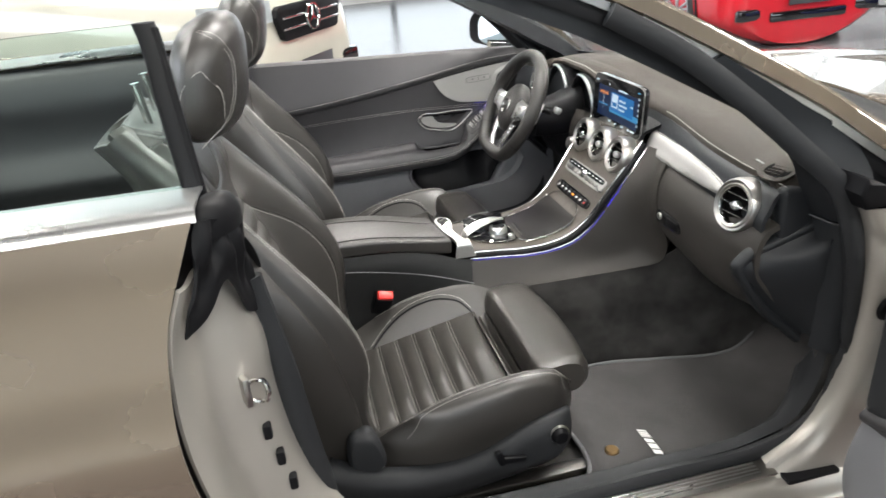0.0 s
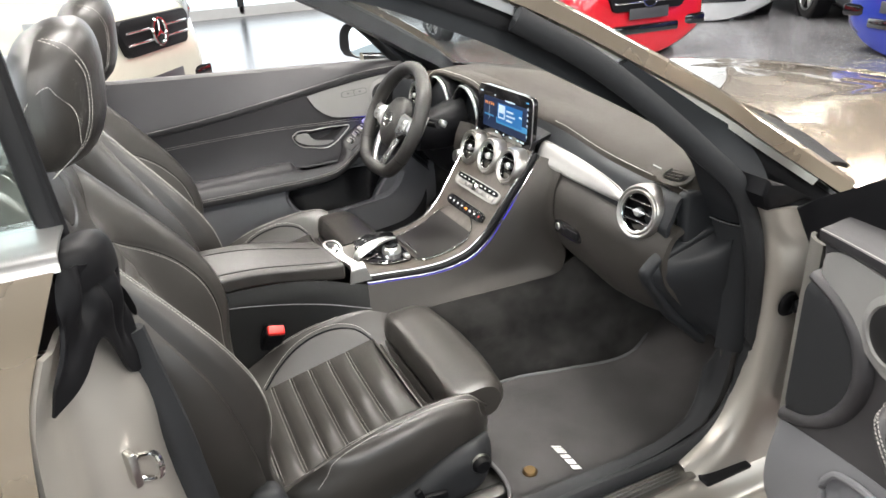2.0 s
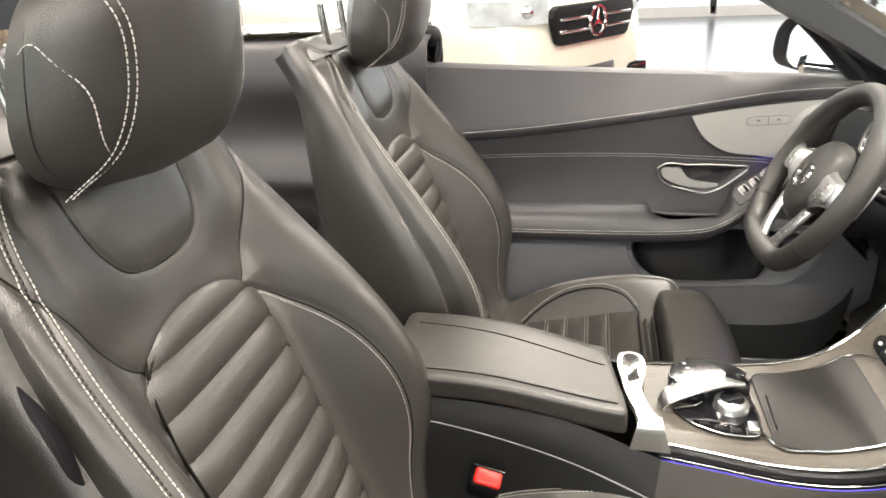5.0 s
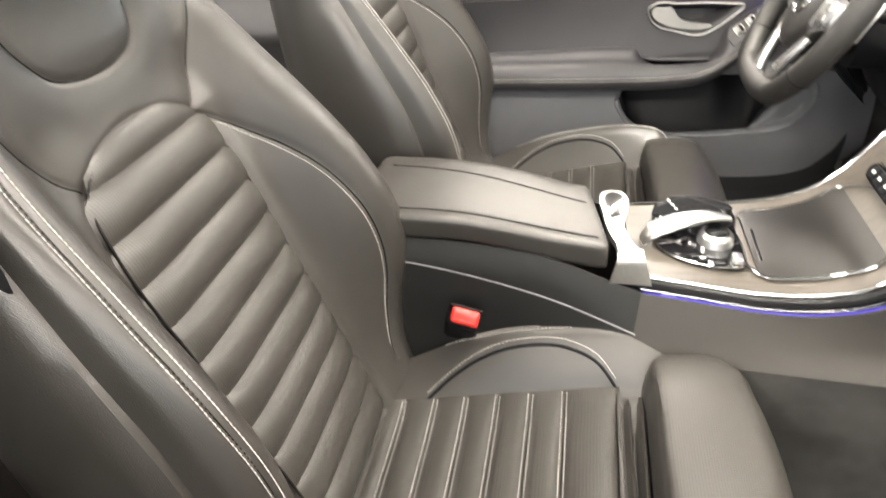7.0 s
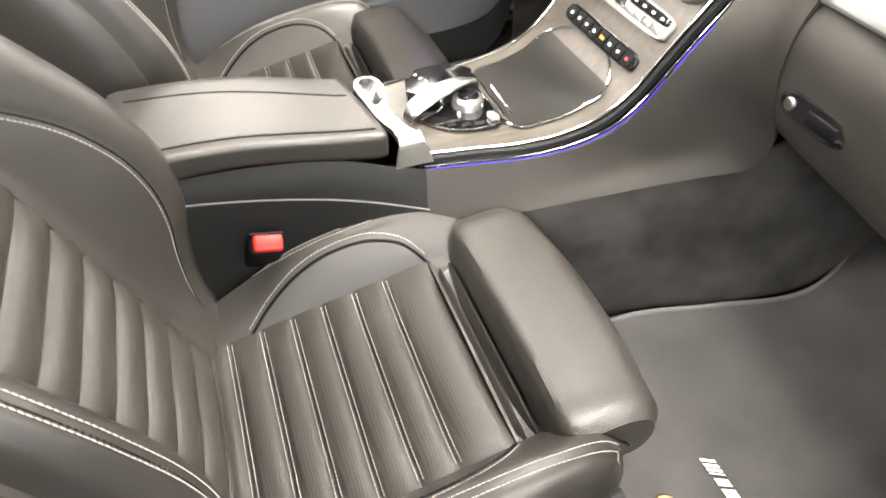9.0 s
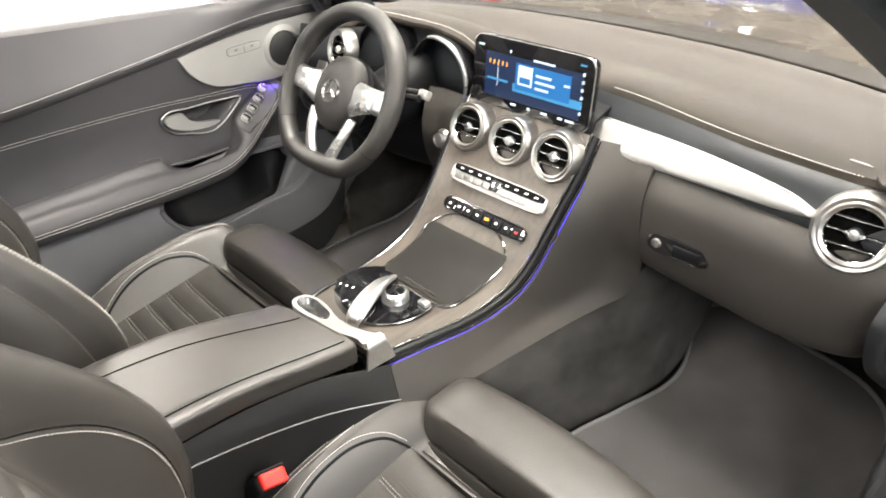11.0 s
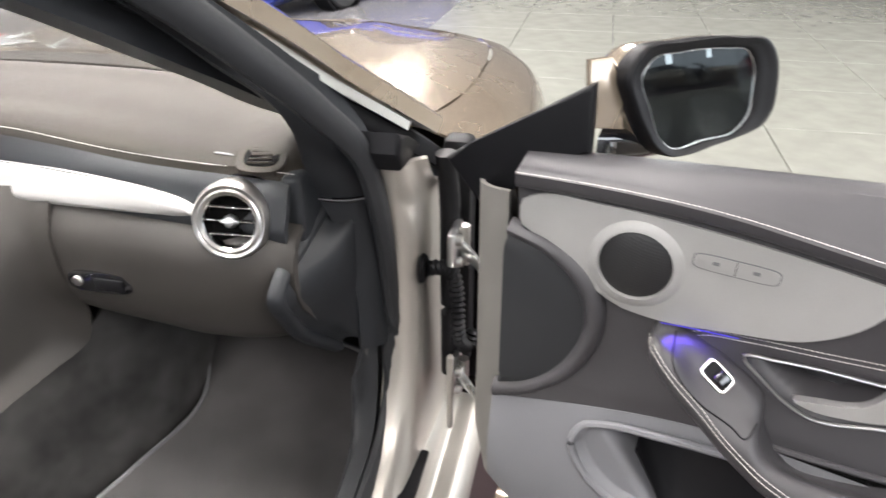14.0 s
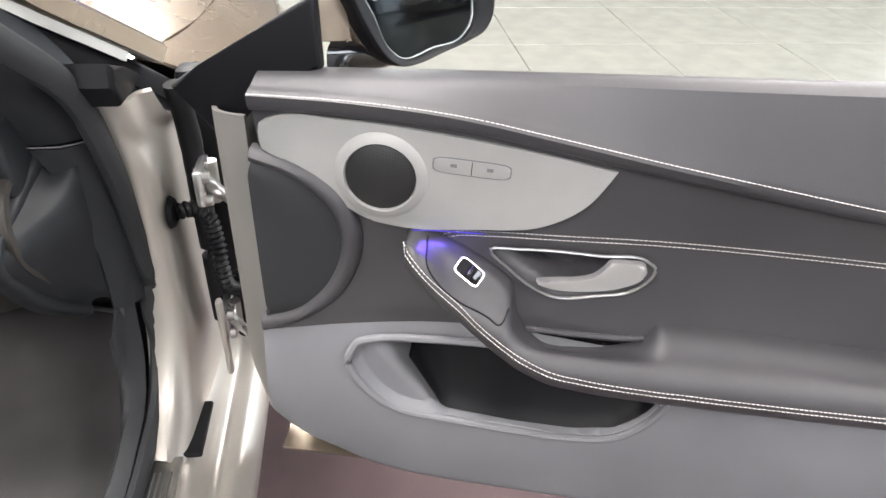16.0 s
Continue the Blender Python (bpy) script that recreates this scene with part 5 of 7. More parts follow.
part("lower_spoke_bridge", box(0, 0, 0, 0.085, 0.020, 0.012, 0.004, 2, None, MW @ Matrix.Translation((0, -0.132, 0.011))), M_SATIN, wheel)
part("hub_back", lathe([(0.05, 0.0), (0.075, -0.012), (0.06, -0.05), (0.0001, -0.06)], MW, 36), M_DARKPLASTIC, wheel)
part("steering_column", tube([MW @ Vector((0, 0, -0.05)), MW @ Vector((0, 0, -0.14))], 0.04, 6, 20), M_DARKPLASTIC, wheel)
part("light_stalk", tube([MW @ Vector((0.06, 0.03, -0.05)), MW @ Vector((0.12, 0.035, -0.045)), MW @ Vector((0.165, 0.04, -0.04))], 0.007, 12, 10), M_DARKPLASTIC, wheel)
part("gear_stalk", tube([MW @ Vector((0.05, 0.035, -0.06)), MW @ Vector((0.11, 0.046, -0.055)), MW @ Vector((0.158, 0.05, -0.05))], 0.007, 12, 10), M_DARKPLASTIC, wheel)
part("stalk_cap", box(0, 0, 0, 0.022, 0.018, 0.018, 0.004, 2, None, MW @ Matrix.Translation((0.165, 0.05, -0.05))), M_BRIGHT, wheel)

# ---- doors ----
def door_map(passenger):
    if passenger:
        h, u, n = np.array([0.806, -0.928, 0.0]), np.array([-0.235, -0.972, 0.0]), np.array([0.972, -0.235, 0.0])
    else:
        h, u, n = np.array([0.915, 0.680, 0.0]), np.array([-1.0, 0.0, 0.0]), np.array([0.0, 1.0, 0.0])
    return lambda a, w, z: h + u * a + n * w + np.array([0, 0, z])


BELT = ((-0.02, 0.07, 0.33, 0.58, 1.18), (1.022, 1.028, 1.041, 1.052, 1.080))
WAVE = ((-0.01, 0.10, 0.22, 0.335, 0.45, 0.57, 0.66, 0.85, 1.18), (1.010, 1.011, 1.005, 0.988, 0.969, 0.951, 0.938, 0.918, 0.905))
SEAM = ((-0.03, 0.08, 0.23, 0.45, 0.8, 1.18), (0.682, 0.708, 0.730, 0.715, 0.690, 0.685))
FOOT = ((-0.03, 0.0, 0.031, 0.066, 0.119, 0.174, 0.30, 0.50, 1.18), (0.53, 0.492, 0.462, 0.442, 0.412, 0.396, 0.384, 0.380, 0.378))


def ev(table, x):
    return float(curve_eval(x, *table))


def outline(pts, n=80):
    return curve([(a, b, 0) for a, b in pts], n, True)[:, :2]


def car_door(passenger):
    P = door_map(passenger)
    flip = 1 if passenger else -1
    name = "open passenger door with leather-look trim, silver inlay and speaker" if passenger else "closed driver's door with leather-look trim, silver inlay and window down"
    door = thing("vehicle_door", tuple(P(0.4, 0.05, 0.40)), name, "car door", "front doors")
    E = 1.16

    def patch(fn, us, vs):
        g = np.array([[P(*fn(a, v)) for v in vs] for a in us])
        return g if passenger else g[:, ::-1]
    us = np.linspace(0, E, 60)
    # padded upper part
    def upper(a, v):
        zb, zs = ev(BELT, a), ev(WAVE, a)
        w = [0.060, 0.046, 0.030, 0.010, 0.000, 0.004, 0.012]
        z = [zb - 0.010, zb, zb - 0.003, lerp(zs, zb, 0.32), zs + 0.003, zs - 0.003, zs - 0.006]
        return a, float(np.interp(v, np.linspace(0, 1, 7), w)), float(np.interp(v, np.linspace(0, 1, 7), z))
    pad_up = part("upper_pad", shell(patch(upper, us, np.linspace(0, 1, 19)), 0.008), M_DOORTOP, door, "padded dark upper door trim")
    skin_u = tree_of(pad_up)
    part("upper_stitching", stitches(drape(skin_u, [P(a, 0.0, ev(WAVE, a) + 0.009) for a in np.linspace(0.0, 1.14, 24)], tuple(P(0, 1, 0) - P(0, 0, 0)), 0.0002, 100), up=tuple(P(0, -1, 0) - P(0, 0, 0))), M_THREAD, door, "light grey stitching")
    part("belt_strip", tube([P(a, 0.066, ev(BELT, a) - 0.010) for a in np.linspace(0.07, 1.15, 14)], 0.0040, 50, 6), M_RUBBER, door, "black window seal with a bright edge")
    part("belt_chrome", tube([P(a, 0.075, ev(BELT, a) - 0.006) for a in np.linspace(0.07, 1.15, 14)], 0.0020, 50, 6), M_CHROME, door)
    # middle panel, recessed behind the handle
    recess = outline([(0.275, 0.844), (0.305, 0.847), (0.40, 0.847), (0.445, 0.846), (0.457, 0.837), (0.450, 0.820), (0.432, 0.806), (0.40, 0.797), (0.348, 0.790), (0.328, 0.798), (0.300, 0.817)])

    def middle(a, v):
        zt, zl = ev(WAVE, a) - 0.004, ev(SEAM, a)
        z = lerp(zt, zl, v)
        d = inside_depth(a, z, recess)
        w = 0.012 + 0.012 * math.sin(math.pi * min(1, v * 1.1)) + 0.038 * smooth_step(0, 0.014, d)
        return a, w, z
    mid = part("middle_panel", shell(patch(middle, np.linspace(0, E, 190), np.linspace(0, 1, 46)), 0.006), M_DOORTOP, door, "smooth dark middle door trim")
    skin_m = tree_of(mid)
    for dz in (0.0, 0.006):
        part("panel_stitching", stitches(drape(skin_m, [P(a, 0.0, z + dz) for a, z in ((0.207, 0.846), (0.224, 0.853), (0.266, 0.857), (0.345, 0.860), (0.460, 0.865), (0.66, 0.865), (0.90, 0.858), (1.14, 0.852))], tuple(P(0, 1, 0) - P(0, 0, 0)), 0.0003, 100), up=tuple(P(0, -1, 0) - P(0, 0, 0))), M_THREAD, door, "double light grey stitching")
    # silver inlay
    top = [(0.004, 0.962), (0.006, 0.983), (0.024, 0.993), (0.10, 0.995), (0.218, 0.986), (0.337, 0.970), (0.398, 0.959)]
    low = [(0.369, 0.913), (0.325, 0.884), (0.254, 0.873), (0.157, 0.868), (0.118, 0.876), (0.080, 0.906), (0.032, 0.940), (0.006, 0.952)]
    loop = list(curve([(a, b, 0) for a, b in top], 40)[:, :2]) + list(curve([(0.398, 0.959, 0), *[(a, b, 0) for a, b in low]], 40)[1:, :2])
    m4 = Matrix(((P(1, 0, 0)[0] - P(0, 0, 0)[0], 0, P(0, -1, 0)[0] - P(0, 0, 0)[0], P(0, 0.014, 0)[0]), (P(1, 0, 0)[1] - P(0, 0, 0)[1], 0, P(0, -1, 0)[1] - P(0, 0, 0)[1], P(0, 0.014, 0)[1]), (0, 1, 0, 0), (0, 0, 0, 1)))
    inlay = part("silver_inlay", prism([(a, b) for a, b in loop], m4, 0.010, 0.002, 2), M_SILVERTRIM, door, "pale silver textured inlay")
    ms = m4 @ Matrix.Translation((0.141, 0.931, 0.010))
    part("speaker_rim", lathe([(0.040, 0.001), (0.0415, 0.005), (0.047, 0.004), (0.052, 0.0008), (0.056, -0.002)], ms, 56), M_SILVERTRIM, inlay)
    part("speaker_mesh", lathe([(0.0001, 0.0065), (0.02, 0.006), (0.034, 0.004), (0.0395, 0.002), (0.0405, 0.0)], ms, 56), M_SPEAKER, inlay, "round black perforated speaker cover")
    mb_ = m4 @ Matrix.Translation((0.242, 0.9505, 0.0095)) @ Matrix.Rotation(radians(-3), 4, "Z")
    part("plate_outline", prism(superoval(0.0435, 0.0100, 40, 5), mb_, 0.0012, 0.0004, 1), M_SEAMGREY, inlay)
    plate = part("seat_key_plate", prism(superoval(0.042, 0.0085, 40, 5), mb_, 0.002, 0.001, 2), M_SILVERTRIM, inlay, "silver seat key plate")
    part("plate_gap", box(0, 0, 0, 0.0008, 0.016, 0.0006, 0, 1, None, mb_ @ Matrix.Translation((0, 0, 0.0022))), M_DARKPLASTIC, plate)
    for k in (-0.020, 0.020):
        part("plate_mark", box(0, 0, 0, 0.007, 0.004, 0.0005, 0, 1, None, mb_ @ Matrix.Translation((k, 0.001, 0.0022))), M_SEAMGREY, plate)
    # handle
    part("handle_frame", tube([P(a, 0.008, z) for a, z in outline([(0.269, 0.846), (0.300, 0.849), (0.335, 0.851), (0.397, 0.850), (0.448, 0.849), (0.461, 0.838), (0.456, 0.822), (0.437, 0.803), (0.405, 0.794), (0.346, 0.786), (0.325, 0.795), (0.296, 0.817)], 40)], 0.0021, 100, 8, None, True), M_SATIN, door, "satin silver frame round the handle recess")
    lever = outline([(0.411, 0.841), (0.430, 0.842), (0.449, 0.840), (0.453, 0.832), (0.446, 0.820), (0.428, 0.809), (0.378, 0.797), (0.345, 0.797), (0.327, 0.803), (0.350, 0.808), (0.376, 0.812), (0.392, 0.818), (0.402, 0.828)], 70)
    part("door_handle", prism([(a, z) for a, z in lever], m4 @ Matrix.Translation((0, 0, -0.004)), 0.011, 0.004, 3), M_SILVERTRIM, door, "satin silver pull handle")
    # armrest with a sloping switch field at its front
    AR = ((0.171, 0.858, 0.857, 0.853, 0.018), (0.175, 0.863, 0.861, 0.851, 0.034), (0.184, 0.865, 0.860, 0.846, 0.044), (0.202, 0.859, 0.848, 0.829, 0.050), (0.222, 0.848, 0.824, 0.810, 0.052), (0.240, 0.839, 0.808, 0.794, 0.053), (0.263, 0.826, 0.791, 0.771, 0.054), (0.285, 0.811, 0.779, 0.753, 0.056), (0.297, 0.800, 0.772, 0.744, 0.057), (0.306, 0.764, 0.758, 0.737, 0.058),
          (0.345, 0.716, 0.738, 0.717, 0.060), (0.39, 0.714, 0.736, 0.709, 0.061), (0.436, 0.722, 0.735, 0.705, 0.061), (0.458, 0.731, 0.735, 0.704, 0.061), (0.470, 0.743, 0.735, 0.7035, 0.061), (0.480, 0.757, 0.735, 0.703, 0.061), (0.500, 0.759, 0.735, 0.703, 0.061), (0.55, 0.758, 0.735, 0.702, 0.061), (0.70, 0.750, 0.733, 0.700, 0.060), (0.90, 0.744, 0.730, 0.698, 0.056), (1.15, 0.740, 0.728, 0.696, 0.050))
    rows = [[P(a, 0.022, zt), P(a, -0.004, zt), P(a, -0.45 * w, lerp(zt, zm, 0.62)), P(a, -0.72 * w, zm + 0.002), P(a, -0.95 * w, lerp(zm, ze, 0.45)), P(a, -w, ze), P(a, -0.88 * w, ze - 0.016), P(a, -0.4 * w, ze - 0.028), P(a, 0.022, ze - 0.028)] for a, zt, zm, ze, w in AR]
    arm = part("armrest", loft(rows, 130, 56), M_DOORTOP, door, "padded armrest with double stitching")
    skin = tree_of(arm)
    face = tuple(P(0, 1, 0) - P(0, 0, 0))
    for dz in (0.003, 0.009):
        part("armrest_stitching", stitches(drape(skin, [P(a, -w, ze + dz) for a, zt, zm, ze, w in AR[:-1]], face, 0.0002, 120), up=tuple(-q for q in face)), M_THREAD, door, "double light grey stitching")
    # black plate as shade behind the grip; dark seam where armrest meets the trim
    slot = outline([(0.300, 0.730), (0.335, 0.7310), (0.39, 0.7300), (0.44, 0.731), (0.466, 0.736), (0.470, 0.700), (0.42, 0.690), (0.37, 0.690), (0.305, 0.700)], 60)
    part("grip_slot", prism([(a, z) for a, z in slot], m4 @ Matrix.Translation((0, 0, 0.005)), 0.003, 0.001, 1), M_VOID, door, "black plate standing in for shade behind the grip")
    part("slot_lip", tube([P(a, 0.0045, z) for a, z in ((0.296, 0.7345), (0.335, 0.7340), (0.39, 0.7335), (0.44, 0.7345), (0.466, 0.7380))], 0.0042, 40, 8), M_DOORTOP, door)
    part("armrest_seam", tube([P(a, 0.0195, z + 0.0015) for a, z in ((0.458, 0.733), (0.480, 0.758), (0.55, 0.759), (0.70, 0.751), (0.90, 0.745), (1.15, 0.741))], 0.0024, 60, 6), M_SEAMSHADE, door)
    part("switch_field_edge", tube(drape(skin, [P(a, -0.05, z) for a, z in ((0.196, 0.862), (0.200, 0.850), (0.213, 0.830), (0.240, 0.805), (0.274, 0.784), (0.289, 0.776), (0.297, 0.784))], face, -0.0002, 50), 0.0012, 60, 6), M_DARKPLASTIC, door)
    for k in range(1 if passenger else 4):
        a0, z0 = (0.247, 0.826) if passenger else (0.214 + 0.021 * k, 0.853 - 0.017 * k)
        q0 = Vector(drape(skin, [P(a0, -0.06, z0), P(a0, -0.06, z0)], face, 0.0, 2)[0])
        d = Vector(P(0.034, -0.004, -0.026) - P(0, 0, 0)).normalized()
        nrm = Vector(P(0, -0.55, 0.83) - P(0, 0, 0)).normalized()
        sd = nrm.cross(d).normalized()
        nrm = d.cross(sd)
        q = Matrix(((d.x, sd.x, nrm.x, q0.x), (d.y, sd.y, nrm.y, q0.y), (d.z, sd.z, nrm.z, q0.z), (0, 0, 0, 1)))
        L = 0.036 if passenger else 0.019
        well = part("switch_well", prism(superoval(L / 2, 0.0112, 32, 6), q @ Matrix.Translation((0, 0, -0.004)), 0.0060, 0.001, 1), M_BAND, door, "silver rimmed window switch")
        part("switch_inset", prism(superoval(L / 2 - 0.0018, 0.0096, 32, 6), q @ Matrix.Translation((0, 0, 0.0)), 0.0032, 0.0005, 1), M_DARKPLASTIC, well)
        part("window_switch", box(0, 0, 0, L * 0.50, 0.017, 0.007, 0.0025, 3, None, q @ Matrix.Translation((L * 0.16, 0, 0.004)) @ pose(0, 0, 0, 0, 10, 0)), M_GLOSS if passenger else M_SILVERTRIM, well)
    part("light_line", tube([P(a, 0.001, z) for a, z in ((0.178, 0.8665), (0.20, 0.868), (0.26, 0.870))], 0.0006, 24, 6), M_BLUEDIM, door, "thin blue ambient light line under the inlay")
    area_light("door_ambient_lamp", tuple(P(0.212, -0.004, 0.8680)), tuple(P(0.228, -0.030, 0.83)), 0.05, 0.004, 0.035, (0.16, 0.08, 1.0))
    # front lower speaker cover with its broad raised rim
    inner = curve([(a, z, 0) for a, z in ((-0.008, 0.938), (0.043, 0.919), (0.081, 0.883), (0.093, 0.838), (0.075, 0.778), (0.028, 0.727), (-0.020, 0.710))], 40)[:, :2]
    outer = curve([(a, z, 0) for a, z in ((-0.008, 0.951), (0.044, 0.936), (0.095, 0.898), (0.111, 0.848), (0.090, 0.765), (0.034, 0.712), (-0.022, 0.684))], 40)[:, :2]
    rows = [[P(a, 0.012 + 0.0 * k, z) if k == 0 else P(lerp(a, -0.012, k), 0.012 - 0.008 * math.sin(math.pi * 0.5 * k), lerp(z, 0.83, 0.12 * k)) for k in (0, 0.25, 0.5, 0.75, 1.0)] for a, z in inner]
    part("speaker_cover", shell(sheet(rows if passenger else [r[::-1] for r in rows], 44, 16), 0.006), M_PLASTIC, door, "dark lower speaker cover")
    rows = [[P(*lerp(np.array((o[0], o[1])), np.array((q[0], q[1])), k)[:1], w, lerp(o[1], q[1], k)) for k, w in ((0, 0.016), (0.25, 0.004), (0.55, 0.001), (0.85, 0.005), (1.0, 0.013))] for o, q in zip(outer, inner)]
    part("cover_rim", shell(sheet(rows if passenger else [r[::-1] for r in rows], 60, 14), 0.004), M_DOORTOP, door)
    # lower panel with the stowage pocket
    pocket = outline([(0.094, 0.655), (0.104, 0.685), (0.134, 0.698), (0.20, 0.705), (0.30, 0.708), (0.42, 0.702), (0.49, 0.688), (0.512, 0.650), (0.492, 0.600), (0.455, 0.568), (0.400, 0.558), (0.330, 0.560), (0.235, 0.568), (0.150, 0.582), (0.110, 0.618)], 110)

    def lower(a, v):
        zt, zl = ev(SEAM, a), ev(FOOT, a)
        z = lerp(zt, zl, v)
        d = inside_depth(a, z, pocket)
        past = (a - 0.126) * 0.78 + (z - 0.674) * 0.63
        w = 0.010 - 0.014 * math.sin(math.pi * min(1, v)) + 0.035 * smooth_step(0.85, 1.0, v)
        w += smooth_step(0, 0.013, d) * (0.014 + 0.090 * smooth_step(0.0, 0.020, past))
        return a, w, z
    part("lower_panel", shell(patch(lower, np.linspace(-0.022, E, 300), np.linspace(0, 1, 80)), 0.005), M_DOORLOW, door, "grey plastic lower door trim with a pocket")
    part("pocket_rim", tube([P(a, -0.0065 + 0.005 * (z > 0.68), z) for a, z in pocket[::2]], 0.0055, 140, 8, None, True), M_DOORLOW, door)
    # Dark sheet that puts the shade inside the pocket into its colour.
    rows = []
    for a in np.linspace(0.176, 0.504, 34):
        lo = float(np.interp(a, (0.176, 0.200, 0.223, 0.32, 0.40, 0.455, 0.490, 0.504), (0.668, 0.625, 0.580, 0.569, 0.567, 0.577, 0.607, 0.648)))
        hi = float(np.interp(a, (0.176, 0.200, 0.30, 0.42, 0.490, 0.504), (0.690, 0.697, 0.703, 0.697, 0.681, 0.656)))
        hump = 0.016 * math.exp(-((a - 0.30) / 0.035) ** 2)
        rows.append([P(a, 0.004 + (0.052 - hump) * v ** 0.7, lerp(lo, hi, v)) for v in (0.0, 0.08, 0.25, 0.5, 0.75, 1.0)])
    part("pocket_liner", shell(sheet(rows if passenger else [r[::-1] for r in rows], 50, 20), 0.003), M_DARKPLASTIC, door, "dark sheet standing in for shade inside the door pocket")
    part("panel_seam", tube([P(a, 0.008, ev(SEAM, a)) for a in np.linspace(-0.02, 0.5, 8)], 0.0016, 30, 6), M_DARKPLASTIC, door)
    # painted frame round the trim and outer skin
    rows = []
    for z in (0.985, 0.955, 0.90, 0.80, 0.70, 0.60, 0.56, 0.535, 0.515):
        b = 0.0 if z > 0.6 else 0.03 * (0.6 - z) / 0.16
        rows.append([P(-0.014 + b, 0.016, z), P(-0.040 + b, 0.019, z), P(-0.054 + b, 0.027, z), P(-0.061 + b, 0.075, z), P(-0.062 + b, 0.135, z), P(-0.04 + b, 0.150, z)])
    part("front_jamb", shell(sheet(rows if not passenger else [r[::-1] for r in rows], 30, 20), 0.006), M_JAMBSHADE, door, "champagne painted door edge")
    part("door_seal", tube([P(-0.030, 0.028, z) for z in (0.96, 0.85, 0.70, 0.58)] + [P(0.0, 0.035, 0.505), P(0.10, 0.045, 0.470), P(0.4, 0.05, 0.42), P(1.1, 0.05, 0.385)], 0.006, 60, 8), M_RUBBER, door)
    rows = [[P(a, 0.080, ev(BELT, a) - 0.006), P(a, 0.115, ev(BELT, a) - 0.06), P(a, 0.160, 0.86), P(a, 0.165, 0.78), P(a, 0.150, 0.62), P(a, 0.140, 0.46), P(a, 0.105, 0.385), P(a, 0.060, 0.380)] for a in (-0.045, 0.2, 0.5, 0.8, E)]
    part("outer_skin", shell(sheet(rows if passenger else [r[::-1] for r in rows], 24, 40), 0.004), M_BODY, door, "champagne metallic outer panel")
    part("bottom_edge", shell(patch(lambda a, v: (a, lerp(0.04, 0.12, v), 0.392 + max(0, 0.09 - 0.4 * a)), np.linspace(0.22, E, 20), np.linspace(0, 1, 4)), 0.006), M_JAMB, door)
    # mirror triangle and mirror
    tri = [(-0.108, 1.004), (-0.070, 1.030), (0.0, 1.072), (0.068, 1.115), (0.0705, 1.036), (0.02, 1.020), (-0.010, 0.985), (-0.040, 0.952), (-0.062, 0.952)]
    m5 = m4 @ Matrix.Translation((0, 0, -0.040))
    part("mirror_triangle", prism(tri, m5, 0.016, 0.005, 3), M_DARKPLASTIC, door, "black plastic triangle at the mirror foot")
    part("mirror_fold", box(*P(0.062, 0.048, 1.07), 0.012, 0.012, 0.075, 0.004), M_RUBBER, door)
    # housing turns its glass to the rear and inward
    gl = Vector(P(0.80, -0.60, 0.17) - P(0, 0, 0)).normalized()
    side_v = gl.cross(Vector((0, 0, 1))).normalized()
    upv = side_v.cross(gl)
    C = Vector(P(0.165, 0.170, 1.078)) if passenger else Vector(P(0.110, 0.200, 1.076))
    MM = Matrix(((side_v.x, upv.x, gl.x, C.x), (side_v.y, upv.y, gl.y, C.y), (side_v.z, upv.z, gl.z, C.z), (0, 0, 0, 1)))
    MR = [(0.122, 0.040), (0.114, 0.011), (0.096, -0.025), (0.073, -0.053), (0.056, -0.061), (0.030, -0.063), (-0.010, -0.059), (-0.062, -0.053), (-0.096, -0.045), (-0.112, -0.027), (-0.116, -0.004), (-0.114, 0.030), (-0.098, 0.054), (-0.050, 0.064), (0.040, 0.068), (0.100, 0.064)]
    GR = [(0.096, 0.036), (0.084, -0.002), (0.070, -0.036), (0.054, -0.0505), (-0.002, -0.0505), (-0.055, -0.0460), (-0.073, -0.031), (-0.078, -0.004), (-0.078, 0.028), (-0.068, 0.044), (-0.030, 0.052), (0.040, 0.055), (0.080, 0.052)]
    flipx = 1 if passenger else -1
    MR, GR = outline([(x * flipx, y) for x, y in MR], 64)[::flipx], outline([(x * flipx, y) for x, y in GR], 64)[::flipx]
    mirror = part("door_mirror", loft([[MM @ Vector((x * k, y * k, d)) for x, y in MR] for d, k in ((0.010, 0.985), (0.004, 1.0), (-0.012, 1.0))], 6, 64, True, False), M_DARKPLASTIC, door, "dark door mirror housing with a champagne shell")
    part("mirror_shell", loft([[MM @ Vector((x * k, y * k, d)) for x, y in MR] for d, k in ((-0.012, 1.002), (-0.03, 1.0), (-0.055, 0.93), (-0.078, 0.75), (-0.09, 0.45))], 20, 64), M_BODY, mirror, "champagne painted shell")
    part("mirror_bezel", loft([[MM @ Vector((*lerp(np.array(p), np.array(q), k), d)) for p, q in zip(MR, GR)] for k, d in ((0.0, 0.009), (0.10, 0.012), (0.5, 0.010), (0.92, 0.006), (1.0, 0.001))], 12, 64, True, False), M_DARKPLASTIC, mirror)
    part("glass_edge", tube([MM @ Vector((x, y, 0.0045)) for x, y in GR], 0.0006, 90, 6, None, True), M_SATIN, mirror)
    part("mirror_glass", prism([(x, y) for x, y in GR[::flipx]], MM @ Matrix.Translation((0, 0, 0.0015)), 0.002, 0.0006, 1), M_MIRROR, mirror, "mirror glass")
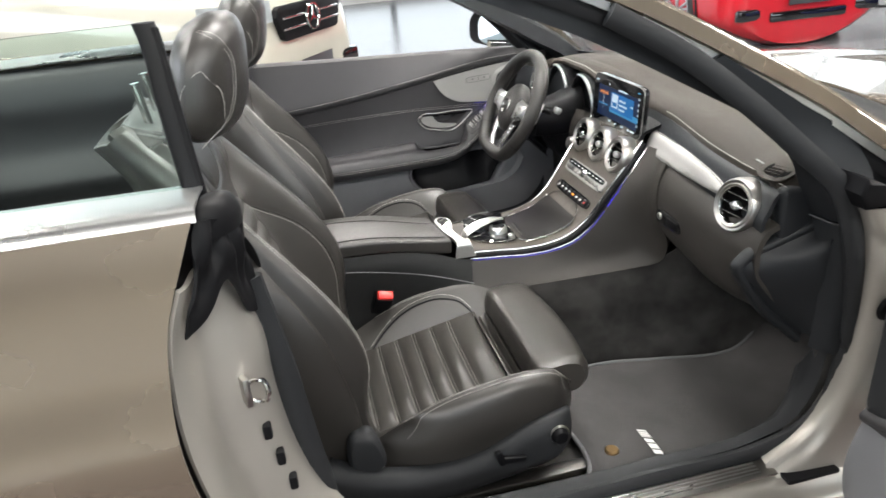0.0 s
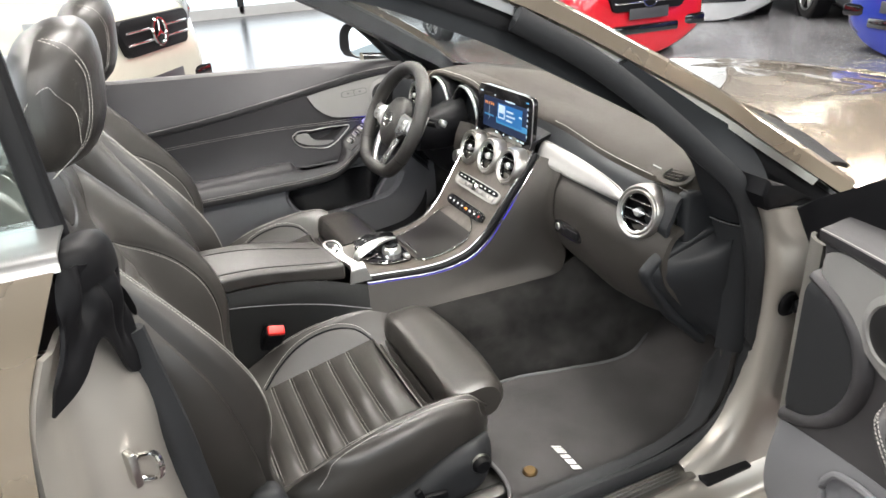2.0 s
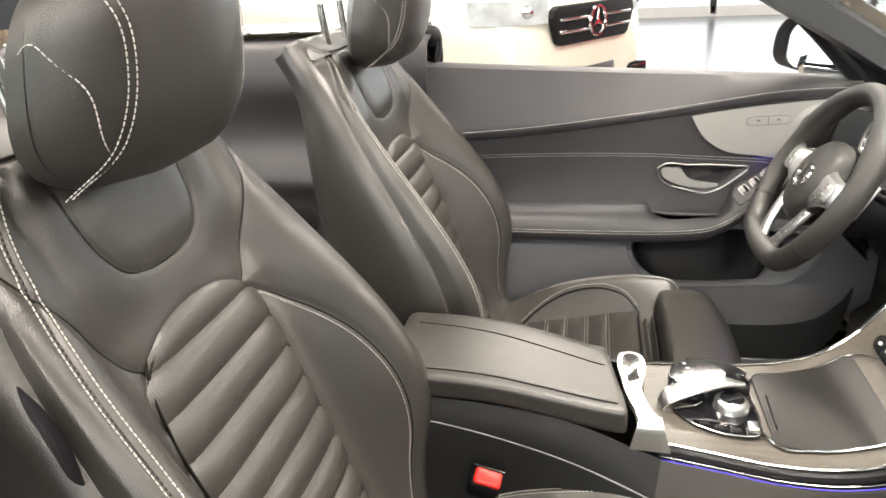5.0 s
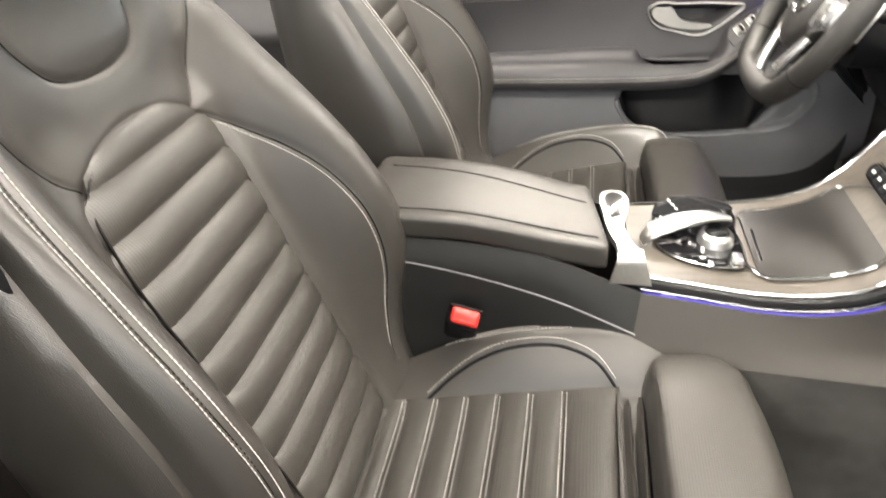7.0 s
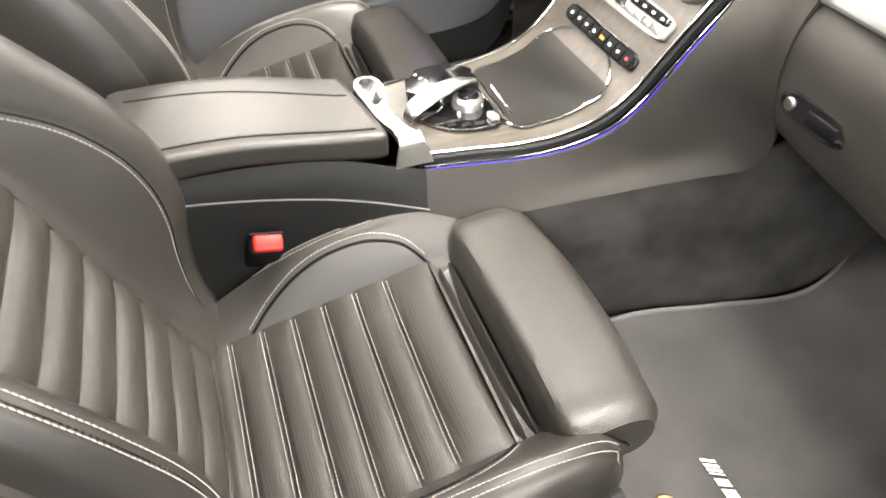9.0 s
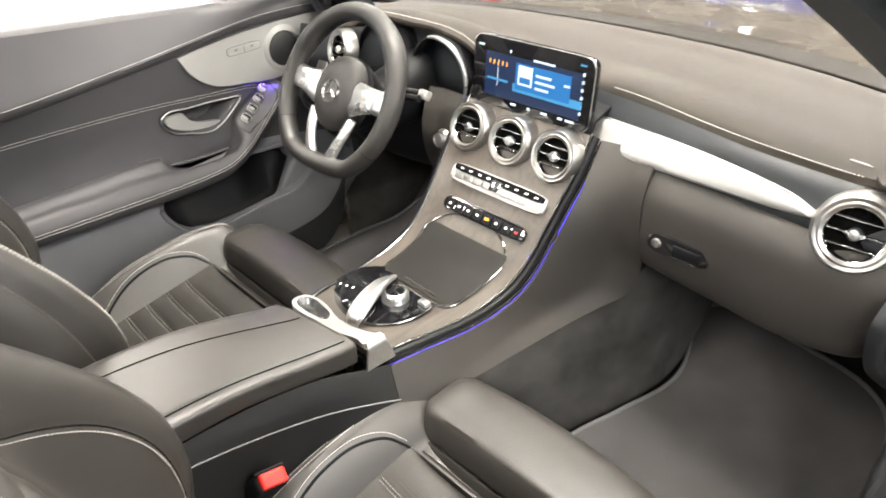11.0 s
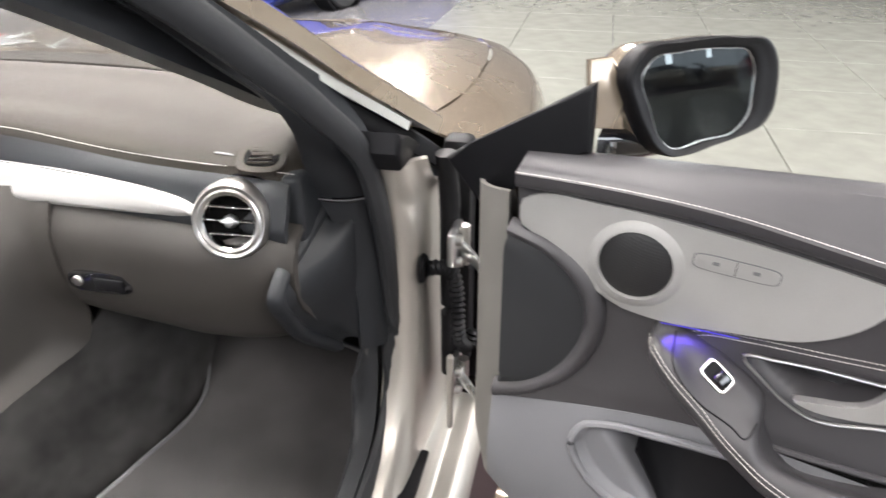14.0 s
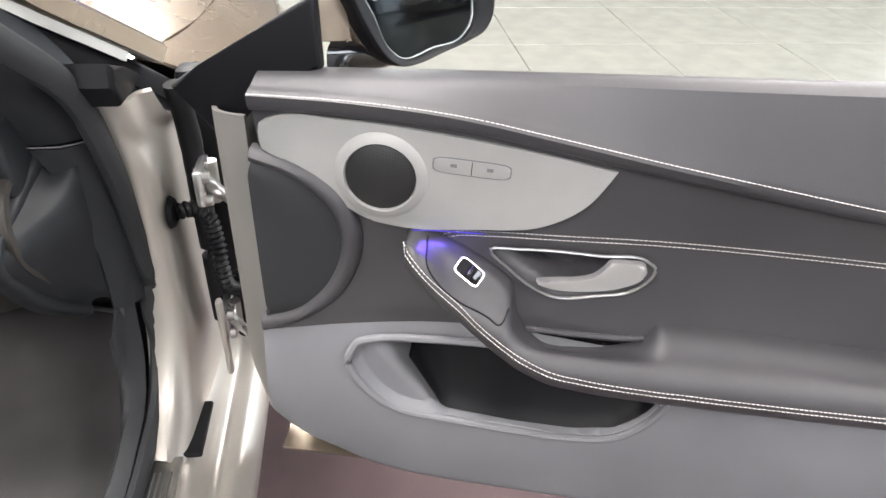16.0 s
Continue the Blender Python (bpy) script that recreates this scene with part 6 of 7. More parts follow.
    part("mirror_foot", loft([[Vector(P(a, w + b, z + c)) for b, c in ((-0.02, -0.012), (0.02, -0.012), (0.02, 0.012), (-0.02, 0.012))] for a, w, z in ((0.072, 0.080, 1.036), (0.105, 0.12, 1.030), (0.150, 0.165, 1.030))], 10, 20), M_GLOSS, mirror)
    part("inner_cover", prism([(0.156 * flipx, 0.060), (0.158 * flipx, -0.014), (0.109 * flipx, -0.023), (0.112 * flipx, 0.010), (0.124 * flipx, 0.060)][::-flipx], MM @ Matrix.Translation((0, 0, -0.016)), 0.008, 0.003, 2), M_BODY, mirror, "champagne inner part of the housing")
    return door


M_SPEAKER = perforated("speaker_perforation", (0.014, 0.014, 0.015), 0.45, 0.0032, 0.33)
car_door(True)
car_door(False)

# ---- car body round the cabin ----
body = thing("convertible", (0.3, 0.0, GROUND), "champagne metallic convertible body with the roof down and door openings", "car")
PILLAR = [(1.16, -0.800, 0.872), (1.08, -0.764, 0.938), (0.985, -0.706, 1.016), (0.909, -0.660, 1.076), (0.800, -0.634, 1.145), (0.700, -0.613, 1.202), (0.607, -0.596, 1.254), (0.50, -0.574, 1.308), (0.40, -0.535, 1.350), (0.34, -0.42, 1.372), (0.31, -0.20, 1.383), (0.305, 0.0, 1.386)]
full = PILLAR + [(x, -y, z) for x, y, z in PILLAR[-2::-1]]


def strip(name, off, w, h, material, label="", n=130, cut=0):
    """A band along the windscreen frame: off is (outward, up) from the frame line."""
    p = curve(full, n)
    t, s, u = frames_along(p, (0, 0, 1))
    c = np.array([0.9, 0, 0.9])
    rows = []
    for i in range(n):
        out = s[i] if np.dot(s[i], p[i] - c) > 0 else -s[i]
        up = np.cross(t[i], out)
        up = up if up[2] > 0 else -up
        q = p[i] + out * off[0] + up * off[1]
        rows.append([q - out * w - up * h, q - out * w * 1.0 + up * h * 0.6, q - out * w * 0.6 + up * h, q + out * w * 0.6 + up * h, q + out * w + up * h * 0.6, q + out * w - up * h])
    bm = bmesh.new()
    vs = grid_faces(bm, np.array(rows[cut:n - cut]), True)
    bm.faces.new(vs[0])
    bm.faces.new(vs[-1][::-1])
    return part(name, bm, material, body, label)


strip("frame_trim", (-0.030, -0.020), 0.026, 0.030, M_DASHBAND, "soft black inner trim of the windscreen frame")
strip("frame_seal", (-0.004, -0.010), 0.010, 0.014, M_DARKPLASTIC)
strip("frame_bright_strip", (0.006, 0.008), 0.008, 0.008, M_BRIGHT, "bright silver strip along the frame", cut=8)
strip("frame_outer", (0.002, 0.030), 0.026, 0.014, M_BODY, "champagne windscreen frame", cut=6)
# inner pillar foot: broad soft trim that reaches down to the dash
for side in (-1, 1):
    rows = [[(0.600, side * 0.622, 1.225), (0.655, side * 0.630, 1.200), (0.70, side * 0.640, 1.215)],
            [(0.700, side * 0.632, 1.155), (0.775, side * 0.648, 1.130), (0.83, side * 0.660, 1.130)],
            [(0.790, side * 0.648, 1.085), (0.860, side * 0.668, 1.060), (0.935, side * 0.682, 1.050)],
            [(0.838, side * 0.650, 1.028), (0.885, side * 0.686, 1.002), (0.950, side * 0.712, 0.988)],
            [(0.862, side * 0.646, 0.984), (0.886, side * 0.684, 0.972), (0.918, side * 0.722, 0.962)],
            [(0.893, side * 0.648, 0.924), (0.906, side * 0.682, 0.919), (0.924, side * 0.722, 0.922)]]
    part("pillar_trim", shell(sheet(rows if side < 0 else [r[::-1] for r in rows], 30, 14), 0.012), M_DASHBAND, body, "soft black pillar trim")
    rows = [[(0.897, side * 0.648, 0.915), (0.908, side * 0.684, 0.911), (0.926, side * 0.722, 0.916)],
            [(0.902, side * 0.672, 0.86), (0.911, side * 0.696, 0.86), (0.930, side * 0.725, 0.86)],
            [(0.900, side * 0.690, 0.77), (0.916, side * 0.710, 0.77), (0.940, side * 0.728, 0.76)],
            [(0.893, side * 0.694, 0.672), (0.910, side * 0.714, 0.668), (0.944, side * 0.728, 0.66)]]
    part("trim_joint", tube([(0.892, side * 0.649, 0.9205), (0.904, side * 0.682, 0.9160), (0.918, side * 0.716, 0.9180)], 0.0012, 16, 6), M_SEAMGREY, body)
    part("kick_trim", shell(sheet(rows if side < 0 else [r[::-1] for r in rows], 24, 14), 0.008), M_DASHBAND, body, "dark plastic trim beside the door opening")
    # opening seal
    path = [(0.52, side * 0.612, 1.292), (0.63, side * 0.640, 1.225), (0.72, side * 0.668, 1.152), (0.800, side * 0.700, 1.075), (0.885, side * 0.722, 0.985), (0.915, side * 0.728, 0.90), (0.938, side * 0.730, 0.78), (0.945, side * 0.728, 0.66), (0.935, side * 0.724, 0.57), (0.885, side * 0.720, 0.500), (0.80, side * 0.715, 0.468), (0.60, side * 0.712, 0.462), (0.30, side * 0.712, 0.462), (0.08, side * 0.712, 0.475), (0.015, side * 0.716, 0.53), (-0.015, side * 0.722, 0.68), (-0.035, side * 0.725, 0.88), (-0.055, side * 0.720, 1.02)]
    part("door_opening_seal", tube(path, 0.0135, 120, 10, None, False, 1.4), M_PLASTIC, body, "black rubber door opening seal")
    # inner kick panel and sill trim inside the seal
    rows = [[(x, side * 0.705, z + dz) for dz in (0.0,)] + [(x - 0.012 * (z > 0.5), side * 0.690, z + 0.006), (x - 0.03 * (z > 0.5), side * 0.682, z - 0.02 - 0.02 * (z < 0.5)), (x - 0.03 * (z > 0.5), side * 0.676, max(0.352, z - 0.11))] for x, z in ((0.93, 0.66), (0.915, 0.575), (0.875, 0.512), (0.80, 0.482), (0.60, 0.474), (0.30, 0.474), (0.08, 0.485))]
    part("sill_trim", shell(sheet(rows if side < 0 else [r[::-1] for r in rows], 40, 14), 0.006), M_PLASTIC, body, "dark plastic sill trim")
    part("kick_panel", box(1.08, side * 0.690, 0.53, 0.34, 0.015, 0.40, 0.006), M_CARPET, body)
    # painted pillar beside the opening
    rows = []
    for x, z in ((0.905, 0.968), (0.925, 0.93), (0.940, 0.86), (0.945, 0.76), (0.938, 0.66), (0.922, 0.585), (0.885, 0.520), (0.800, 0.462)):
        f, g = (0.0 if z > 0.55 else 0.02), smooth_step(0.84, 0.95, z)
        rows.append([(x + 0.006, side * 0.712, z), (x, side * 0.722, z), (x - 0.004, side * 0.745, z), (x, side * 0.758, z - f), (x + 0.008, side * 0.766, z - f), (x + 0.030 - 0.010 * g, side * 0.770, z - f), (x + 0.08 - 0.048 * g, side * 0.774, z - f), (lerp(1.12, x + 0.045, g), side * 0.790, z - f)])
    part("hinge_pillar", shell(sheet(rows if side < 0 else [r[::-1] for r in rows], 44, 44), 0.006), M_JAMB, body, "champagne painted hinge pillar")
    mc = Matrix(((1, 0, 0, 0), (0, 0, side, side * 0.712), (0, 1, 0, 0), (0, 0, 0, 1)))
    part("pillar_cap", prism([(0.890, 0.972), (0.940, 0.976), (0.992, 0.972), (0.965, 0.986), (0.920, 1.010), (0.882, 1.026), (0.874, 1.000)], mc, 0.060, 0.007, 3), M_DARKPLASTIC, body, "soft black cap on the pillar top")
    # Black tube put in for the shade in the gap between pillar and wing.
    part("gap_seal", tube([(1.01, side * 0.802, 0.955), (1.015, side * 0.806, 0.90), (1.02, side * 0.806, 0.75), (1.02, side * 0.806, 0.55)], 0.016, 24, 10), M_RUBBER, body)
    # sill: inner step, plate and outer skin
    rows = [[(x, side * 0.712, 0.455), (x, side * 0.722, 0.448), (x, side * 0.770, 0.440), (x, side * 0.790, 0.415), (x, side * 0.798, 0.395), (x, side * 0.835, 0.388), (x, side * 0.852, 0.372), (x, side * 0.850, 0.30), (x, side * 0.82, 0.22)] for x in (1.15, 0.80, 0.40, 0.05, -0.2)]
    part("sill", shell(sheet(rows if side < 0 else [r[::-1] for r in rows], 24, 50), 0.005), M_JAMB, body, "champagne painted door sill")
    part("sill_rubber", box(0.87, side * 0.755, 0.446, 0.11, 0.070, 0.010, 0.004), M_RUBBER, body)
    plate = part("sill_plate", box(0.48, side * 0.743, 0.452, 0.66, 0.046, 0.008, 0.004, 2), M_SATIN, body, "brushed metal entry sill plate")
    for k in range(4):
        part("plate_rib", box(0.53, side * (0.731 + 0.008 * k), 0.457, 0.50, 0.0028, 0.003, 0.001, 1), M_BRIGHT, plate)
    # rear quarter: shut face with latch, outer panel, belt trim
    rows = []
    for z, xo in ((1.075, -0.124), (1.03, -0.142), (0.95, -0.158), (0.85, -0.162), (0.75, -0.150), (0.62, -0.110), (0.50, -0.03), (0.42, 0.06)):
        q = 1 - 0.5 * smooth_step(0.93, 1.07, z)
        rows.append([(xo, side * (0.848 - 0.10 * max(0, z - 1.03)), z), (xo + 0.006, side * (0.838 - 0.10 * max(0, z - 1.03)), z), (xo + 0.018 * q, side * 0.815, z), (xo + 0.030 * q, side * 0.785, z), (xo + 0.080 * q, side * 0.765, z), (xo + 0.105 * q, side * 0.735, z), (xo + 0.110 * q, side * 0.722, z)])
    part("shut_pillar", shell(sheet(rows if side > 0 else [r[::-1] for r in rows], 40, 30), 0.006), M_JAMB, body, "champagne painted door shut face")
    rows = []
    for z, y in ((1.152, 0.835), (1.10, 0.845), (1.03, 0.852), (0.97, 0.856), (0.90, 0.872), (0.82, 0.874), (0.72, 0.866), (0.58, 0.858), (0.45, 0.845), (0.30, 0.83)):
        xo = float(np.interp(z, (0.42, 0.50, 0.62, 0.75, 0.85, 0.95, 1.03, 1.09, 1.15), (0.06, -0.03, -0.11, -0.15, -0.162, -0.158, -0.142, -0.118, -0.09)))
        rows.append([(xo, side * y, z), (xo - 0.25, side * (y + 0.012), z + 0.005), (xo - 0.6, side * (y + 0.02), z + 0.01), (-1.25, side * (y + 0.01), z + 0.02), (-1.9, side * (y - 0.05), z)])
    part("quarter_panel", shell(sheet(rows if side > 0 else [r[::-1] for r in rows], 50, 30), 0.004), M_BODY, body, "champagne metallic rear quarter panel")
    rows = [[(x, side * 0.832, z), (x, side * 0.826, z + 0.012), (x, side * 0.800, z + 0.014), (x, side * 0.760, z + 0.012), (x, side * 0.700, z + 0.004)] for x, z in ((-0.085, 1.150), (-0.3, 1.152), (-0.7, 1.15), (-1.2, 1.14))]
    part("belt_trim", shell(sheet(rows if side > 0 else [r[::-1] for r in rows], 24, 14), 0.004), M_BRIGHT, body, "bright belt strip below the rear side window")
    # latch
    part("latch_plate", box(-0.086, side * 0.776, 0.880, 0.010, 0.030, 0.046, 0.003, 2, None, pose(0, 0, 0, 0, 0, side * -22)), M_SATIN, body)
    part("striker", tube([(-0.080, side * 0.782, 0.895), (-0.058, side * 0.790, 0.897), (-0.054, side * 0.792, 0.882), (-0.058, side * 0.790, 0.866), (-0.080, side * 0.782, 0.864)], 0.0036, 24, 8), M_CHROME, body, "chrome door striker")
    for k in range(3):
        part("wiring_plug", box(-0.070 + 0.010 * k, side * 0.770, 0.800 - 0.05 * k, 0.012, 0.016, 0.024, 0.003, 2), M_DARKPLASTIC, body)
    # soft folded cover on the pillar top: gathered at the window post, with two legs and an arch between
    rows = []
    for k in np.linspace(0, 1, 12):
        row = []
        for v in np.linspace(0, 1, 17):
            hem = float(curve_eval(v, (0, 0.22, 0.42, 0.58, 0.75, 1.0), (1.012, 1.026, 1.056, 1.034, 0.990, 0.972)))
            z = lerp(1.142 - 0.020 * v, hem, k)
            xl = float(np.interp(z, (0.97, 1.02, 1.136, 1.15), (-0.140, -0.126, -0.094, -0.088)))
            yl = float(np.interp(z, (0.97, 1.03, 1.14), (0.848, 0.842, 0.806)))
            crease = (0.006 * math.sin(10 * v + 4 * k) + 0.004 * math.sin(25 * v - 7 * k)) * math.sin(math.pi * min(1, 0.15 + k))
            bow = 0.012 * math.sin(math.pi * v)
            row.append((lerp(xl, -0.050, v) + bow + crease, side * (lerp(yl, 0.722, v) + 0.35 * bow + 0.5 * crease), z))
        rows.append(row)
    part("pillar_gaiter", shell(sheet(rows if side > 0 else [r[::-1] for r in rows], 44, 60), 0.004), M_RUBBER, body, "creased black rubber gaiter on the pillar")
    part("gaiter_knot", loft([[(-0.074 + a * k, side * (0.762 + b * k), z) for a, b in ((0.026, -0.034), (0.020, 0.016), (-0.004, 0.034), (-0.020, 0.036), (-0.022, -0.004), (0.000, -0.034))] for z, k in ((1.112, 1.0), (1.134, 0.97), (1.150, 0.75), (1.156, 0.45))], 14, 30), M_RUBBER, body)
    # rear side window with its front frame
    if side < 0:
        g = sheet([[(-0.105 - 0.018 * k, -0.735 + 0.075 * k, lerp(1.13, 1.352, k)), (-0.35 - 0.02 * k, -0.735 + 0.075 * k, lerp(1.13, 1.345, k)), (-0.60 - 0.01 * k, -0.73 + 0.07 * k, lerp(1.13, 1.30, k)), (-0.85, -0.72 + 0.05 * k, lerp(1.125, 1.20, k))] for k in (0, 0.5, 1)], 10, 20)
        pane = part("side_window", shell(g, 0.004), M_GLASS, body, "green tinted rear side window, raised")
        pane.visible_shadow = False
        part("window_post", loft([[(x + a, y + b, z) for a, b in ((-0.010, -0.006), (0.004, -0.009), (0.013, -0.004), (0.013, 0.010), (0.0, 0.014), (-0.012, 0.008))] for x, y, z in ((-0.090, -0.737, 1.06), (-0.100, -0.712, 1.17), (-0.108, -0.690, 1.26), (-0.116, -0.664, 1.345), (-0.118, -0.662, 1.352))], 16, 24), M_RUBBER, body, "dark window post with rubber lip")
        part("post_lip", tube([(-0.079, -0.739, 1.06), (-0.089, -0.714, 1.17), (-0.097, -0.692, 1.26), (-0.105, -0.666, 1.345)], 0.006, 24, 8), M_DARKPLASTIC, body)
    # rear side trim in the cabin
    rows = [[(x, side * 0.735, 1.135), (x, side * 0.690, 1.125), (x, side * 0.670, 1.07), (x, side * 0.672, 1.00), (x, side * 0.678, 0.985), (x, side * 0.680, 0.90), (x, side * 0.650, 0.83), (x, side * 0.640, 0.80), (x, side * 0.660, 0.76), (x, side * 0.665, 0.62), (x, side * 0.66, 0.40)] for x in (-0.065, -0.3, -0.6, -0.9, -1.2)]
    part("rear_side_trim", shell(sheet(rows if side < 0 else [r[::-1] for r in rows], 24, 60), 0.006), M_DOORTOP, body, "dark padded rear side trim")
    part("rear_trim_line", tube([(x, side * 0.676, z) for x, z in ((-0.07, 0.995), (-0.35, 1.000), (-0.7, 1.015), (-1.1, 1.03))], 0.0025, 20, 6), M_THREAD, body)
    part("rear_speaker", lathe([(0.0001, 0.004), (0.05, 0.003), (0.058, 0.0)], Matrix.Translation((-0.42, side * 0.664, 0.69)) @ pose(0, 0, 0, 90 * side, 0, 0), 32), M_SPEAKER, body)
    part("rear_accent", box(-0.325, side * 0.655, 0.600, 0.10, 0.012, 0.055, 0.006, 2), M_SATIN, body, "silver rear trim plate")

# floor pan and carpets
rows = [[(x, y, 0.345 + (0.30 * smooth_step(1.05, 1.45, x)) + 0.0 * y) for y in (-0.72, -0.5, -0.3, -0.12, 0.12, 0.3, 0.5, 0.72)] for x in (-0.35, 0.0, 0.4, 0.8, 1.0, 1.12, 1.25, 1.4, 1.5)]
part("floor_carpet", shell(sheet(rows, 40, 30), 0.02), M_CARPET, body, "black velour floor carpet")
part("firewall", box(1.46, 0, 0.72, 0.03, 1.40, 0.30, 0.01), M_CARPET, body)
part("dash_underside", box(1.16, 0, 0.700, 0.50, 1.36, 0.012, 0.004), M_DARKPLASTIC, body)
part("rear_floor", box(-0.75, 0, 0.36, 0.9, 1.40, 0.03, 0.01), M_CARPET, body)
# windscreen and cowl
g = sheet([[(glass_base(y) + 0.03, y, 0.985), (lerp(glass_base(y), 0.31, 0.5) + 0.01, y * 0.94, 1.200), (0.325 + 0.10 * abs(y / 0.6) ** 3, y * 0.87, 1.372 - 0.02 * (y / 0.6) ** 2)] for y in (-0.64, -0.45, -0.2, 0.0, 0.2, 0.45, 0.64)], 24, 20)
wind = part("windscreen", shell(g, 0.005), M_CLEAR, body, "clear windscreen glass")
wind.visible_shadow = False
part("cowl", shell(sheet([[(glass_base(y) - 0.004, y, 0.996), (glass_base(y) + 0.03, y, 0.994), (glass_base(y) + 0.08, y, 0.987), (glass_base(y) + 0.115, y, 0.984), (glass_base(y) + 0.15, y, 0.972)] for y in (-0.70, -0.4, 0.0, 0.4, 0.70)], 40, 12), 0.008), M_DARKPLASTIC, body, "black scuttle panel below the windscreen")
for y0, y1 in ((0.52, -0.05), (0.05, -0.50)):
    part("wiper", tube([(glass_base(y0) + 0.06, y0, 0.985), (glass_base((y0 + y1) / 2) + 0.050, (y0 + y1) / 2, 0.992), (glass_base(y1) + 0.035, y1, 0.996)], 0.008, 30, 8, None, False, 0.7), M_DARKPLASTIC, body, "black windscreen wiper")
# bonnet and wings


def hood_z(x, y):
    return 0.992 - 0.030 * (x - 1.3) - 0.085 * max(0, x - 1.35) ** 2 - 0.10 * (abs(y) / 0.85) ** 3.5 + 0.008 * math.exp(-((abs(y) - 0.42 + 0.1 * (x - 1.3)) / 0.05) ** 2)


rows = [[(x, y * w, hood_z(x, y * w)) for y in np.linspace(-1, 1, 17)] for x, w in ((glass_base(0) + 0.03, 0.60), (1.45, 0.750), (1.7, 0.745), (1.95, 0.72), (2.15, 0.68), (2.28, 0.62))]
for r in rows[:1]:
    for k in range(17):
        y = r[k][1] * 1.18
        r[k] = (glass_base(y) + 0.150 - 0.02, y, hood_z(1.25, y) + 0.002)
part("bonnet", shell(sheet(rows, 50, 50), 0.006), M_BODY, body, "champagne metallic bonnet")
for side in (-1, 1):
    rows = [[(x, side * a, hood_z(max(x, 1.25), a) - 0.001) for a in ()] + [(x, side * w0, hood_z(max(1.25, x), w0) - 0.002), (x, side * (w0 + 0.05), hood_z(max(1.25, x), w0 + 0.05) - 0.004), (x, side * (w0 + 0.10), hood_z(max(1.25, x), w0 + 0.10) - 0.012), (x, side * (w0 + 0.135), hood_z(max(1.25, x), w0 + 0.10) - 0.06), (x, side * (w0 + 0.145), 0.70), (x, side * 0.87, 0.45), (x, side * 0.85, 0.28)] for x, w0 in ((1.17, 0.712), (1.22, 0.724), (1.28, 0.738), (1.45, 0.753), (1.7, 0.748), (2.0, 0.718), (2.25, 0.64))]
    part("front_wing", shell(sheet(rows if side < 0 else [r[::-1] for r in rows], 50, 40), 0.005), M_BODY, body, "champagne metallic front wing")
    # Black box put in as the shade behind the jamb gap.
    part("jamb_gap_seal", box(1.13, side * 0.800, 0.72, 0.05, 0.05, 0.44, 0.012), M_RUBBER, body)
    wheel_m = Matrix.Translation((1.72, side * 0.80, GROUND + 0.325)) @ pose(0, 0, 0, 90, 0, 0)
    part("front_tyre", lathe([(0.21, -0.10), (0.30, -0.11), (0.325, -0.08), (0.325, 0.08), (0.30, 0.11), (0.21, 0.10)], wheel_m, 48), M_RUBBER, body)
    part("rear_tyre", lathe([(0.21, -0.11), (0.30, -0.12), (0.325, -0.09), (0.325, 0.09), (0.30, 0.12), (0.21, 0.11)], Matrix.Translation((-1.04, side * 0.79, GROUND + 0.325)) @ pose(0, 0, 0, 90, 0, 0), 48), M_RUBBER, body)
part("nose", loft([[(x, y * w, z) for y, z in ((-1, 0.30), (-1, 0.72), (-0.7, 0.84), (0, 0.86), (0.7, 0.84), (1, 0.72), (1, 0.30))] for x, w in ((2.22, 0.80), (2.36, 0.70), (2.44, 0.45))], 12, 40), M_BODY, body)
part("underbody", box(0.3, 0, 0.27, 3.6, 1.50, 0.10, 0.02), M_DARKPLASTIC, body)
part("boot_deck", shell(sheet([[(-1.22, y, 1.13), (-1.5, y, 1.10), (-1.9, y, 1.02), (-2.05, y, 0.80)] for y in (-0.80, -0.4, 0, 0.4, 0.80)], 16, 20), 0.006), M_BODY, body)
# hinges and wiring hose at the open door
for z, k in ((0.822, 1.0), (0.578, 0.9)):
    part("hinge_leaf", box(0.985, -0.822, z, 0.060, 0.014, 0.055 * k, 0.004, 2), M_BRIGHT, body, "bright steel door hinge")
    part("hinge_arm", loft([[(x + a, y + b * 0.4, z + b) for a, b in ((0, 0.016), (0.010, 0.014), (0.010, -0.014), (0, -0.016))] for x, y in ((0.975, -0.826), (0.950, -0.850), (0.915, -0.872), (0.885, -0.886))], 12, 20), M_BRIGHT, body)
    part("hinge_pin", tube([(0.985, -0.836, z - 0.032 * k), (0.985, -0.836, z + 0.032 * k)], 0.009, 4, 14), M_SATIN, body)
    for dz in (-0.018, 0.018):
        part("hinge_bolt", lathe([(0.0001, 0.010), (0.008, 0.009), (0.010, 0.0)], Matrix.Translation((0.962, -0.828, z + dz)) @ pose(0, 0, 0, 90, 0, 0), 12), M_SATIN, body)
part("lower_hinge_plate", box(0.952, -0.820, 0.560, 0.016, 0.010, 0.150, 0.005, 2), M_JAMB, body)
hose = curve([(0.966, -0.780, 0.782), (0.985, -0.798, 0.777), (1.000, -0.814, 0.757), (1.000, -0.822, 0.715), (0.988, -0.826, 0.672), (0.995, -0.830, 0.628), (1.018, -0.838, 0.612), (1.028, -0.845, 0.636)], 160)
rad = [0.0105 + 0.0022 * math.cos(2 * math.pi * k / 6.0) for k in range(160)]
part("wiring_hose", tube(hose, rad, 160, 14), M_RUBBER, body, "ribbed black rubber wiring hose")
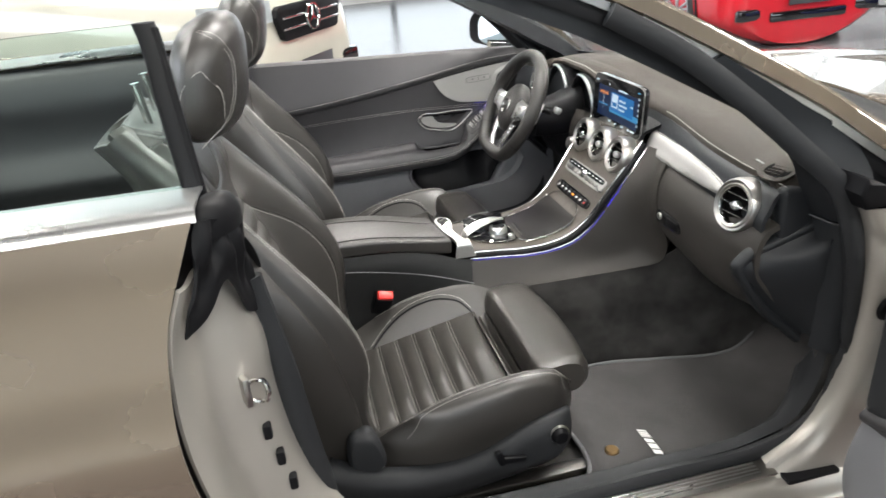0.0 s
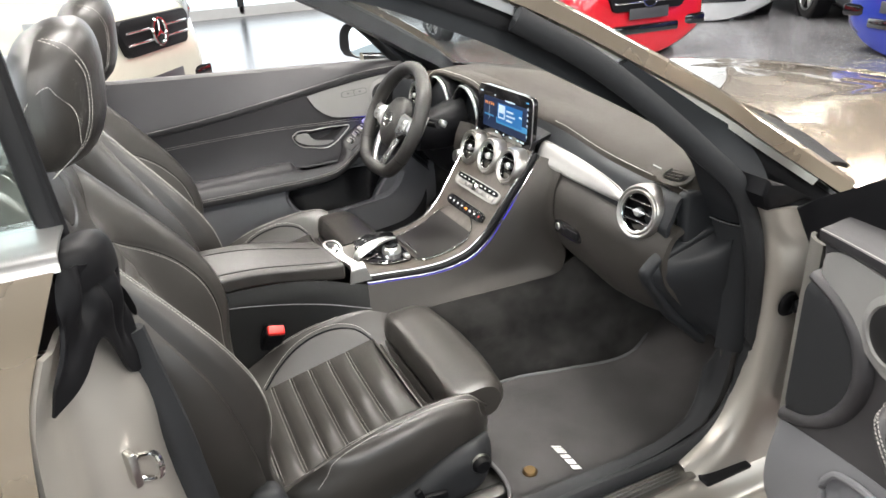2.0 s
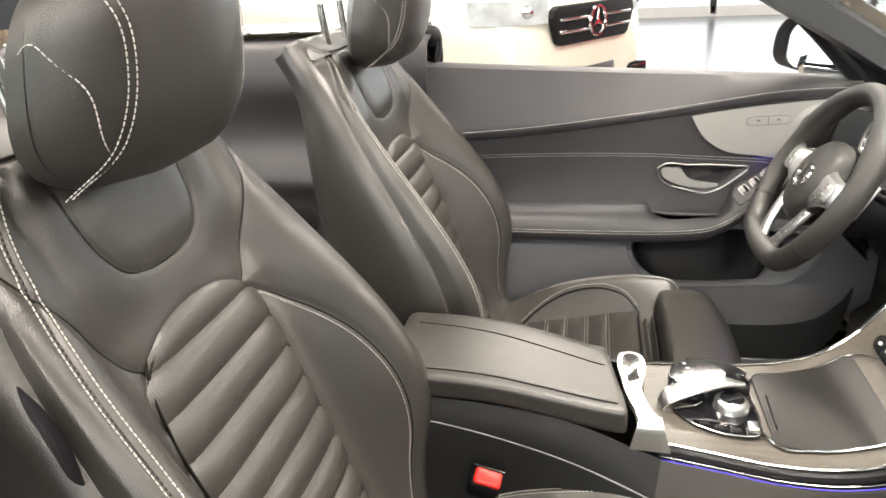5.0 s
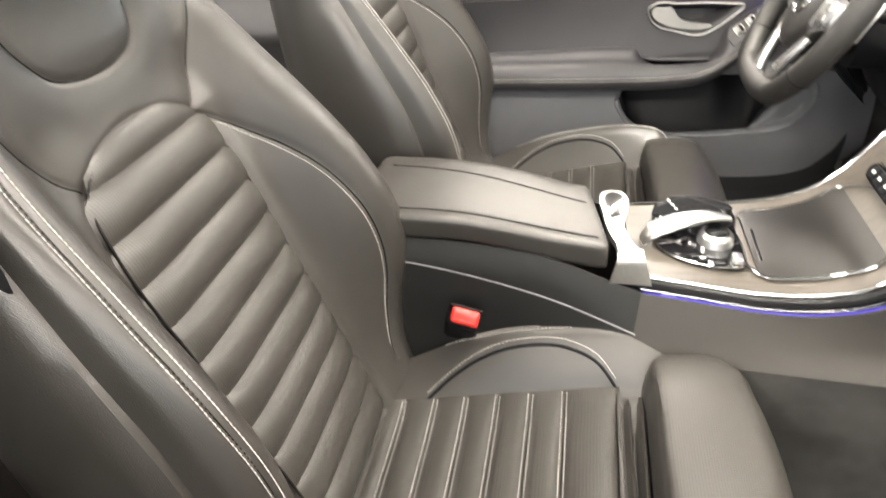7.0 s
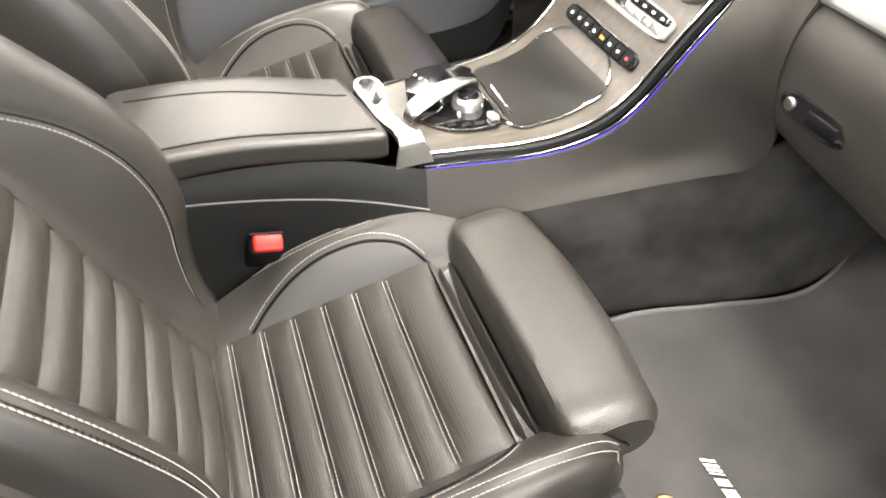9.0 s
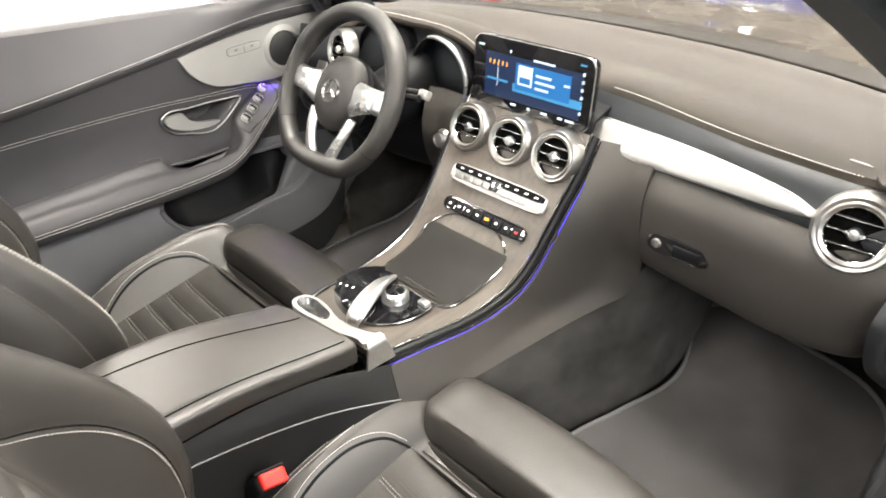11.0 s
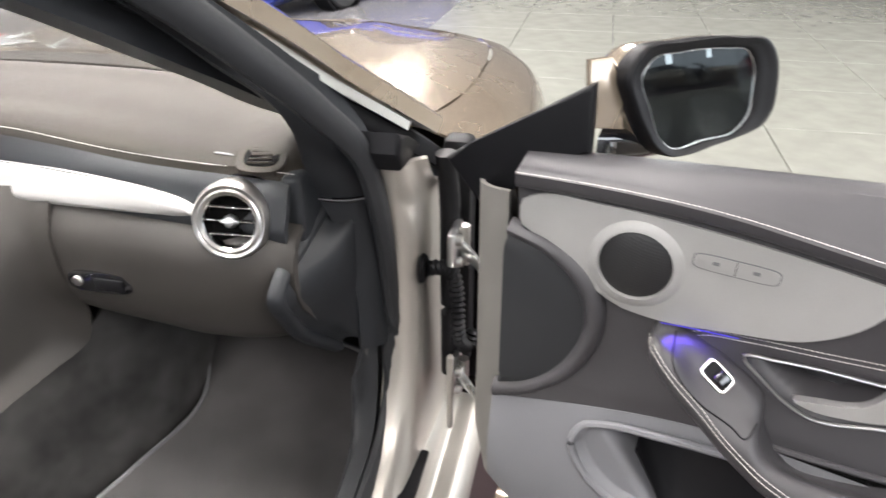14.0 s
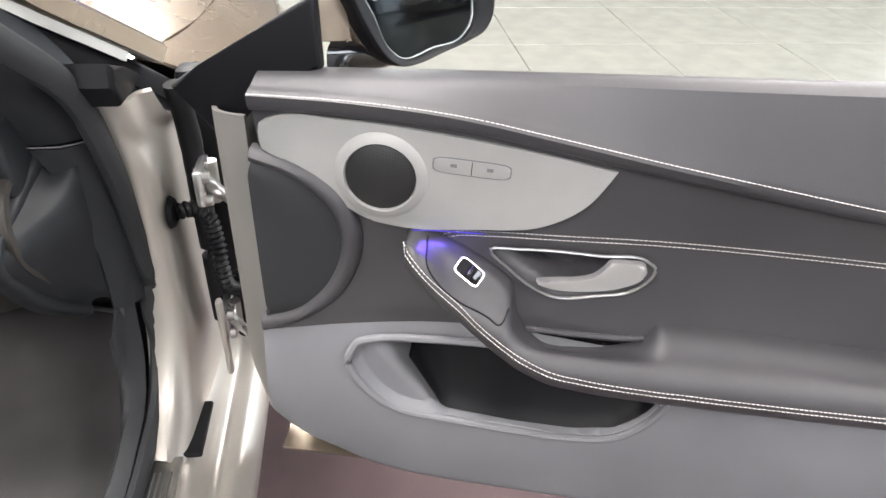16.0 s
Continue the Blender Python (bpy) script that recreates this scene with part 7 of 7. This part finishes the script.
part("hose_boot", lathe([(0.0001, 0.008), (0.020, 0.006), (0.024, 0.0)], Matrix.Translation((0.968, -0.774, 0.782)) @ pose(0, 0, 0, 90, 0, 0), 24), M_DARKPLASTIC, body)

# ---- rear bench, mats, belts ----
bench = thing("rear_bench", (-0.75, 0, 0.38), "black leather two-place rear bench", "seat")
for side in (-1, 1):
    rows = [[(x, side * 0.36 + y, z) for y, z in ((-0.26, z0 - 0.08), (-0.25, z0 + 0.03), (-0.14, z0), (0.14, z0), (0.25, z0 + 0.03), (0.26, z0 - 0.08))] for x, z0 in ((-0.46, 0.52), (-0.50, 0.56), (-0.7, 0.53), (-0.9, 0.50))]
    part("bench_cushion", loft(rows, 20, 40), M_LEATHER, bench)
    rows = [[(x - 0.4 * (z - 0.5) * 0.6 + f, side * 0.36 + y, z) for y, f in ((-0.26, 0.06), (-0.15, 0.0), (0.15, 0.0), (0.26, 0.06), (0.2, -0.12), (-0.2, -0.12))] for x, z in ((-0.88, 0.50), (-0.88, 0.7), (-0.88, 0.9), (-0.90, 1.05), (-0.93, 1.09))]
    part("bench_backrest", loft(rows, 24, 44), M_LEATHER, bench)
part("bench_tray", box(-0.70, 0, 0.54, 0.40, 0.16, 0.05, 0.015, 3), M_PLASTIC, bench)
tagged(part("rear_deck", shell(sheet([[(-1.02, y, 1.05), (-1.1, y, 1.10), (-1.24, y, 1.115)] for y in (-0.7, -0.3, 0.3, 0.7)], 10, 12), 0.01), M_DOORTOP), "dark rear deck over the folded roof", "trim", kind="structure")

mat_out = curve([(0.505, -0.600, 0), (0.52, -0.57, 0), (0.53, -0.53, 0), (0.525, -0.40, 0), (0.56, -0.255, 0), (0.70, -0.228, 0), (0.85, -0.258, 0), (1.02, -0.288, 0), (1.10, -0.270, 0), (1.17, -0.245, 0), (1.19, -0.45, 0), (1.14, -0.645, 0), (1.0, -0.668, 0), (0.75, -0.664, 0), (0.57, -0.640, 0)], 90, True)
for side, nm in ((1, "black velour floor mat with a white stitched emblem and brass button"), (-1, "black velour floor mat on the driver's side")):
    fm = thing("floor_mat", (0.85, -0.45 * side, 0.365), nm, "floor mat", "floor mats")
    bm = bmesh.new()

    def mz(x):
        return 0.366 + 0.30 * smooth_step(1.05, 1.45, x)
    pts = [(q[0], q[1] * side, mz(q[0])) for q in mat_out]
    rows = []
    cx, cy = 0.85, -0.44 * side
    for k in (0.02, 0.3, 0.6, 0.85, 0.97, 1.0):
        rows.append([(lerp(cx, p[0], k), lerp(cy, p[1], k), mz(lerp(cx, p[0], k)) + 0.007 * (1 if k < 0.98 else 0.3)) for p in pts])
    vs = grid_faces(bm, np.array(rows), True)
    bm.faces.new(vs[0][::-1])
    part("mat_surface", bm, M_MAT, fm)
    part("mat_binding", tube([(p[0], p[1], p[2] + 0.006) for p in pts[::2]], 0.0050, 120, 8, None, True), M_SEAMGREY, fm, "grey bound edge")
    if side > 0:
        part("mat_button", lathe([(0.0001, 0.007), (0.012, 0.007), (0.0155, 0.004), (0.016, 0.0)], Matrix.Translation((0.588, -0.532, 0.372)), 28), M_BRASS, fm, "round brass fixing button")
        em = pose(0.677, -0.527, 0.3755, 0, 0, -90) @ Matrix.Diagonal((0.80, 0.90, 1, 1))
        for k, (a, w) in enumerate(((-0.046, 0.006), (-0.036, 0.006), (-0.027, 0.006), (-0.018, 0.003))):
            part("emblem_bar", prism([(a, -0.010), (a + w, -0.010), (a + w + 0.012, 0.010), (a + 0.012, 0.010)], em, 0.0012), M_WHITE, fm)
        for a, w in ((-0.006, 0.014), (0.014, 0.020), (0.040, 0.016)):
            part("emblem_bar", prism([(a, -0.009), (a + w, -0.009), (a + w + 0.010, 0.009), (a + 0.010, 0.009)], em, 0.0012), M_WHITE, fm)

# ---- showroom ----
X0, X1, Y0, Y1 = -9.0, 17.0, -9.0, 14.0
M_FLOOR = paint("polished_floor", (0.14, 0.14, 0.148), 0.22, grain=0.25, scale=60, blotch=0.16)
M_TILE = paint("pale_floor_tile", (0.175, 0.178, 0.158), 0.25, grain=0.3, scale=80, blotch=0.10)
M_WALL = paint("white_wall_paint", (0.78, 0.78, 0.77), 0.6, grain=0.2, scale=40, blotch=0.03)
M_GREYWALL = paint("grey_wall_paint", (0.035, 0.036, 0.038), 0.6, grain=0.2, scale=40, blotch=0.05)
M_MIDWALL = paint("mid_grey_wall_paint", (0.22, 0.215, 0.205), 0.6, grain=0.2, scale=40, blotch=0.05)
M_CEIL = paint("dark_ceiling", (0.05, 0.052, 0.055), 0.7, blotch=0.1)
M_RUG = paint("maroon_carpet", (0.045, 0.028, 0.030), 0.95, grain=0.8, scale=300, blotch=0.25)
M_DAY = glow("daylight_pane", (0.90, 0.97, 1.0), 1.1)
M_LAMP = glow("ceiling_lamp_panel", (1.0, 0.93, 0.83), 9.0)


def structure(name, bm, material, label):
    return tagged(part(name, bm, material), label, name.split("_")[0], kind="structure")


floor = structure("floor", box((X0 + X1) / 2, (Y0 + Y1) / 2, GROUND - 0.10, X1 - X0, Y1 - Y0, 0.19, 0), M_FLOOR, "polished pale grey showroom floor")
structure("ceiling", box((X0 + X1) / 2, (Y0 + Y1) / 2, CEILING + 0.1, X1 - X0, Y1 - Y0, 0.2, 0), M_CEIL, "dark showroom ceiling")
structure("wall_south", box((X0 + X1) / 2, Y0 - 0.1, CEILING / 2, X1 - X0, 0.2, CEILING, 0), M_GREYWALL, "grey painted showroom wall")
structure("wall_west", box(X0 - 0.1, (Y0 + Y1) / 2, CEILING / 2, 0.2, Y1 - Y0, CEILING, 0), M_GREYWALL, "grey painted showroom wall")
structure("wall_east", box(X1 + 0.1, (Y0 + Y1) / 2, CEILING / 2, 0.2, Y1 - Y0, CEILING, 0), M_MIDWALL, "grey painted showroom wall")
# glazed front: sill wall, posts, panes
structure("wall_north", box((X0 + X1) / 2, Y1 + 0.1, 0.10, X1 - X0, 0.2, 0.30, 0), M_WALL, "low white wall under the showroom glazing")
win = structure("window_1", box((X0 + X1) / 2, Y1 + 0.1, CEILING - 0.2, X1 - X0, 0.2, 0.4, 0), M_GREYWALL, "wide showroom glazing with bright daylight")
for k in range(10):
    x = X0 + (X1 - X0) * k / 9
    part("window_post", box(x, Y1 + 0.06, CEILING / 2, 0.12, 0.12, CEILING - 0.2, 0.01), M_GREYWALL, win)
    if k < 9:
        part("pane", box(x + (X1 - X0) / 18, Y1 + 0.12, CEILING / 2, (X1 - X0) / 9 - 0.10, 0.02, CEILING - 0.3, 0), M_DAY, win, "bright daylit pane")
# tiles beside and in front of the car
T = 0.82
tile_me = None
for i in range(18):
    for j in range(16):
        x, y = 1.15 + T * (i - 5), -8.9 + T * (j + 1) - 0.02
        if y > 0.6 or x > 10.5:
            continue
        if tile_me is None:
            ob = part("tile", box(0, 0, 0, T - 0.006, T - 0.006, 0.012, 0.002, 1), M_TILE, floor)
            tile_me = ob.data
        else:
            ob = new("tile", tile_me)
            ob.parent = floor
        ob.location = (x, y, GROUND + 0.0)
tagged(part("display_carpet", box(-0.2, -0.5, GROUND + 0.010, 4.6, 3.6, 0.012, 0.004), M_RUG), "dark maroon display carpet under the convertible", "carpet")
# high glazing behind the viewer; the band at the car's rear is added fill
for nm, horizontal in (("window_2", True), ("window_3", False)):
    w = structure(nm, box(1.0, Y0 + 0.03, 4.12, 16.4, 0.10, 0.12, 0.01) if horizontal else box(X0 + 0.03, 1.0, 4.12, 0.10, 14.4, 0.12, 0.01), M_GREYWALL, "high band of bright glazing, the west one added as fill")
    for k in range(6):
        if horizontal:
            part("pane", box(-5.75 + 2.7 * k, Y0 + 0.02, 3.0, 2.55, 0.02, 2.1, 0), M_DAY, w, "bright daylit pane")
            part("window_post", box(-7.1 + 2.7 * k, Y0 + 0.04, 3.0, 0.10, 0.08, 2.1, 0.01), M_GREYWALL, w)
        else:
            part("pane", box(X0 + 0.02, -4.9 + 2.4 * k, 3.0, 0.02, 2.25, 2.1, 0), M_DAY, w, "bright daylit pane")
            part("window_post", box(X0 + 0.04, -6.1 + 2.4 * k, 3.0, 0.08, 0.10, 2.1, 0.01), M_GREYWALL, w)
area_light("window_light_south", (1.0, Y0 + 0.2, 3.0), (1.0, 0, 1.0), 16, 2.1, 380, (0.93, 0.97, 1.0))
# Fill light from the added west band, there to brighten the open door.
area_light("window_light_west", (X0 + 0.2, 1.0, 3.0), (0.5, 0, 1.0), 14, 2.1, 420, (0.93, 0.97, 1.0))
# dark entrance in the south wall with narrow lit panes
entrance = structure("door_1", box(-0.1, Y0 + 0.04, 1.13, 2.6, 0.08, 2.14, 0.01), M_GLOSS, "dark glazed entrance with narrow bright panes")
for x, w in ((-0.62, 0.06), (-0.36, 0.20), (-0.02, 0.07), (0.42, 0.05)):
    part("pane", box(x, Y0 + 0.09, 1.66, w, 0.02, 0.90, 0), M_DAY, entrance, "bright daylit pane")
# lamps: long ceiling panels, each with its light
for x, y in ((-3.0, -4.5), (1.0, -4.5), (5.0, -4.5), (-3.0, 0.5), (1.2, 0.2), (5.0, 0.5), (9.0, 0.5), (1.0, 5.0), (5.0, 5.0), (-3.0, 5.0), (9.0, 5.0)):
    lamp = thing("ceiling_lamp", (x, y, CEILING), "flat rectangular ceiling lamp, switched on", "lamp", "ceiling lamps")
    part("lamp_frame", box(x, y, CEILING - 0.02, 2.3, 0.34, 0.05, 0.01), M_GREYWALL, lamp)
    part("diffuser", box(x, y, CEILING - 0.05, 2.2, 0.26, 0.012, 0.003), M_LAMP, lamp)
    area_light("lamp_light", (x, y, CEILING - 0.07), (x, y, 0), 2.2, 0.5, 235, (1.0, 0.945, 0.87))
area_light("window_light", (4.0, Y1 - 0.1, 2.2), (4.0, 0, 1.2), 24, 3.8, 340, (0.90, 0.96, 1.0))

# ---- other cars ----
M_TYRE = paint("tyre_rubber", (0.02, 0.02, 0.021), 0.7, blotch=0.2)
M_RIM = paint("alloy_rim", (0.55, 0.55, 0.56), 0.3, metal=1.0, blotch=0.08)
M_LAMPGLASS = paint("headlamp_glass", (0.55, 0.58, 0.60), 0.08, coat=1.0, blotch=0.25, grain=0.5, scale=30)
M_DARKGLASS = paint("dark_window_glass", (0.015, 0.018, 0.02), 0.05, coat=1.0, blotch=0.05)
M_PLATE = paint("dark_plate", (0.05, 0.05, 0.055), 0.35, blotch=0.1)


def other_car(m, colour, label, suv=False, group="showroom cars"):
    """A parked car at the pose m: front along +x, wheels on z = 0."""
    at = m.translation
    car = thing("parked_car", tuple(at), label, "car", group)
    H, Wd = (1.68, 0.93) if suv else (1.43, 0.90)
    bl = 1.09 if suv else 0.90

    def tf(bm):
        bm.transform(m)
        return bm
    secs = ((2.335, 0.66, 0.24, 0.64), (2.31, 0.75, 0.18, 0.72), (2.22, 0.83, 0.16, bl - 0.13), (1.95, 0.88, 0.17, bl - 0.07), (1.35, Wd, 0.22, bl - 0.01), (0.85, Wd, 0.24, bl + 0.03), (0.0, Wd, 0.24, bl + 0.05), (-1.2, Wd, 0.24, bl + 0.08), (-1.9, 0.86, 0.26, bl + 0.06), (-2.25, 0.72, 0.32, bl - 0.05), (-2.33, 0.55, 0.42, bl - 0.2))
    rows = [[(x, -w * 0.80, lo), (x, -w * 0.97, lo + 0.10), (x, -w, lerp(lo, hi, 0.45)), (x, -w * 0.985, lerp(lo, hi, 0.72)), (x, -w * 0.90, hi - 0.03), (x, -w * 0.70, hi + 0.015), (x, 0, hi + 0.035), (x, w * 0.70, hi + 0.015), (x, w * 0.90, hi - 0.03), (x, w * 0.985, lerp(lo, hi, 0.72)), (x, w, lerp(lo, hi, 0.45)), (x, w * 0.97, lo + 0.10), (x, w * 0.80, lo)] for x, w, lo, hi in secs]
    part("body", tf(loft(rows, 60, 64)), colour, car)
    rows = [[(x, -w * 0.98, z0), (x, -w * 0.86, z1 - 0.06), (x, -w * 0.6, z1), (x, 0, z1 + 0.015), (x, w * 0.6, z1), (x, w * 0.86, z1 - 0.06), (x, w * 0.98, z0)] for x, w, z0, z1 in ((1.0, 0.80, bl, bl + 0.05), (0.35, 0.80, bl, H - 0.06), (-0.3, 0.80, bl, H), (-1.1, 0.80, bl, H - 0.04), (-1.9, 0.72, bl, bl + 0.12))]
    part("cabin_glass", tf(loft(rows, 30, 40)), M_DARKGLASS, car, "dark glazed cabin")
    part("roof", tf(shell(sheet([[(x, y, z - 0.05 * (y / 0.7) ** 2) for y in (-0.62, -0.3, 0, 0.3, 0.62)] for x, z in ((0.30, H - 0.045), (-0.3, H + 0.02), (-1.1, H - 0.01), (-1.5, H - 0.11))], 20, 16), 0.01)), colour, car)
    # front: grille with bars and round emblem, lamps, intakes, plate
    gz = bl - 0.28
    mg_ = Matrix(((0, 0, 1, 2.330), (1, 0, 0, 0), (0, 1, 0, gz), (0, 0, 0, 1)))
    gr = part("grille", tf(prism([(-0.45, 0.12), (-0.49, 0.10), (-0.51, 0.05), (-0.44, -0.11), (-0.40, -0.13), (0.40, -0.13), (0.44, -0.11), (0.51, 0.05), (0.49, 0.10), (0.45, 0.12)][::-1], mg_, 0.045, 0.01, 2)), M_DARKPLASTIC, car, "black grille with chrome bars")
    for dz in (0.035, -0.045):
        for s in (-1, 1):
            part("grille_bar", tf(box(2.380, s * 0.27, gz + dz, 0.02, 0.34, 0.020, 0.006, 2)), M_CHROME, gr)
    me_ = mg_ @ Matrix.Translation((0, 0, 0.055))
    part("emblem_ring", tf(lathe([(0.085, 0.0), (0.090, 0.014), (0.100, 0.014), (0.105, 0.0)], me_, 36)), M_CHROME, gr, "round chrome emblem")
    for k in range(3):
        part("emblem_ray", tf(prism([(0.0, -0.018), (0.090, 0.0), (0.0, 0.018)], me_ @ Matrix.Rotation(radians(90 + 120 * k), 4, "Z"), 0.010, 0.004, 1)), M_CHROME, gr)
    for s in (-1, 1):
        hl = part("headlamp", tf(loft([[(x, s * y, z) for x, y, z in ((a, b, gz + 0.10 + c * 0.075 + 0.02 * t) for (t, a, b, c) in ((0, xx, yy, cc) for cc in (1, 0.3, -0.7, -1.0, -0.2, 0.6)))] for xx, yy in ((2.345, 0.52), (2.315, 0.66), (2.22, 0.80), (1.98, 0.89))], 16, 24)), M_LAMPGLASS, car, "glass headlamp")
        part("lamp_core", tf(lathe([(0.0001, 0.02), (0.03, 0.015), (0.045, 0.0)], Matrix.Translation((2.30, s * 0.68, gz + 0.10)) @ pose(0, 0, 0, 0, 90, s * 25), 20)), M_CHROME, hl)
        part("side_intake", tf(box(2.305, s * 0.62, 0.40 if suv else 0.34, 0.10, 0.30, 0.12, 0.03, 2, None, pose(0, 0, 0, 0, 0, s * -12))), M_GLOSS, car)
        part("door_mirror", tf(loft([[(x, s * (0.98 + b), bl + 0.10 + c) for b, c in superoval(0.10 * k, 0.065 * k, 16, 3)] for x, k in ((0.72, 0.4), (0.68, 0.9), (0.60, 1.0), (0.57, 0.95))], 10, 20)), colour, car)
        for x in (1.42, -1.34):
            wm = m @ Matrix.Translation((x, s * (Wd - 0.09), 0.335)) @ pose(0, 0, 0, -90 * s, 0, 0)
            part("wheel_arch", lathe([(0.0001, -0.10), (0.385, -0.10), (0.395, 0.093), (0.37, 0.094)], wm, 40), M_DARKPLASTIC, car)
            tyre = part("wheel", lathe([(0.235, -0.10), (0.31, -0.11), (0.335, -0.085), (0.335, 0.085), (0.315, 0.108), (0.245, 0.104), (0.235, 0.08)], wm, 48), M_TYRE, car)
            part("rim_barrel", lathe([(0.0001, 0.02), (0.20, 0.02), (0.238, 0.095), (0.248, 0.103)], wm, 40), M_DARKPLASTIC, tyre)
            part("rim_edge", lathe([(0.222, 0.088), (0.236, 0.108), (0.248, 0.106), (0.25, 0.09)], wm, 40), M_RIM, tyre)
            for k in range(5):
                for d in (-0.14, 0.14):
                    a = radians(72 * k + 18) + d
                    part("spoke", box(0, 0, 0, 0.20, 0.026, 0.022, 0.006, 1, None, wm @ Matrix.Rotation(a, 4, "Z") @ Matrix.Translation((0.128, 0, 0.092))), M_RIM, tyre)
            part("hub_cap", lathe([(0.0001, 0.108), (0.03, 0.106), (0.042, 0.09)], wm, 24), M_RIM, tyre)
    part("lower_intake", tf(box(2.335, 0, 0.30, 0.06, 0.84, 0.10, 0.03, 2)), M_GLOSS, car)
    part("number_plate", tf(box(2.378, 0, 0.46, 0.015, 0.50, 0.11, 0.01, 2)), M_PLATE, car, "plain dark plate")
    return car


P_WHITE = paint("white_car_paint", (0.55, 0.53, 0.45), 0.25, blotch=0.02, coat=1.0)
P_RED = paint("red_car_paint", (0.52, 0.008, 0.018), 0.25, blotch=0.04, coat=1.0)
P_BLUE = paint("blue_car_paint", (0.02, 0.04, 0.30), 0.25, blotch=0.04, coat=1.0)
P_BLACK = paint("black_car_paint", (0.012, 0.013, 0.016), 0.2, blotch=0.05, coat=1.0)
P_SILVER = paint("silver_car_paint", (0.62, 0.64, 0.66), 0.25, metal=0.6, blotch=0.04, coat=1.0)
other_car(pose(-1.70, 5.46, GROUND, 0, 0, -32), P_WHITE, "white parked car with a chrome-barred grille", True)
other_car(pose(5.22, 6.85, GROUND, 0, 0, -92), P_RED, "bright red parked car with a dark grille")
other_car(pose(8.9, 7.9, GROUND, 0, 0, -125), P_SILVER, "pale silver parked car at the back of the showroom")
other_car(pose(10.2, 6.2, GROUND, 0, 0, -120), P_BLACK, "black parked car at the back of the showroom", True)
other_car(pose(8.9, 2.15, GROUND, 0, 0, 165), P_BLUE, "dark blue parked car with grey lower cladding", True)
